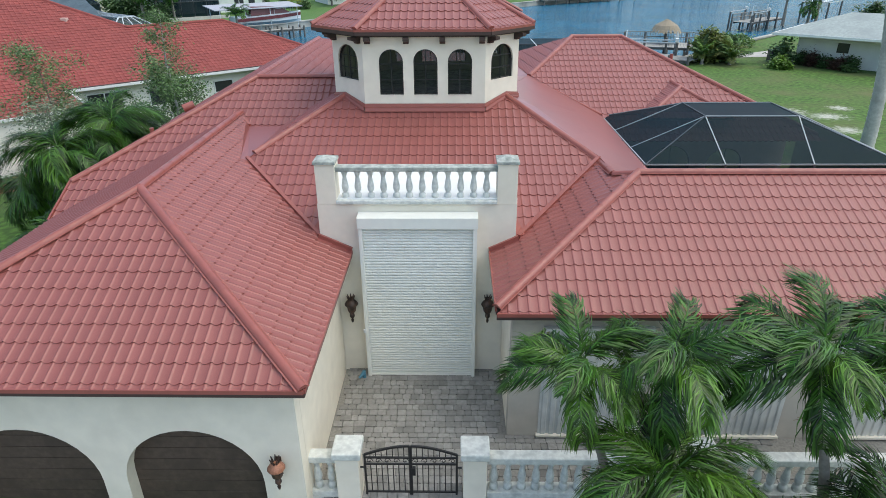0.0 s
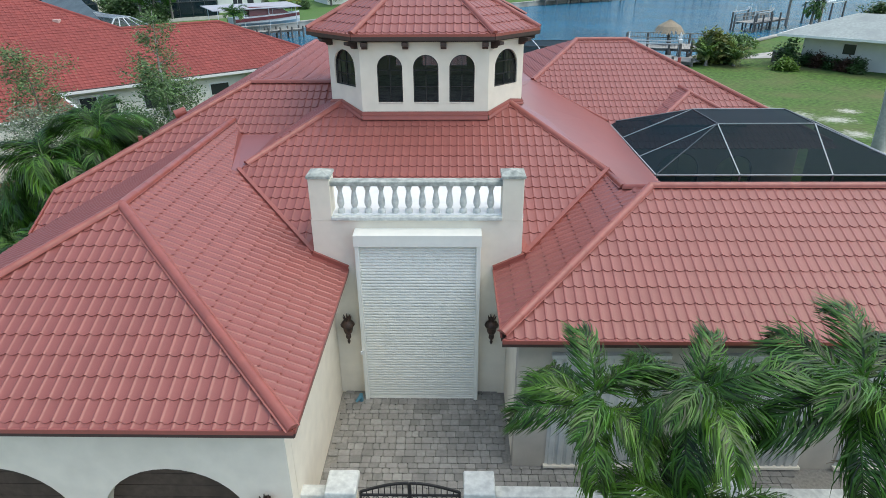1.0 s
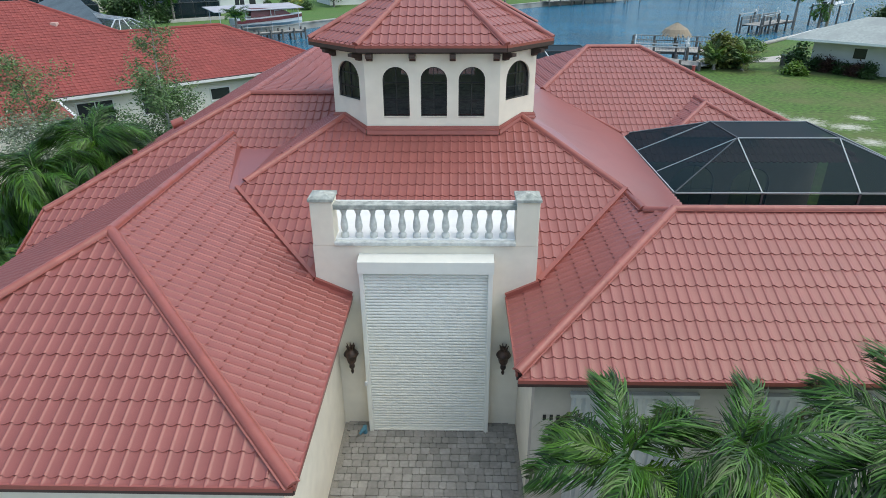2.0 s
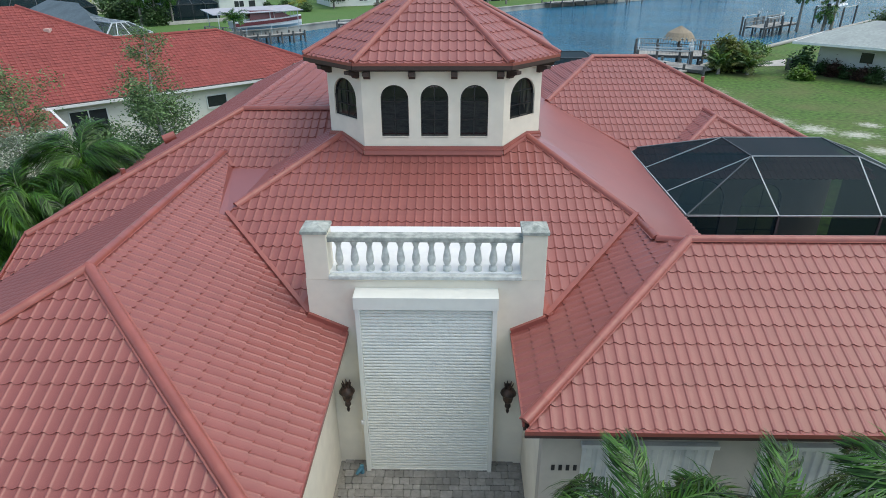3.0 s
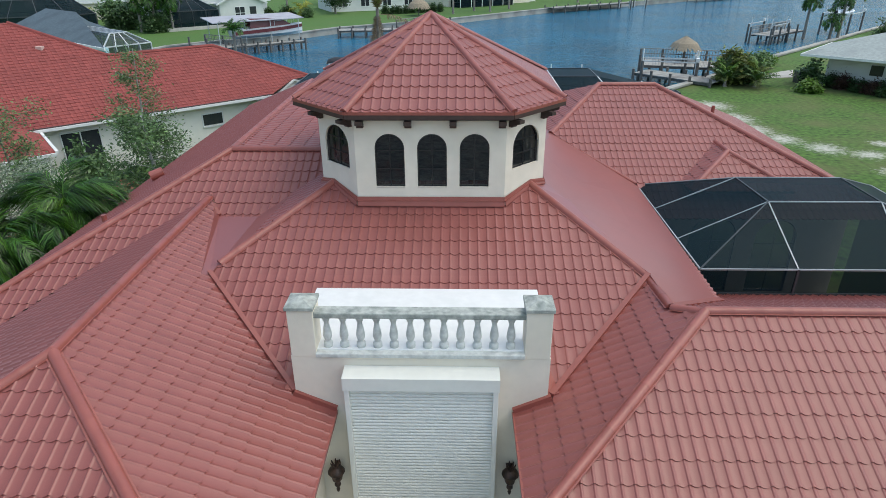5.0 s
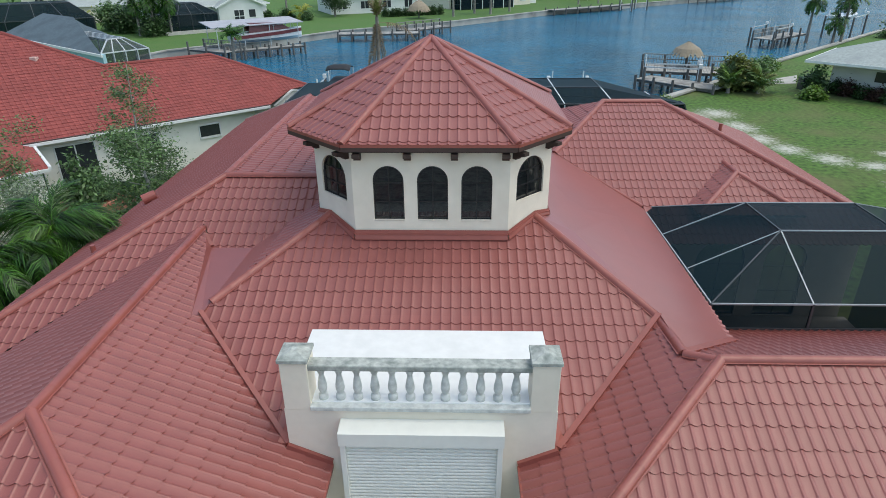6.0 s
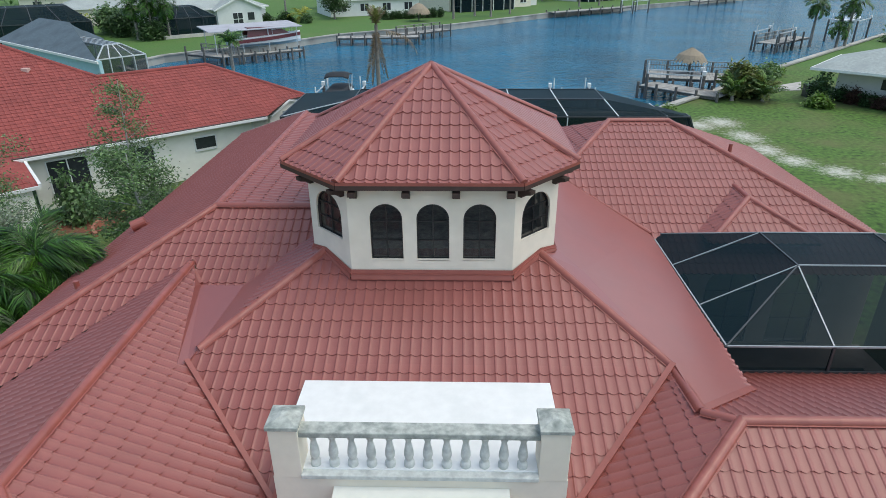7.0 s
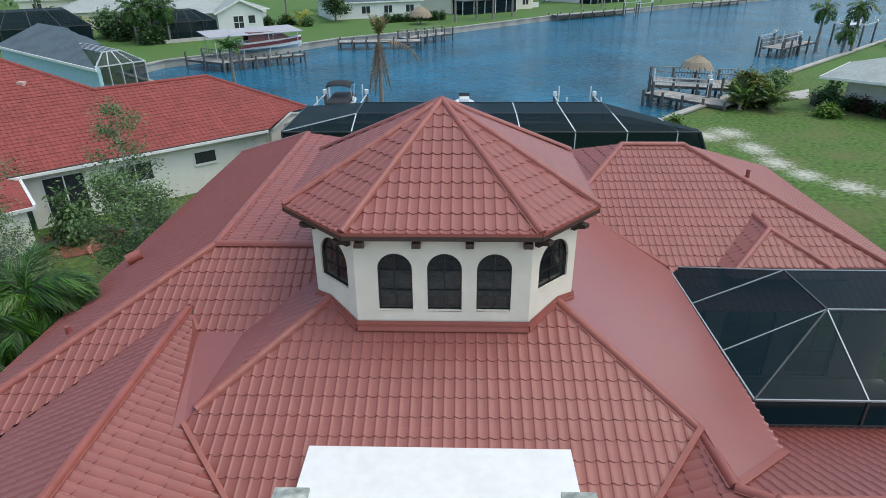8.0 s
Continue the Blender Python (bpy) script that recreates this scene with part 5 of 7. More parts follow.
# west garden between the houses
palm("dense feather palm beside the house", (-10.95, 19.0, 0), 4.1, GREEN_FRONDS, 20, 1.0, 0.10, seed=11, shaft=False, tilt=(80, -30))
palm("dense feather palm beside the house", (-11.9, 17.6, 0), 3.6, GREEN_FRONDS, 20, 1.05, 0.10, seed=12, shaft=False, tilt=(80, -40))
palm("dense feather palm beside the house", (-13.6, 18.9, 0), 2.1, GREEN_FRONDS, 18, 1.0, 0.10, seed=13, shaft=False, tilt=(75, -30))
palm("dense feather palm beside the house", (-11.3, 15.6, 0), 1.6, GREEN_FRONDS, 18, 1.0, 0.10, seed=14, shaft=False, tilt=(75, -30))
tree("slender tree with airy grey-green foliage", (-11.7, 25.6, 0), 5.4, 2.0, 21, LEAF, 0.13, 104, 92, 0.44, 0.30, 0.13, bark=PALE_TRUNK)
tree("tall thin tree with wispy foliage", (-12.9, 27.9, 0), 7.6, 1.6, 22, LEAF, 0.12, 76, 60, 0.36, 0.40, 0.09, 0.8, bark=PALE_TRUNK)
tree("loose tree with wispy grey-green foliage", (-16.2, 24.2, 0), 6.5, 2.0, 23, LEAF, 0.11, 96, 80, 0.42, 0.30, 0.08)
tree("loose tree with wispy grey-green foliage", (-14.6, 21.5, 0), 4.6, 2.0, 24, LEAF_GREY, 0.11, 80, 80, 0.45, 0.25, 0.07)
bush("grey-green silvery shrub by the neighbouring wall", (-13.3, 30.0, 0), (1.6, 1.4, 2.6), 25, LEAF_GREY, 4200, 0.13)
bush("spiky dark green shrub by the neighbouring wall", (-17.9, 31.3, 0), (1.0, 1.0, 2.3), 26, LEAF, 3500, 0.26, hang=0.5)
bush("dark green undergrowth between the houses", (-12.6, 22.0, 0), (1.8, 1.8, 1.6), 27, LEAF_DARK, 4000, 0.15)
bush("grey-green undergrowth between the houses", (-16.8, 26.6, 0), (1.5, 1.5, 1.8), 29, LEAF, 3500, 0.13)
for i, (x, y, sx, sz, lm) in enumerate(((-13.6, 24.0, 1.5, 1.7, LEAF), (-15.2, 22.4, 1.6, 1.9, LEAF_DARK), (-11.6, 21.2, 1.0, 1.2, LEAF_DARK))):
    bush("loose mid-green undergrowth between the houses", (x, y, 0), (sx, sx, sz), 200 + i, lm, 3600, 0.14, group="undergrowth")
bm = bmesh.new()
rng2 = random.Random(5)
add_poly(bm, [(-17.6 + 1.9 * math.cos(k * math.pi / 10) * rng2.uniform(0.85, 1.1), 31.0 + 1.7 * math.sin(k * math.pi / 10) * rng2.uniform(0.85, 1.1), 0.03) for k in range(20)])
tagged(part("mulch_bed", bm, MULCH), "bed of red-brown mulch between the houses", "garden bed", kind="structure")
bm = bmesh.new()
add_poly(bm, [(-17.6, 28.4, 0.028), (-25.0, 21.0, 0.028), (-23.8, 19.4, 0.028), (-16.6, 26.2, 0.028)])
tagged(part("mulch_bed", bm, MULCH), "strip of red-brown mulch along the cream wall", "garden bed", kind="structure")
TERRACOTTA = material("terracotta", (0.38, 0.17, 0.11), 0.85)
bed = thing("bed_edging", "curved terracotta edging round a garden bed", "edging")
for k in range(9):
    a0, a1 = 2.2 + k * 0.21, 2.2 + (k + 1) * 0.21 - 0.02
    part("edging_block", add_bar(bmesh.new(), (-15.1 + 1.6 * math.cos(a0), 30.65 + 1.6 * math.sin(a0), 0.09), (-15.1 + 1.6 * math.cos(a1), 30.65 + 1.6 * math.sin(a1), 0.09), 0.14, 0.18), TERRACOTTA, bed)

# pale palm trunk on the open lot
palm("tall palm with a pale smooth trunk on the open lot", (20.8, 30.3, 0), 8.5, FAR_FRONDS, 14, 1.3, 0.26, seed=41, lean=(-1.2, 0), trunk_mat=PALE_TRUNK)

# ---- neighbouring house ----
VENT = material("pale_terracotta_vent", (0.55, 0.38, 0.33), 0.8)
nb = thing("neighbour_house", "cream house with a red clay tile roof beside trees", "house")
e0, ed = Vector((-20.1, 31.6, 2.80)), Vector((9.4, 8.4, 0)).normalized()
en = Vector((-ed.y, ed.x, 0))


def nbp(s, d, drop=0.0):
    """A place on the neighbour's roof: s along its eave, d up from it."""
    return e0 + ed * s + en * d + Vector((0, 0, 0.44 * d - drop))


nb_roof, nb_deck = roof("roof", nb, "red clay tile roof")
eave_l, eave_r = nbp(-12, 0), nbp(12.0, 0)
NB = dict(course=0.29, wave=0.24, high=0.010, lift=0.020, decks=nb_deck, sag=0.0)
gable_base = nbp(13.9, 1.08)
tile_facet(nb_roof, [eave_l, nbp(12.0, 0), gable_base, nbp(11.0, 5.35), nbp(-12, 5.35)], NB_ROOF, anchor=eave_l, **NB)
tile_facet(nb_roof, [nbp(-12, 5.35), nbp(5.0, 5.35), nbp(1.2, 9.2), nbp(-12, 9.2)], NB_ROOF, anchor=eave_l, **NB)
tile_facet(nb_roof, [nbp(11.0, 5.35), nbp(5.0, 5.35), nbp(5, 5.35) + en * 5 - Vector((0, 0, 2.2)), nbp(14.5, 5.35) + en * 4 - Vector((0, 0, 2.0))], NB_ROOF, **NB)
peak_nb = nbp(11.0, 5.35)
tile_facet(nb_roof, [gable_base, nbp(15.3, 1.25), peak_nb], NB_ROOF, anchor=eave_l, **NB)
ridge(nb_roof, nbp(15.3, 1.25), peak_nb, 0.02, 1.1, NB_CAP)
ridge(nb_roof, peak_nb, nbp(5.0, 5.35), 0.02, 1.1, NB_CAP)
ridge(nb_roof, nbp(5.0, 5.35), nbp(1.2, 9.2), 0.02, 1.1, NB_CAP)
# forward wing
wa, wt = Vector((-17.45, 28.7, 2.60)), Vector((-23.4, 28.95, 4.54))
tile_facet(nb_roof, [wa, wt, Vector((-20.1, 31.9, 2.60))], NB_ROOF, **NB)
tile_facet(nb_roof, [wa, wt, Vector((-23.75, 22.3, 2.60))], NB_ROOF, **NB)
wb = Vector((-23.75, 22.3, 2.60))
close_roof(nb_roof, nb_deck)
w0, w1 = nbp(0.3, 0.55), nbp(12.3, 0.55)
part("wall", box_between(Vector((w0.x, w0.y, 0)), Vector((w1.x, w1.y, 0)), en, 0, 0.25, 0, 2.72), NB_WALL, nb)
w2 = Vector((w1.x, w1.y, 0)) + en * 9
part("wall", box_between(Vector((w1.x, w1.y, 0)), w2, ed, -0.25, 0, 0, 2.9), NB_WALL, nb)
part("wall", box_between(Vector((-17.7, 28.55, 0)), Vector((-23.9, 22.25, 0)), Vector((-0.71, 0.70, 0)), 0, 0.25, 0, 2.5), NB_WALL, nb)
part("drip_edge", box_between(eave_l, eave_r, -en, -0.04, 0.05, 0.003, 0.05), FASCIA, nb)
part("gutter", box_between(eave_l, eave_r, -en, -0.02, 0.12, -0.13, 0.0), WHITE, nb)
part("gutter", box_between(wb, wa, Vector((0.71, -0.70, 0)), -0.02, 0.10, -0.13, 0.0), WHITE, nb)
part("rake_trim", add_bar(bmesh.new(), wa + Vector((0.05, 0, 0)), Vector((-20.1, 31.85, 2.62)), 0.12, 0.14), WHITE, nb)
# gable at the canal end
ga, gb, gc = Vector((-11.2, 40.35, 2.62)), Vector((-10.42, 41.85, 3.24)), Vector((-9.41, 42.94, 2.85))
gd = (gc - ga).normalized()
gn = Vector((gd.y, -gd.x, 0)).normalized()
bm = bmesh.new()
add_poly(bm, [ga, gb, gc, (gc.x, gc.y, 0), (ga.x, ga.y, 0)], 0.2, -gn)
part("gable_wall", bm, NB_WALL, nb)
bars("rake_trim", [(ga + gn * 0.1, gb + gn * 0.1), (gb + gn * 0.1, gc + gn * 0.1)], 0.09, 0.10, WHITE, nb)
part("gable_vent", box_between(ga.lerp(gc, 0.3) - Vector((0, 0, 0.45)), ga.lerp(gc, 0.72) - Vector((0, 0, 0.50)), gn, 0.01, 0.05, 0, 0.5), PALE_SHINGLE, nb)
for s, w, z0, z1 in ((8.0, 1.1, 1.55, 2.15), (4.2, 1.6, 1.3, 2.2), (1.0, 1.7, 0.5, 2.3)):
    a = nbp(s, 0.55)
    a = Vector((a.x, a.y, 0))
    win = part("window", box_between(a, a + ed * w, -en, 0.0, 0.03, z0, z1), GLASSY, nb)
    part("window_frame", box_between(a - ed * 0.06, a, -en, 0.0, 0.06, z0 - 0.06, z1 + 0.06), WHITE, win)
    part("window_frame", box_between(a + ed * w, a + ed * (w + 0.06), -en, 0.0, 0.06, z0 - 0.06, z1 + 0.06), WHITE, win)
    part("window_frame", box_between(a, a + ed * w, -en, 0.0, 0.06, z1, z1 + 0.06), WHITE, win)
    part("window_sill", box_between(a - ed * 0.06, a + ed * (w + 0.06), -en, 0.0, 0.09, z0 - 0.12, z0 - 0.06), WHITE, win)
    if w > 1.2:
        part("mullion", box_between(a + ed * (w / 2 - 0.03), a + ed * (w / 2 + 0.03), -en, 0.0, 0.06, z0, z1), WHITE, win)
part("downpipe", add_tube(bmesh.new(), nbp(11.3, 0.45) - Vector((0, 0, 0.1)), nbp(11.3, 0.45) - Vector((0, 0, 2.9)), 0.05, 0.05, 8), WHITE, nb)
v = nbp(2.0, 6.5)
part("roof_vent", box((v.x - 0.18, v.y - 0.15, v.z - 0.1), (v.x + 0.18, v.y + 0.15, v.z + 0.12), 0.03), VENT, nb, "small terracotta roof vent")
v = nbp(-1.2, 8.0)
part("roof_vent", box((v.x - 0.18, v.y - 0.15, v.z - 0.1), (v.x + 0.18, v.y + 0.15, v.z + 0.12), 0.03), VENT, nb, "small terracotta roof vent")

# ---- blue house with white cage ----
blue = thing("blue_house", "pale blue house with a dark shingle roof", "house")
ba, bb = Vector((-50.0, 73.3, 2.9)), Vector((-30.9, 58.3, 2.9))
bd = (bb - ba).normalized()
bn = Vector((-bd.y, bd.x, 0))
br, bl = bb - bd * 16.2 + bn * 4.7 + Vector((0, 0, 1.88)), ba + bn * 4.7 + Vector((0, 0, 1.88))
bk = bb - bd * 13 + bn * 4.2
bm = bmesh.new()
add_poly(bm, [ba, bb, br, bl], 0.16)
add_poly(bm, [bb, bk, br], 0.16)
add_poly(bm, [br, bk, bk - bd * 3 + bn * 3.4, ba + bn * 9.4, bl], 0.16)
part("roof", bm, SHINGLE, blue, "dark grey shingle roof")
part("eave_trim", box_between(ba, bb, -bn, -0.05, 0.06, -0.2, 0.02), WHITE, blue)
part("wall", box_between(Vector((ba.x, ba.y, 0)), Vector((bb.x, bb.y, 0)) - bd * 0.9, bn, 0.4, 0.7, 0, 2.8), BLUE_WALL, blue)


def far_cage(label, a, b, depth, eave, top, n, frame_mat, inset=1.6, mesh=None, inw=None):
    """A screened enclosure: front from a to b, with sloping sides and a flat top."""
    ob = thing("screen_cage", label, "pool enclosure")
    mesh = mesh or SCREEN
    a, b = Vector((*a, 0)), Vector((*b, 0))
    d = (b - a).normalized()
    inw = inw or Vector((-d.y, d.x, 0))
    z = Vector((0, 0, 1))
    base = [a, b, b + inw * depth, a + inw * depth]
    ev = [p + z * eave for p in base]
    tp = [a + d * inset + inw * inset + z * top, b - d * inset + inw * inset + z * top, b - d * inset + inw * (depth - inset) + z * top, a + d * inset + inw * (depth - inset) + z * top]
    for k in range(4):
        j = (k + 1) % 4
        part("screen_panel", add_poly(bmesh.new(), [base[k], base[j], ev[j], ev[k]]), mesh, ob)
        part("screen_panel", add_poly(bmesh.new(), [ev[k], ev[j], tp[j], tp[k]]), mesh, ob)
        for p, q in ((base[k], ev[k]), (ev[k], ev[j]), (ev[k], tp[k]), (tp[k], tp[j])):
            part("frame_beam", add_bar(bmesh.new(), p, q, 0.10, 0.10), frame_mat, ob)
    part("screen_panel", add_poly(bmesh.new(), tp), mesh, ob)
    for i in range(1, n):
        f = i / n
        for p, q in ((base[0].lerp(base[1], f), ev[0].lerp(ev[1], f)), (ev[0].lerp(ev[1], f), tp[0].lerp(tp[1], f)), (tp[0].lerp(tp[1], f), tp[3].lerp(tp[2], f)), (base[1].lerp(base[2], f), ev[1].lerp(ev[2], f)), (ev[1].lerp(ev[2], f), tp[1].lerp(tp[2], f))):
            part("frame_beam", add_bar(bmesh.new(), p, q, 0.08, 0.08), frame_mat, ob)
    return ob


def rear_cage():
    """The long mansard-shaped enclosure behind the villa."""
    ob = thing("screen_cage", "large dark mansard screen enclosure behind the villa", "pool enclosure")
    x0, x1, y0, y1, ez = -9.4, 11.3, 36.3, 42.0, 3.58
    tx0, tx1, ty0, ty1, tz = -5.8, 7.2, 37.55, 40.1, 4.2
    ev = [Vector(p) for p in ((x0, y0, ez), (x1, y0, ez), (x1, 36.9, ez), (x0, y1, ez))]
    tp = [Vector(p) for p in ((tx0, ty0, tz), (tx1, ty0, tz), (tx1, ty1, tz), (tx0, ty1, tz))]
    for k in range(4):
        j = (k + 1) % 4
        base_k, base_j = (Vector((ev[i].x + (1.6 if ev[i].x > 0 else 0), ev[i].y, 0)) for i in (k, j))
        part("screen_panel", add_poly(bmesh.new(), [base_k, base_j, ev[j], ev[k]]), SCREEN, ob)
        part("screen_panel", add_poly(bmesh.new(), [ev[k], ev[j], tp[j], tp[k]]), SCREEN, ob)
        bars("frame_beam", [(ev[k], ev[j]), (tp[k], tp[j]), (base_k, ev[k])], 0.06, 0.06, DARK_ALU, ob)
    part("screen_panel", add_poly(bmesh.new(), tp), SCREEN, ob)
    for ex, kx in ((-5.9, -5.8), (-1.2, -1.1), (2.5, 2.35), (5.2, 4.75), (7.75, 7.2)):
        bars("frame_beam", [((ex, y0, 0), (ex, y0, ez)), ((ex, y0, ez), (kx, ty0, tz)), ((kx, ty0, tz), (kx, ty1, tz))], 0.055, 0.055, ALU, ob, "pale metal beam")
    bars("frame_beam", [((10.2, y0, 0), (10.2, y0, ez)), ((10.2, y0, ez), (9.72, 38.1, 3.84)), (ev[0], tp[0])], 0.055, 0.055, ALU, ob, "pale metal beam")
    return ob


far_cage("white framed screen enclosure over a pool", (-33.0, 61.9), (-30.3, 65.6), 11.0, 2.5, 3.5, 4, ALU, 1.5, CLEAR_SCREEN, Vector((-0.786, 0.617, 0)))
far_cage("dark screen enclosure behind the blue house", (-64, 88), (-52.5, 96.5), 9, 2.6, 4.6, 4, DARK_ALU, 2.4)
far_cage("dark screened lanai before a pale house across the canal", (-43.6, 99.2), (-37.5, 104.2), 7, 2.5, 3.9, 4, DARK_ALU, 2.2)
rear_cage()
part_of_pool = thing("pool", "pale blue pool inside the white enclosure", "pool", at=(-33.5, 65.5, 0.05))
part("water", add_poly(bmesh.new(), [(-2.0, -2.0, 0.02), (2.0, -1.4, 0.02), (1.5, 1.6, 0.02), (-2.4, 1.2, 0.02)]), POOL, part_of_pool)


# ---- houses across the canal ----
def far_house(label, at, turn, size, wall_h, rise_h, roof_mat, wall_mat, windows=3, porch=False):
    w, d = size
    ob = thing("far_house", label, "house", "houses across the canal", at=(*at, 0))
    ob.rotation_euler = (0, 0, radians(turn))
    part("wall", box((-w / 2, -d / 2, 0), (w / 2, d / 2, wall_h)), wall_mat, ob)
    o = 0.5
    bm = bmesh.new()
    c = [(-w / 2 - o, -d / 2 - o, wall_h), (w / 2 + o, -d / 2 - o, wall_h), (w / 2 + o, d / 2 + o, wall_h), (-w / 2 - o, d / 2 + o, wall_h)]
    r0, r1 = (-w / 2 + d / 2, 0, wall_h + rise_h), (w / 2 - d / 2, 0, wall_h + rise_h)
    for q in ((c[0], c[1], r1, r0), (c[1], c[2], r1), (c[2], c[3], r0, r1), (c[3], c[0], r0)):
        add_poly(bm, q)
    add_poly(bm, c[::-1])
    part("roof", bm, roof_mat, ob)
    part("fascia", box((-w / 2 - o, -d / 2 - o - 0.03, wall_h - 0.2), (w / 2 + o, -d / 2 - o + 0.02, wall_h + 0.04)), WHITE, ob)
    for i in range(windows):
        x = -w / 2 + w * (i + 0.5) / windows
        win = part("window", box((x - 0.8, -d / 2 - 0.03, 0.9), (x + 0.8, -d / 2 + 0.02, 2.2)), GLASSY, ob)
        part("window_frame", box((x - 0.05, -d / 2 - 0.06, 0.9), (x + 0.05, -d / 2 - 0.03, 2.2)), WHITE, win)
        part("window_sill", box((x - 0.9, -d / 2 - 0.1, 0.78), (x + 0.9, -d / 2 - 0.02, 0.9)), WHITE, win)
    if porch:
        part("screen_porch", box((-w / 2 + 0.5, -d / 2 - 3.5, 0), (w / 2 - w * 0.35, -d / 2 - 0.05, 2.5)), SCREEN, ob, "dark screened porch")
        for i in range(6):
            x = -w / 2 + 0.5 + (w - 0.5 - w * 0.35) * i / 5
            part("porch_post", box((x - 0.06, -d / 2 - 3.56, 0), (x + 0.06, -d / 2 - 3.5, 2.5)), WHITE, ob)
        part("porch_roof", box((-w / 2 + 0.3, -d / 2 - 3.7, 2.5), (w / 2 - w * 0.35 + 0.2, -d / 2, 2.65)), DARK_ALU, ob)
    return ob


WHITE_WALL = material("white_wall", (0.74, 0.75, 0.72), 0.85, 0, 0.05, 1.0)
far_house("white house with a pale shingle roof across the canal", (-45.5, 118), 42, (19, 12), 2.9, 2.6, PALE_SHINGLE, WHITE_WALL, 4)


def gable_wing(at, turn, w, d, wall_h, rise_h):
    """A low wing with its gable towards the canal, double doors and a window."""
    ob = thing("far_house", "white gabled house wing with glazed double doors across the canal", "house", "houses across the canal", at=(*at, 0))
    ob.rotation_euler = (0, 0, radians(turn))
    bm = bmesh.new()
    add_poly(bm, [(-w / 2, 0, 0), (w / 2, 0, 0), (w / 2, 0, wall_h), (0, 0, wall_h + rise_h), (-w / 2, 0, wall_h)], d, (0, 1, 0))
    part("wall", bm, WHITE_WALL, ob)
    for s in (-1, 1):
        bm = bmesh.new()
        add_poly(bm, [(s * (w / 2 + 0.6), -0.5, wall_h - 0.22), (0, -0.5, wall_h + rise_h + 0.05), (0, d, wall_h + rise_h + 0.05), (s * (w / 2 + 0.6), d, wall_h - 0.22)], 0.15, (0, 0, 1))
        part("roof", bm, PALE_SHINGLE, ob)
        part("rake_trim", add_bar(bmesh.new(), (s * (w / 2 + 0.6), -0.53, wall_h - 0.2), (0, -0.53, wall_h + rise_h + 0.07), 0.08, 0.24), WHITE, ob)
    door = part("double_door", box((-1.3, -0.05, 0), (0.5, -0.003, 2.2)), WHITE, ob)
    for x in (-1.2, -0.35):
        for z in (0.2, 1.2):
            part("pane", box((x, -0.07, z), (x + 0.75, -0.052, z + 0.9)), GLASSY, door)
    win = part("window", box((1.3, -0.05, 0.9), (2.4, -0.003, 2.1)), GLASSY, ob)
    part("window_sill", box((1.2, -0.09, 0.8), (2.5, -0.003, 0.9)), WHITE, win)


gable_wing((-37.2, 114.5), 36, 7.5, 9, 2.8, 1.7)
part_strip = thing("patio_edge", "pale concrete edge before the screened lanai", "kerb")
part("kerb", box_between(Vector((-42.6, 96.8, 0)), Vector((-35.6, 103.0, 0)), Vector((-0.66, 0.75, 0)), 0, 0.5, 0, 0.45), CONCRETE, part_strip)
for k, (fx, fy) in enumerate(((-58.9, 112.2), (-57.6, 113.6))):
    unit2 = thing("garden_screen", "white slatted garden screen beside a house", "screen", "garden screens", at=(fx, fy, 0))
    for j in range(5):
        part("slat", box((-0.6, 0, 0.15 + j * 0.34), (0.6, 0.06, 0.42 + j * 0.34)), WHITE, unit2)
    for x in (-0.6, 0.54):
        part("post", box((x, 0.062, 0), (x + 0.08, 0.14, 1.9)), WHITE, unit2)
far_house("grey house with a pale shingle roof across the canal", (-63, 121), 30, (15, 10), 2.9, 2.0, PALE_SHINGLE, STUCCO, 3)
far_house("white house with a grey roof across the canal", (-19, 138), 25, (18, 11), 3.0, 2.2, SHINGLE, WHITE_WALL, 4, False)
far_house("cream house with a dark screened porch across the canal", (3, 152), 35, (22, 12), 3.0, 2.3, PALE_SHINGLE, STUCCO, 5, True)
far_house("white house with a pale roof across the canal", (32, 178), 38, (20, 12), 3.0, 2.3, PALE_SHINGLE, WHITE_WALL, 4, True)
far_house("pale house with a dark roof behind the blue house", (-70, 84), -38, (16, 11), 2.9, 2.4, SHINGLE, STUCCO, 3)
far_house("cream house with a grey roof across the canal", (-85, 150), 20, (20, 12), 3.0, 2.3, SHINGLE, STUCCO, 3)
far_house("white house with a pale roof across the canal", (70, 205), 38, (22, 12), 3.0, 2.3, PALE_SHINGLE, WHITE_WALL, 4, False)
part_wall = thing("garden_wall", "low white garden wall across the canal", "wall")
part("wall", box_between(Vector((-3, 143.5, 0)), Vector((17, 157, 0)), Vector((0.56, -0.83, 0)), 0, 0.25, 0, 1.1), WHITE_WALL, part_wall)

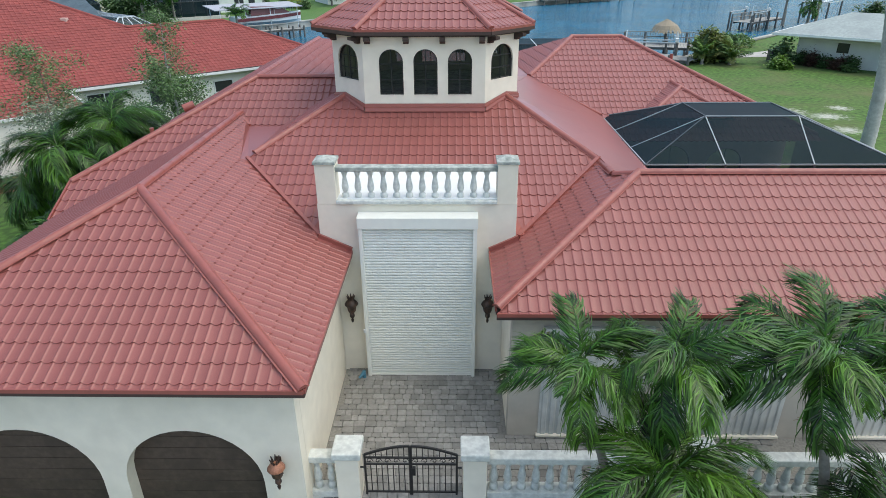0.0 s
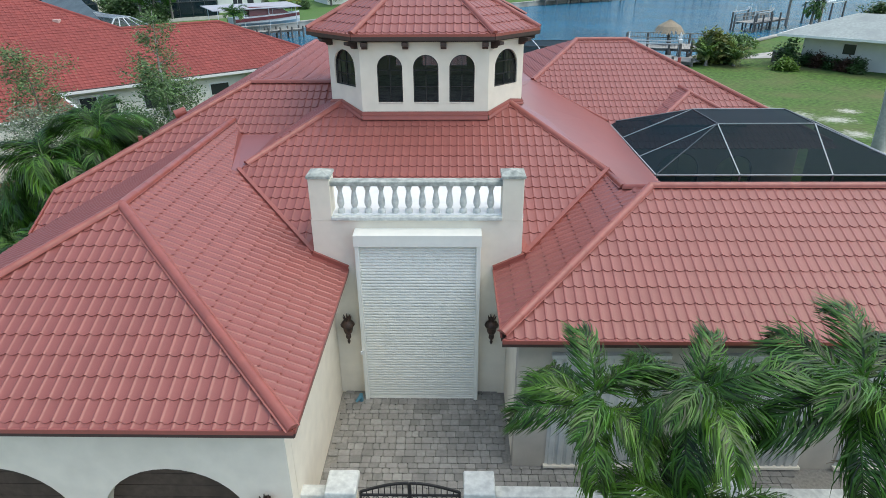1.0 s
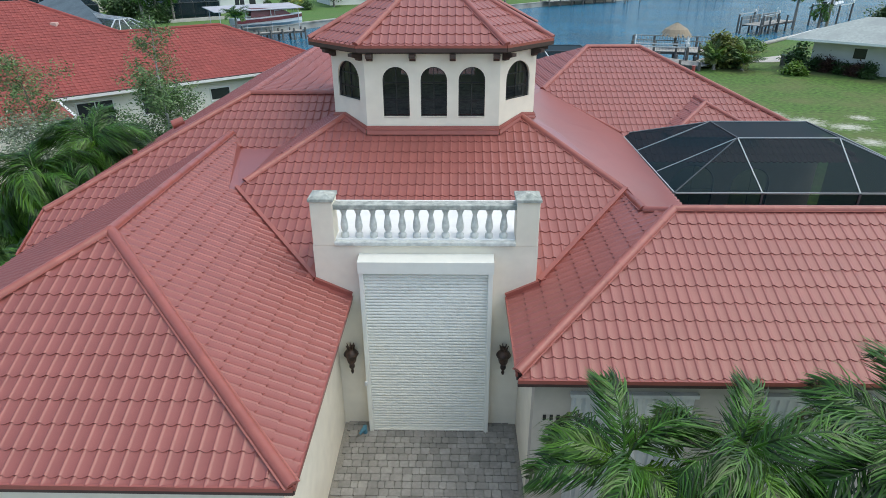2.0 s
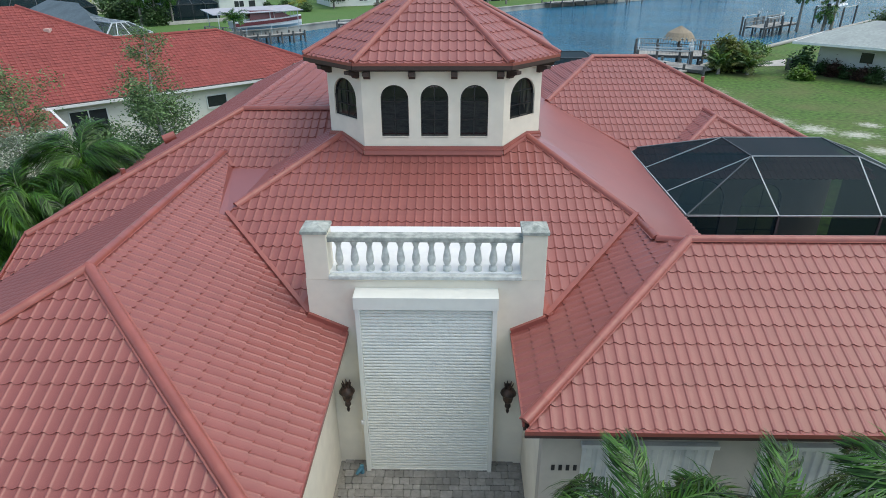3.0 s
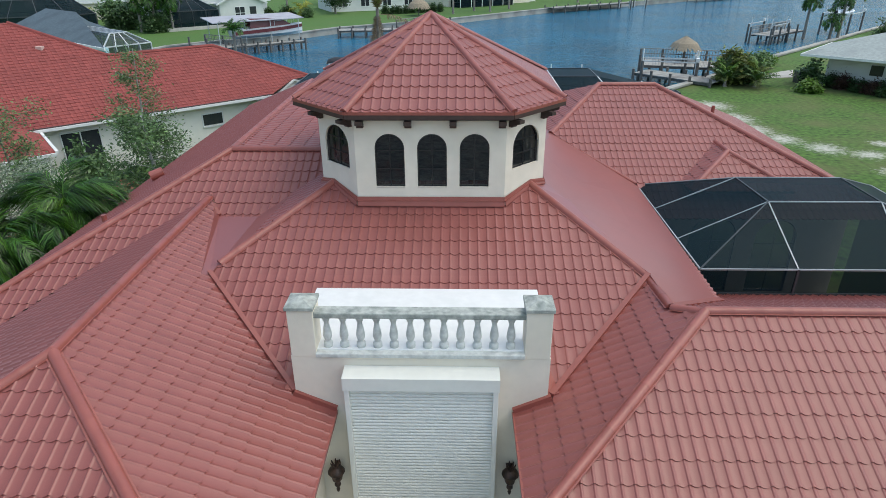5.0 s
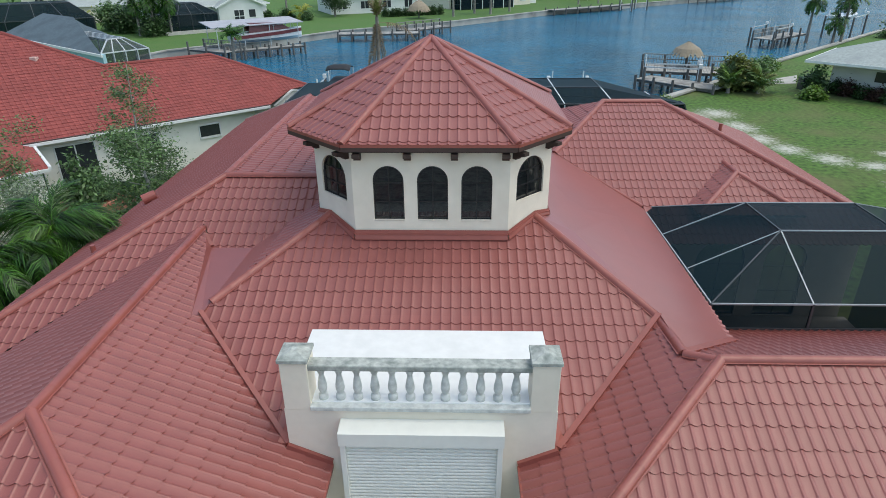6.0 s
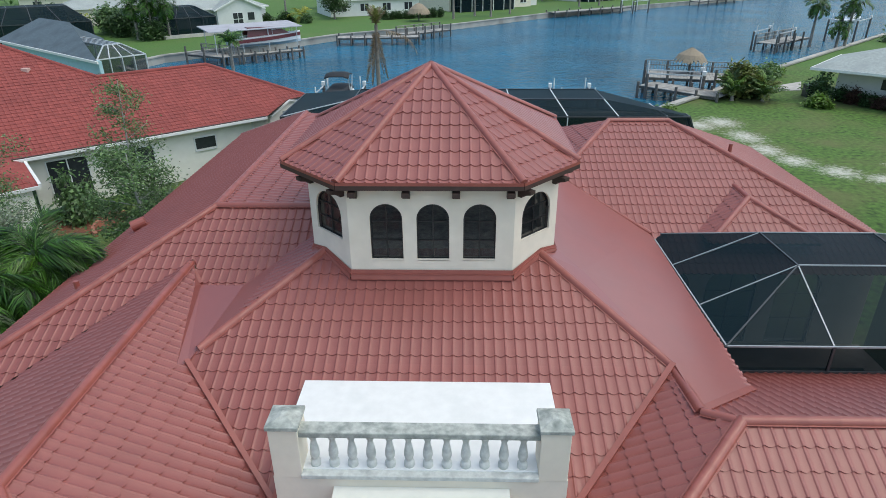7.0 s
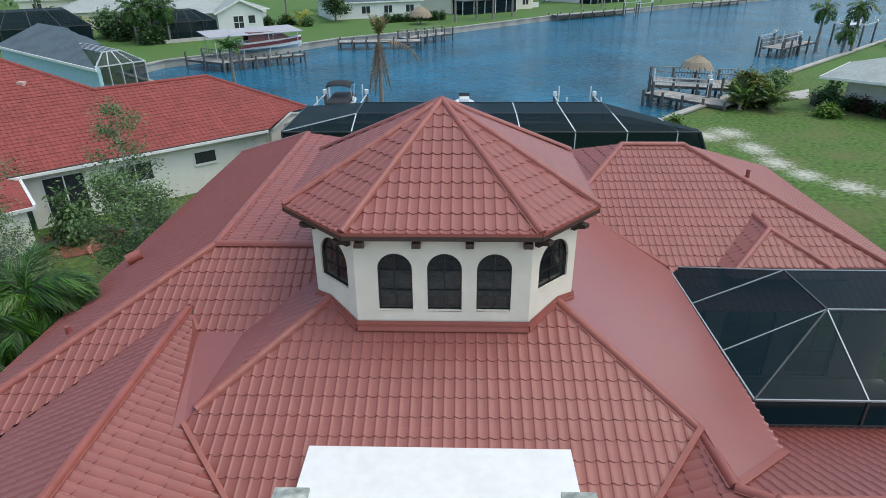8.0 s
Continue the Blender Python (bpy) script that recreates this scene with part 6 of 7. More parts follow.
# ---- docks and boats ----
def dock(label, a, b, width, z=0.45, posts=5, rail=False):
    ob = thing("dock", label, "dock", "docks")
    a, b = Vector((*a, z)), Vector((*b, z))
    d = (b - a).normalized()
    s = Vector((-d.y, d.x, 0))
    n = max(3, int((b - a).length / 0.28))
    for i in range(n):
        p, q = a.lerp(b, i / n), a.lerp(b, (i + 0.93) / n)
        part("plank", box_between(p, q, s, 0, width, -0.06, 0.0), DECK, ob)
    for k in (0.05, width - 0.15):
        part("joist", box_between(a, b, s, k, k + 0.1, -0.26, -0.07), PILE, ob)
    for i in range(posts):
        p = a.lerp(b, i / (posts - 1))
        for k in (-0.12, width + 0.12):
            c = p + s * k
            part("post", add_tube(bmesh.new(), (c.x, c.y, -1.6), (c.x, c.y, z + (0.9 if rail else 0.35)), 0.13, 0.12, 8), PILE, ob)
    if rail:
        for k in (width,):
            for h in (0.5, 0.95):
                part("rail", box_between(a, b, s, k, k + 0.06, h - 0.04, h + 0.04), DECK, ob)
            m = max(4, int((b - a).length / 0.25))
            for i in range(m):
                c = a.lerp(b, i / m) + s * (k + 0.03)
                part("picket", box((c.x - 0.02, c.y - 0.02, z), (c.x + 0.02, c.y + 0.02, z + 0.92)), DECK, ob)
    return ob


def boat(label, at, turn, length, hull_mat, top=False, cover=False):
    ob = thing("boat", label, "boat", "boats", at=at)
    ob.rotation_euler = (0, 0, radians(turn))
    bm = bmesh.new()
    secs = []
    for t in (0.0, 0.3, 0.6, 0.85, 1.0):
        w = 1.15 * (1 - max(0, t - 0.5) ** 2 * 3.6)
        x = length * (t - 0.5)
        keel = 0.12 + 0.5 * max(0, t - 0.6)
        secs.append([bm.verts.new(p) for p in ((x, 0, keel), (x, -w * 0.7, 0.3 + 0.4 * max(0, t - 0.6)), (x, -w, 0.95 + 0.15 * t), (x, -w * 0.85, 0.97 + 0.15 * t), (x, 0, 0.90 + 0.15 * t), (x, w * 0.85, 0.97 + 0.15 * t), (x, w, 0.95 + 0.15 * t), (x, w * 0.7, 0.3 + 0.4 * max(0, t - 0.6)))])
    for lo, hi in zip(secs, secs[1:]):
        for k in range(8):
            bm.faces.new((lo[k], lo[(k + 1) % 8], hi[(k + 1) % 8], hi[k]))
    bm.faces.new(secs[0])
    bm.faces.new(secs[-1][::-1])
    part("hull", bm, hull_mat, ob)
    part("outboard", box((-length / 2 - 0.45, -0.22, 0.3), (-length / 2 - 0.02, 0.22, 1.35), 0.06), CANVAS, ob)
    if cover:
        bm = bmesh.new()
        add_box(bm, (-length * 0.42, -0.9, 0.95), (length * 0.28, 0.9, 1.45), 0.3)
        part("cover", bm, CANVAS, ob, "black canvas cover")
    else:
        part("console", box((-0.4, -0.4, 0.9), (0.4, 0.4, 1.7), 0.06), HULL, ob)
        part("windscreen", box((0.42, -0.42, 1.4), (0.46, 0.42, 1.95)), GLASSY, ob)
    if top:
        bm = bmesh.new()
        bow = [(-1.0 + 0.19 * k * 1.0, 2.62 - 0.22 * (2 * k / 10 - 1) ** 2) for k in range(11)]
        for (xa, za), (xb, zb) in zip(bow, bow[1:]):
            for ya, yb, da, db in ((-0.95, -0.5, 0.16, 0.03), (-0.5, 0.5, 0.03, 0.03), (0.5, 0.95, 0.03, 0.16)):
                bm.faces.new([bm.verts.new(p) for p in ((xa, ya, za - da), (xb, ya, zb - da), (xb, yb, zb - db), (xa, yb, za - db))])
        bmesh.ops.remove_doubles(bm, verts=bm.verts, dist=0.001)
        bmesh.ops.solidify(bm, geom=bm.faces[:], thickness=0.04)
        part("canopy", bm, CANVAS if cover else HULL, ob, smooth=True)
        for x, foot_x in ((-0.95, -0.3), (0.85, 0.2)):
            for y in (-0.93, 0.93):
                part("canopy_pole", add_tube(bmesh.new(), (foot_x, y, 0.95), (x, y, 2.26), 0.03, 0.03, 6), ALU, ob)
    return ob


def boat_lift(label, at, turn, w, l, high):
    ob = thing("boat_lift", label, "boat lift", "boat lifts", at=at)
    ob.rotation_euler = (0, 0, radians(turn))
    for x in (-l / 2, l / 2):
        for y in (-w / 2, w / 2):
            part("post", add_tube(bmesh.new(), (x, y, -1.6), (x, y, high), 0.14, 0.13, 8), PILE, ob)
            part("guide_pole", add_tube(bmesh.new(), (x, y * 0.8, -0.5), (x, y * 0.8, high + 0.8), 0.05, 0.05, 8), WHITE, ob)
    for y in (-w / 2, w / 2):
        part("top_beam", add_bar(bmesh.new(), (-l / 2, y, high), (l / 2, y, high), 0.08, 0.10), ALU, ob)
        part("drive_box", box((l / 2 - 0.2, y - 0.14, high + 0.06), (l / 2 + 0.12, y + 0.14, high + 0.40), 0.03), WHITE, ob)
    return ob


# covered lift across the canal
lift = thing("boat_shelter", "boat shelter with a pale flat canopy on thin white posts", "boat shelter")
sa, sb = Vector((-29.0, 78.7, 0)), Vector((-19.9, 85.8, 0))
sd = (sb - sa).normalized()
sn = Vector((-sd.y, sd.x, 0))
bm = bmesh.new()
lo, hi = Vector((0, 0, 2.95)), Vector((0, 0, 3.30)) + sn * 4.4
add_poly(bm, [sa + lo, sb + lo, sb + hi, sa + hi], 0.08)
part("canopy", bm, material("grey_canopy_sheet", (0.40, 0.40, 0.43), 0.6, 0, 0.1, 1.0), lift, "grey sloping canopy")
for f in (0.06, 0.34, 0.62, 0.94):
    for k in (0.3, 4.0):
        p = sa.lerp(sb, f) + sn * k
        part("post", add_tube(bmesh.new(), (p.x, p.y, -1.6), (p.x, p.y, 2.95 + 0.08 * k - 0.09), 0.05, 0.05, 8), ALU, lift)


def cruiser(label, at, turn):
    """A cabin cruiser: flared hull with a dark band, raked cabin, screen and rail."""
    ob = thing("boat", label, "boat", "boats", at=at)
    ob.rotation_euler = (0, 0, radians(turn))
    secs = []
    bm, band = bmesh.new(), bmesh.new()
    for t in (0.0, 0.2, 0.45, 0.65, 0.82, 0.93, 1.0):
        w = 1.35 * (1 - max(0.0, t - 0.4) ** 2 * 2.6)
        x, keel, sheer = 9.2 * (t - 0.5), 0.1 + 0.9 * max(0.0, t - 0.7) ** 1.5, 1.15 + 0.35 * t
        secs.append([bm.verts.new(p) for p in ((x, 0, keel), (x, -w * 0.82, 0.45 + keel * 0.6), (x, -w, sheer), (x, 0, sheer + 0.06), (x, w, sheer), (x, w * 0.82, 0.45 + keel * 0.6))])
    for lo_s, hi_s in zip(secs, secs[1:]):
        for k in range(6):
            bm.faces.new((lo_s[k], lo_s[(k + 1) % 6], hi_s[(k + 1) % 6], hi_s[k]))
        for k, side_y in ((2, -0.02), (4, 0.02)):
            q = [lo_s[k].co, hi_s[k].co]
            pts = [v + Vector((0, side_y, -0.12)) for v in q] + [v + Vector((0, side_y * 0.5, -0.50)) for v in reversed(q)]
            band.faces.new([band.verts.new(v) for v in pts])
    bm.faces.new(secs[0])
    bm.faces.new(secs[-1][::-1])
    part("hull", bm, HULL, ob)
    part("side_band", band, MAROON, ob, "maroon side band")
    cab = bmesh.new()
    add_poly(cab, [(-2.6, -1.0, 1.3), (2.9, -0.7, 1.45), (1.4, -0.65, 2.25), (-2.4, -0.85, 2.35)], 0.06, (0, 1, 0))
    add_poly(cab, [(-2.6, 1.0, 1.3), (2.9, 0.7, 1.45), (1.4, 0.65, 2.25), (-2.4, 0.85, 2.35)], 0.06, (0, -1, 0))
    add_poly(cab, [(1.4, -0.65, 2.25), (-2.4, -0.85, 2.35), (-2.4, 0.85, 2.35), (1.4, 0.65, 2.25)], 0.07)
    part("cabin", cab, MAROON, ob, "dark maroon cabin sides")
    part("windscreen", add_poly(bmesh.new(), [(2.9, -0.7, 1.45), (2.9, 0.7, 1.45), (1.4, 0.65, 2.25), (1.4, -0.65, 2.25)], 0.03), GLASSY, ob)
    for y in (-0.9, 0.9):
        bars("bow_rail", [((0.5, y, 1.95), (4.2, y * 0.3, 2.1))], 0.04, 0.04, ALU, ob)
        bars("rail_post", [((x, y * (1 - 0.19 * max(0, x - 0.5)), 1.4), (x, y * (1 - 0.19 * max(0, x - 0.5)), 2.02)) for x in (0.6, 2.0, 3.4)], 0.04, 0.04, ALU, ob)
    return ob


cruiser("white and maroon cabin cruiser lifted under a canopy", (-24.2, 84.2, 0.75), math.degrees(math.atan2(sd.y, sd.x)))
dock("grey timber dock with dark piles across the canal", (-32.6, 80.2), (-27.2, 77.4), 2.2, 0.4, 3, True)
dock("grey timber dock with dark piles across the canal", (-27.0, 78.7), (-19.6, 84.0), 1.2, 0.35, 7)
dock("grey timber dock with dark piles across the canal", (-17.4, 95.0), (-6.0, 96.0), 2.6, 0.35, 7)
dock("grey timber dock with dark piles across the canal", (-8.0, 99.0), (-1.8, 105.2), 2.2, 0.35, 6, True)
dock("grey timber dock across the wide canal", (18.0, 133.0), (36, 146), 2.2, 0.35, 8)
dock("grey timber dock across the wide canal", (55, 160), (70, 172), 2.2, 0.35, 6)
boat_lift("empty boat lift across the canal", (36, 143.5, 0), 38, 3.2, 5, 1.8)
# own dock
boat_lift("boat lift with white guide poles behind the villa", (-9.8, 54.4, 0), 90, 3.4, 4.5, 1.2)
boat("white boat with a black cover and canopy on its lift", (-9.8, 54.6, 0.1), 90, 6.0, HULL, True, True)
boat("white boat beside the seawall", (-0.2, 54.6, -0.3), 90, 5.5, HULL)
boat_lift("boat lift with white guide poles behind the villa", (8.8, 55.2, 0), 90, 3.2, 4.0, 0.9)
# dock on the open lot
dock("low grey timber walkway with dark piles", (15.6, 61.2), (20.6, 56.0), 2.5, 0.35, 5)
dock("broad grey timber dock with railing and dark piles", (16.5, 63.0), (24.2, 60.8), 3.9, 0.75, 5, True)
boat_lift("boat lift with white guide poles at the dock", (18.6, 61.0, 0), -16, 2.0, 4.6, 1.45)


def tiki(label, at, r=1.7, eave=1.7, top=2.9, posts=True):
    ob = thing("thatched_hut", label, "hut", "thatched huts", at=at)
    rr = random.Random(3)
    bm = bmesh.new()
    for k in range(420):
        a = rr.uniform(0, 6.283)
        t = rr.uniform(0.0, 1.0)
        r0, z0 = r * 0.95 * t, top - (top - eave) * t ** 1.3 + rr.uniform(-0.02, 0.06)
        r1, z1 = r0 + 0.35, z0 - 0.35 * (0.6 + t * 0.5)
        w = 0.10
        c, s = math.cos(a), math.sin(a)
        bm.faces.new([bm.verts.new(p) for p in ((r0 * c - w * s, r0 * s + w * c, z0), (r0 * c + w * s, r0 * s - w * c, z0), (r1 * c + w * 0.5 * s, r1 * s - w * 0.5 * c, z1), (r1 * c - w * 0.5 * s, r1 * s + w * 0.5 * c, z1))])
    add_lathe(bm, [(r * 0.98, eave), (r * 0.8, eave + (top - eave) * 0.4), (r * 0.3, top - 0.15), (0.05, top)], (0, 0, 0), 16)
    part("thatch", bm, THATCH, ob)
    part("post", add_tube(bmesh.new(), (0, 0, 0), (0, 0, top - 0.3), 0.1, 0.1, 8), PILE, ob)
    return ob


tiki("round thatched shelter on the dock", (21.1, 64.9, 0.75), 1.35, 1.35, 2.25)
tiki("round thatched shelter beside a hedge across the canal", (-7.6, 121.5, 0), 2.0, 1.5, 3.0)

# ---- grey-roofed house on the far side of the lot ----
gh = thing("grey_roof_house", "pale house with a light grey shingle roof", "house", at=(35.5, 54.8, 0))
gh.rotation_euler = (0, 0, radians(-42))
part("wall", box((-5.3, -2.0, 0), (7, 4, 2.68)), WHITE_WALL, gh)
bm = bmesh.new()
c = [(-6.8, -4.6, 2.7), (7.6, -4.6, 2.7), (7.6, 4.6, 2.7), (-6.8, 4.6, 2.7)]
for q in ((c[0], c[1], (3, 0, 4.3), (-2.2, 0, 4.3)), (c[1], c[2], (3, 0, 4.3)), (c[2], c[3], (-2.2, 0, 4.3), (3, 0, 4.3)), (c[3], c[0], (-2.2, 0, 4.3)), c[::-1]):
    add_poly(bm, q)
part("roof", bm, PALE_SHINGLE, gh)
part("fascia", box((-6.82, -4.63, 2.55), (7.62, -4.58, 2.74)), WHITE, gh)
part("fascia", box((-6.83, -4.6, 2.55), (-6.78, 4.6, 2.74)), WHITE, gh)
for y in (-1.2, 1.5):
    win = part("window", box((-5.33, y + 0.7, 1.0), (-5.28, y + 1.9, 2.1)), GLASSY, gh)
    part("window_frame", box((-5.36, y + 0.64, 2.1), (-5.3, y + 1.96, 2.16)), WHITE, win)
win = part("window", box((-2.2, -2.03, 1.2), (-1.3, -1.98, 2.0)), GLASSY, gh)
part("window_frame", box((-2.26, -2.06, 2.0), (-1.24, -2.0, 2.06)), WHITE, win)
unit = thing("air_conditioner", "dark grey outdoor air conditioning unit", "air conditioner", at=(29.0, 58.1, 0))
part("case", box((-0.45, -0.45, 0), (0.45, 0.45, 1.0), 0.04), DARK_ALU, unit)
part("grille", box((-0.40, -0.475, 0.1), (0.40, -0.452, 0.9)), CANVAS, unit)
path_bm = bmesh.new()
add_poly(path_bm, [(24.5, 60.0, 0.03), (29.5, 60.5, 0.03), (31.5, 64.5, 0.03), (29.0, 63.0, 0.03), (24.5, 61.3, 0.03)])
tagged(part("path", path_bm, CONCRETE), "pale concrete path leading to the dock", "path", kind="structure")

bush("large mixed green and bronze shrub by the dock", (22.6, 57.4, 0), (1.6, 1.3, 2.7), 51, LEAF_BRONZE, 4200, 0.42, hang=-0.3)
bush("large mixed green and bronze shrub by the dock", (24.6, 58.0, 0), (1.5, 1.3, 2.9), 55, LEAF, 3600, 0.42, hang=-0.3)
palm("feathery low palm among shrubs by the dock", (24.4, 56.4, 0), 0.5, SHRUB_FRONDS, 24, 0.9, 0.12, seed=52, shaft=False, tilt=(88, 20))
palm("feathery low palm among shrubs by the dock", (22.0, 56.6, 0), 0.6, SHRUB_FRONDS, 24, 0.95, 0.12, seed=56, shaft=False, tilt=(88, 25))
bush("bright green shrub beside the pale house", (27.8, 54.1, 0), (1.1, 0.9, 1.0), 53, PALM_LIGHT, 2500, 0.28)
bush("loose green shrub beside the pale house", (29.3, 57.3, 0), (1.2, 1.2, 2.4), 54, LEAF, 1500, 0.3)
for i, (x, y) in enumerate(((30.6, 56.0), (31.1, 55.2), (31.6, 54.3), (32.1, 53.4), (32.7, 52.5))):
    bush("dark clipped hedge shrub with bronze leaves", (x, y, 0), (0.85, 0.7, 1.25), 60 + i, LEAF_RED if i % 2 else LEAF_DARK, 2200, 0.2, group="hedge shrubs")
for i in range(4):
    bush("green reedy growth on the canal bank", (27.0 + i * 1.2, 63.6 + i * 1.6, 0), (1.1, 1.0, 1.2), 70 + i, PALM_LIGHT if i % 2 else LEAF, 1400, 0.3, group="bank growth")
bush("green growth on the near bank", (15.0, 51.0, 0), (1.2, 0.9, 0.9), 75, PALM_LIGHT, 1500, 0.25)
palm("tall green palm on the far bank", (43.8, 87.6, 0), 4.6, FAR_FRONDS, 16, 1.0, 0.15, seed=42)
palm("tall green palm on the far bank", (47.5, 86.5, 0), 4.8, FAR_FRONDS, 16, 1.0, 0.15, seed=43)
palm("low green palm on the far bank", (46.2, 86.0, 0), 2.2, FAR_FRONDS, 14, 0.9, 0.15, seed=44)
dock("timber dock with dark piles beyond the pale house", (39.0, 86.5), (46.5, 93.0), 2.4, 0.5, 5, True)
boat_lift("boat lift with a covered white boat", (55.0, 99.5, 0), 45, 3.6, 6, 2.2)
boat("white boat with dark hull side under a curved canopy", (55.0, 99.5, 1.3), 45, 7.0, HULL, True)
boat_lift("boat lift with white guide poles beyond the pale house", (40.5, 90.5, 0), 45, 3.2, 5, 1.6)
bush("dark green shrubs beyond the pale house", (58, 92, 0), (3, 2, 2.6), 77, LEAF_DARK, 3000, 0.4)

# canal-side palms
palm("green palm on the near bank", (-22.2, 66.0, 0), 3.4, FAR_FRONDS, 14, 0.85, 0.14, seed=45, shaft=False, tilt=(88, 35))
HANGING = [frond_mesh(4.6, 14, 0.34, 60, c, sd_, 0.05, DRY, True) for c, sd_ in ((0.03, 8), (-0.03, 9), (0.0, 10))]
TUFT = [frond_mesh(1.5, 40, 0.35, 26, 0.1, 18, 0.06, LEAF_BRONZE), frond_mesh(1.3, 30, 0.3, 24, -0.1, 19, 0.06, DRY)]
dead = palm("dying palm with a skirt of hanging brown fronds behind the villa", (-5.7, 47.3, 0), 6.9, HANGING, 6, 0.80, 0.13, seed=46, shaft=False, tilt=(-84, -90))
for k in range(9):
    tip = new("frond", TUFT[k % 2])
    tip.parent = dead
    tip.matrix_local = Matrix.Translation((0, 0, 6.8)) @ pose(0, 0, 0, 0, 0, k * 137.5) @ pose(0, 0, 0, 62 + (k * 7) % 24, 0, 0)
arc = new("frond", frond_mesh(3.3, 95, 0.4, 46, 0.05, 20, 0.05, DRY, True))
arc.parent = dead
arc.matrix_local = Matrix.Translation((0.1, 0, 6.5)) @ pose(0, 0, 0, 0, 0, -95) @ pose(0, 0, 0, 5, 0, 0)
palm("thin green palm top behind the villa", (7.2, 53.0, 0), 0.5, FAR_FRONDS, 10, 0.6, 0.1, seed=47, shaft=False)

# trees across the canal
for i, (x, y, h, sp) in enumerate(((-44.5, 97.5, 5.2, 2.6), (-46.5, 97.0, 4.6, 2.4), (-42.5, 98.5, 4.8, 2.4))):
    palm("clump of tall green palms across the canal", (x, y, 0), h, FAR_FRONDS, 20, 1.25, 0.16, seed=80 + i, shaft=False, tilt=(80, -60), group="far palms")
bush("dense dark shrub round the palm clump", (-44.6, 97.2, 0), (3.0, 2.4, 2.8), 90, LEAF_DARK, 5000, 0.4)
palm("bright yellow-green palm across the canal", (-28.5, 121, 0), 1.2, [frond_mesh(2.0, 90, 0.6, 20, 0.1, 15, 0.1, LEAF_YELLOW)], 14, 1.3, 0.16, seed=91, shaft=False, group="far palms")
tree("broad green tree across the canal", (-23.5, 126, 0), 5.0, 2.6, 92, LEAF_DARK, 0.4, 80, 40, 0.8, 0.25, 0.2, name="tree")
for i in range(9):
    bush("clipped green hedge across the canal", (-14.0 + i * 1.25, 124.5 + i * 0.55, 0), (0.9, 0.9, 1.7), 100 + i, LEAF_DARK, 1100, 0.3, group="far hedge")
for i, (x, y, h) in enumerate(((-1.5, 125, 7), (2.5, 131, 7), (5.5, 129, 6.5), (9.5, 135, 7), (-33, 128, 6), (26, 152, 7), (31, 155, 7), (48, 168, 7), (-62, 128, 6.5), (-52, 122, 5.5), (-75, 120, 6))):
    palm("slender palm with a pale trunk across the canal", (x, y, 0), h, FAR_FRONDS, 14, 1.15, 0.17, seed=120 + i, shaft=False, group="far palms")
for i, (x, y, h, sp) in enumerate(((-50, 101, 3.2, 2.4), (-54, 104, 3.5, 2.6), (-60, 100, 4, 2.6), (-48, 128, 7, 4), (-66, 135, 7, 4), (-5, 160, 8, 5), (20, 170, 8, 5), (45, 190, 8, 5), (-30, 150, 8, 5), (-80, 110, 7, 5), (80, 215, 9, 6), (110, 235, 9, 6))):
    tree("leafy green tree across the canal", (x, y, 0), h, sp, 140 + i, LEAF if i % 2 else LEAF_DARK, 0.45, 80, 40, 0.9, 0.2, 0.2)
for i, (x, y, sx, sz, lm) in enumerate(((-50.5, 100.5, 1.6, 1.9, LEAF_DARK), (-52.0, 103.5, 1.8, 2.2, LEAF), (-48.5, 103.0, 1.4, 1.5, LEAF_DARK), (-55.0, 107.0, 2.0, 2.0, LEAF), (-47.0, 100.5, 1.2, 1.3, LEAF), (-61.5, 108.0, 2.2, 3.0, LEAF_YELLOW), (-65.5, 110.0, 2.6, 3.2, LEAF_GREY), (-70.0, 112.0, 2.6, 3.4, LEAF), (-58.0, 117.5, 2.0, 2.6, LEAF), (-31.5, 121.5, 1.4, 2.2, LEAF_DARK), (-27.0, 119.0, 1.2, 1.6, LEAF), (-34.0, 119.0, 1.2, 1.5, LEAF_DARK))):
    bush("dense green garden shrub across the canal", (x, y, 0), (sx, sx, sz), 300 + i, lm, 2600, 0.34, group="far shrubs")
bm = bmesh.new()
far_r = random.Random(9)
woods = []
for i in range(150):
    x = -260 + i * 5
    woods.append((x, 0.72 * x + 245 + far_r.uniform(-8, 8), far_r.uniform(2.5, 6)))
wood = finish("far_trees", leaves(woods, 5.0, 90, 1.2, 11), LEAF_DARK)
tagged(wood, "distant line of green trees beyond the houses", "trees", kind="stuff")

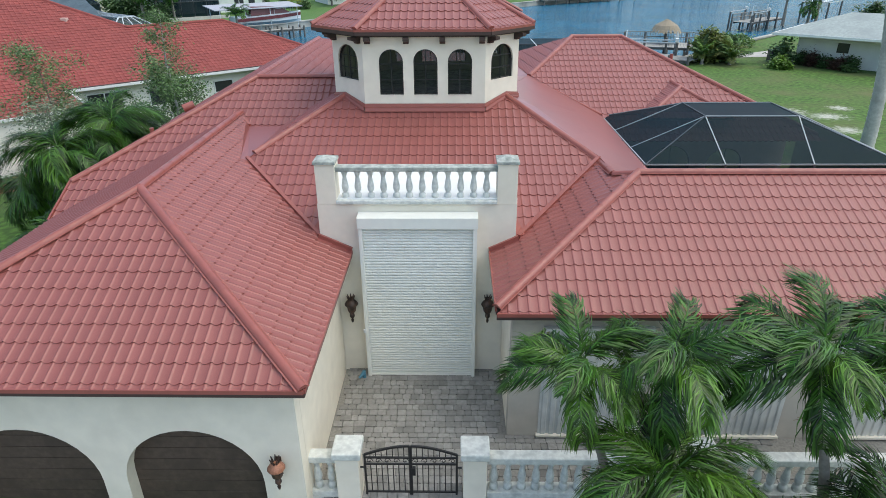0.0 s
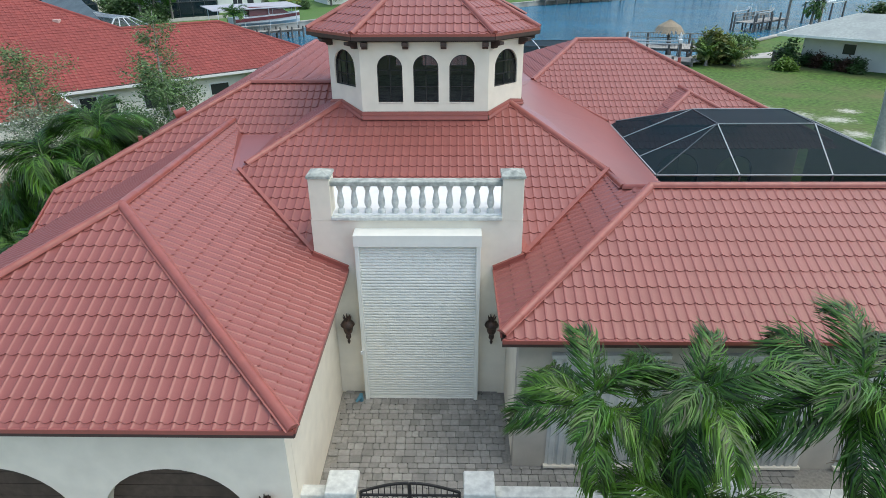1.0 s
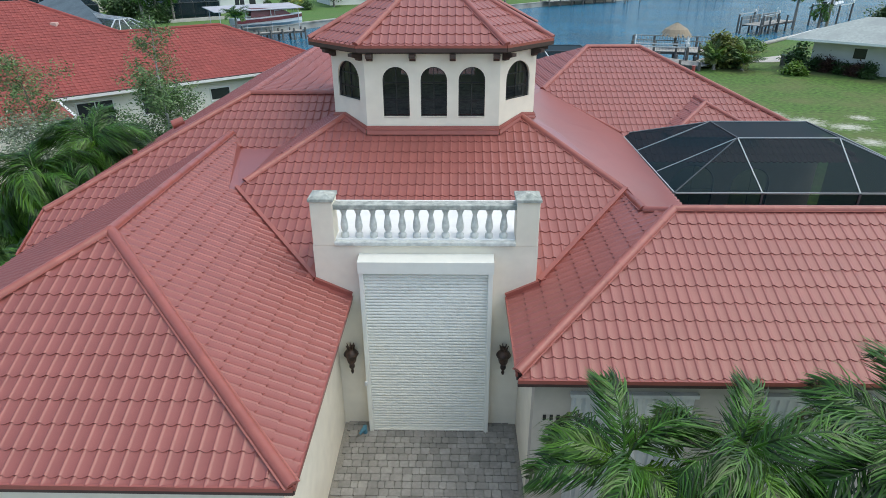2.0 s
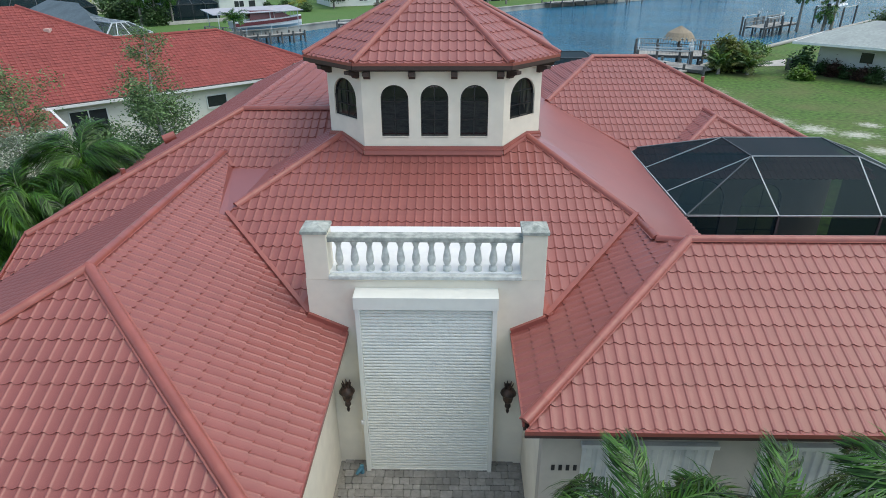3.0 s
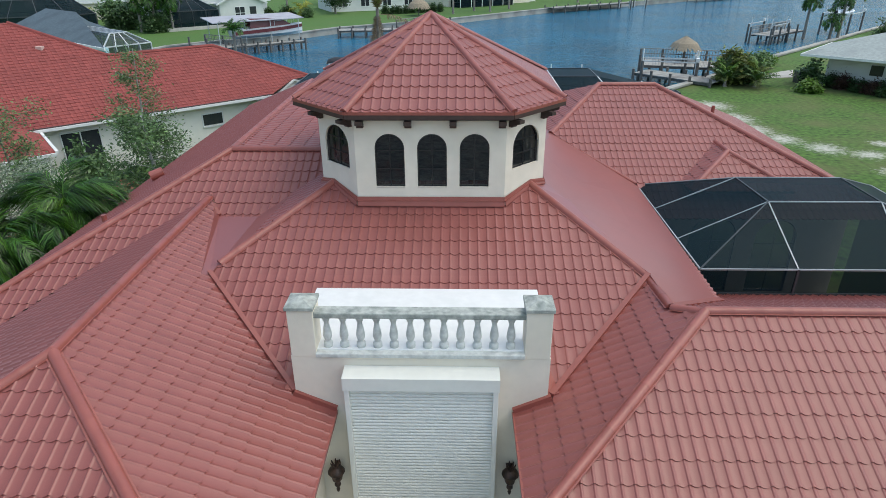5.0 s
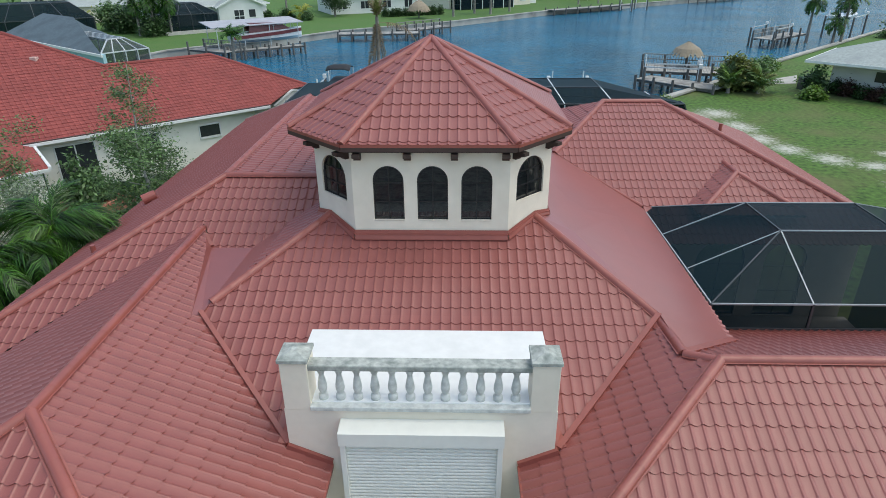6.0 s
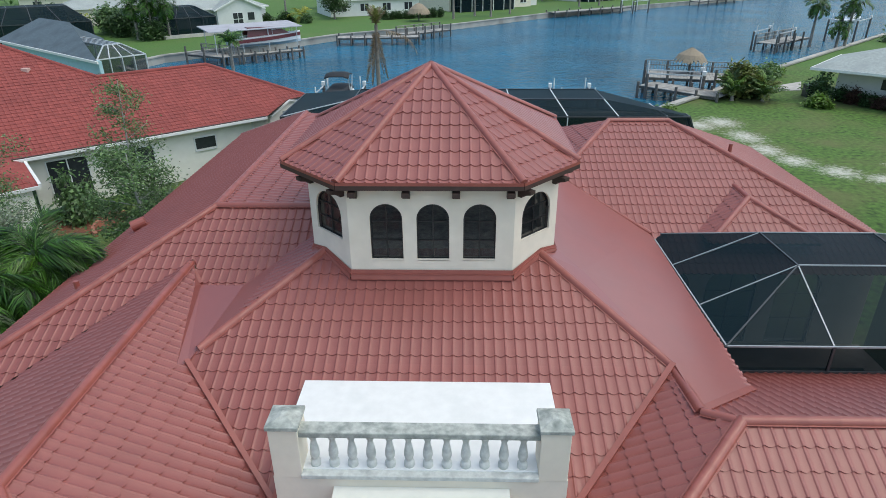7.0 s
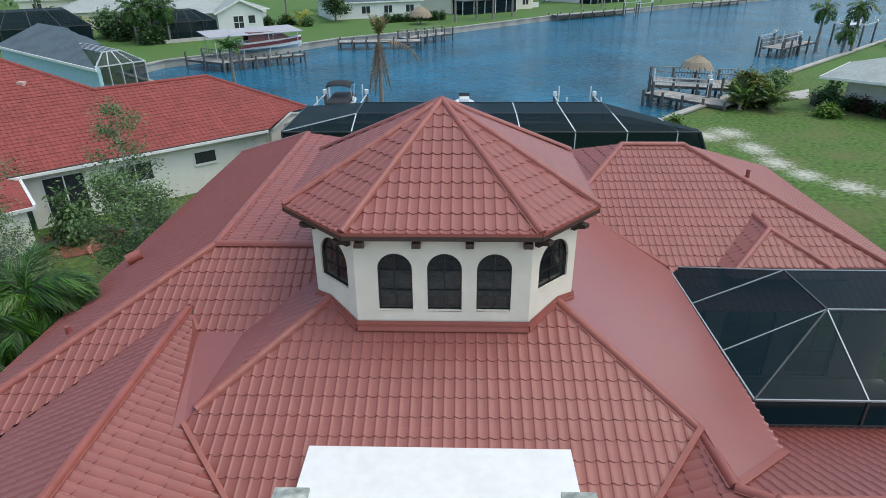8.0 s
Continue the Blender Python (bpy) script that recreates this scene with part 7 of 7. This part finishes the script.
# ---- pavers, last ----
def paver_mesh(w, d):
    bm = bmesh.new()
    g, k = 0.003, 0.016
    ring = [(g + k, g), (w - g - k, g), (w - g, g + k), (w - g, d - g - k), (w - g - k, d - g), (g + k, d - g), (g, d - g - k), (g, g + k)]
    low = [bm.verts.new((x, y, 0)) for x, y in ring]
    mid = [bm.verts.new((x, y, 0.028)) for x, y in ring]
    top = [bm.verts.new((x + (0.006 if x < w / 2 else -0.006), y + (0.006 if y < d / 2 else -0.006), 0.034)) for x, y in ring]
    for a, b in ((low, mid), (mid, top)):
        for n in range(8):
            bm.faces.new((a[n], a[(n + 1) % 8], b[(n + 1) % 8], b[n]))
    bm.faces.new(top)
    bmesh.ops.recalc_face_normals(bm, faces=bm.faces)
    me = bpy.data.meshes.new("paver")
    bm.to_mesh(me)
    bm.free()
    me.materials.append(PAVER)
    return me


PW = [0.14, 0.19, 0.24]
PH = [0.135, 0.18]
PAVERS = {(w, h): paver_mesh(PW[w], PH[h]) for w in range(3) for h in range(2)}
pr = random.Random(4)
places = []
y = 7.2
while y < 11.8:
    x = -2.6 - pr.uniform(0, 0.2)
    limit = 1.1 if y > 9.5 else 6.5
    h = pr.choice((0, 1, 1))
    while x < limit:
        k = pr.choice((0, 1, 1, 2))
        if x > -2.6 and x + PW[k] < limit:
            places.append((x, y, (k, h), pr.uniform(-0.004, 0.004)))
        x += PW[k]
    y += PH[h]
places.sort(key=lambda p: (p[0] + 0.8) ** 2 * 0.6 + (p[1] - 10.2) ** 2)
for x, y, k, dz in places[:300]:
    ob = new("paver", PAVERS[k])
    ob.parent = paving
    ob.location = (x, y, 0.006 + dz)
verts, faces = [], []
for x, y, k, dz in places[300:]:
    me = PAVERS[k]
    n = len(verts)
    verts += [(v.co.x + x, v.co.y + y, v.co.z + 0.006 + dz) for v in me.vertices]
    faces += [tuple(n + i for i in f.vertices) for f in me.polygons]
me = bpy.data.meshes.new("paver_field")
me.from_pydata(verts, [], faces)
tagged(finish("paver_field", me, PAVER, paving), kind="stuff")
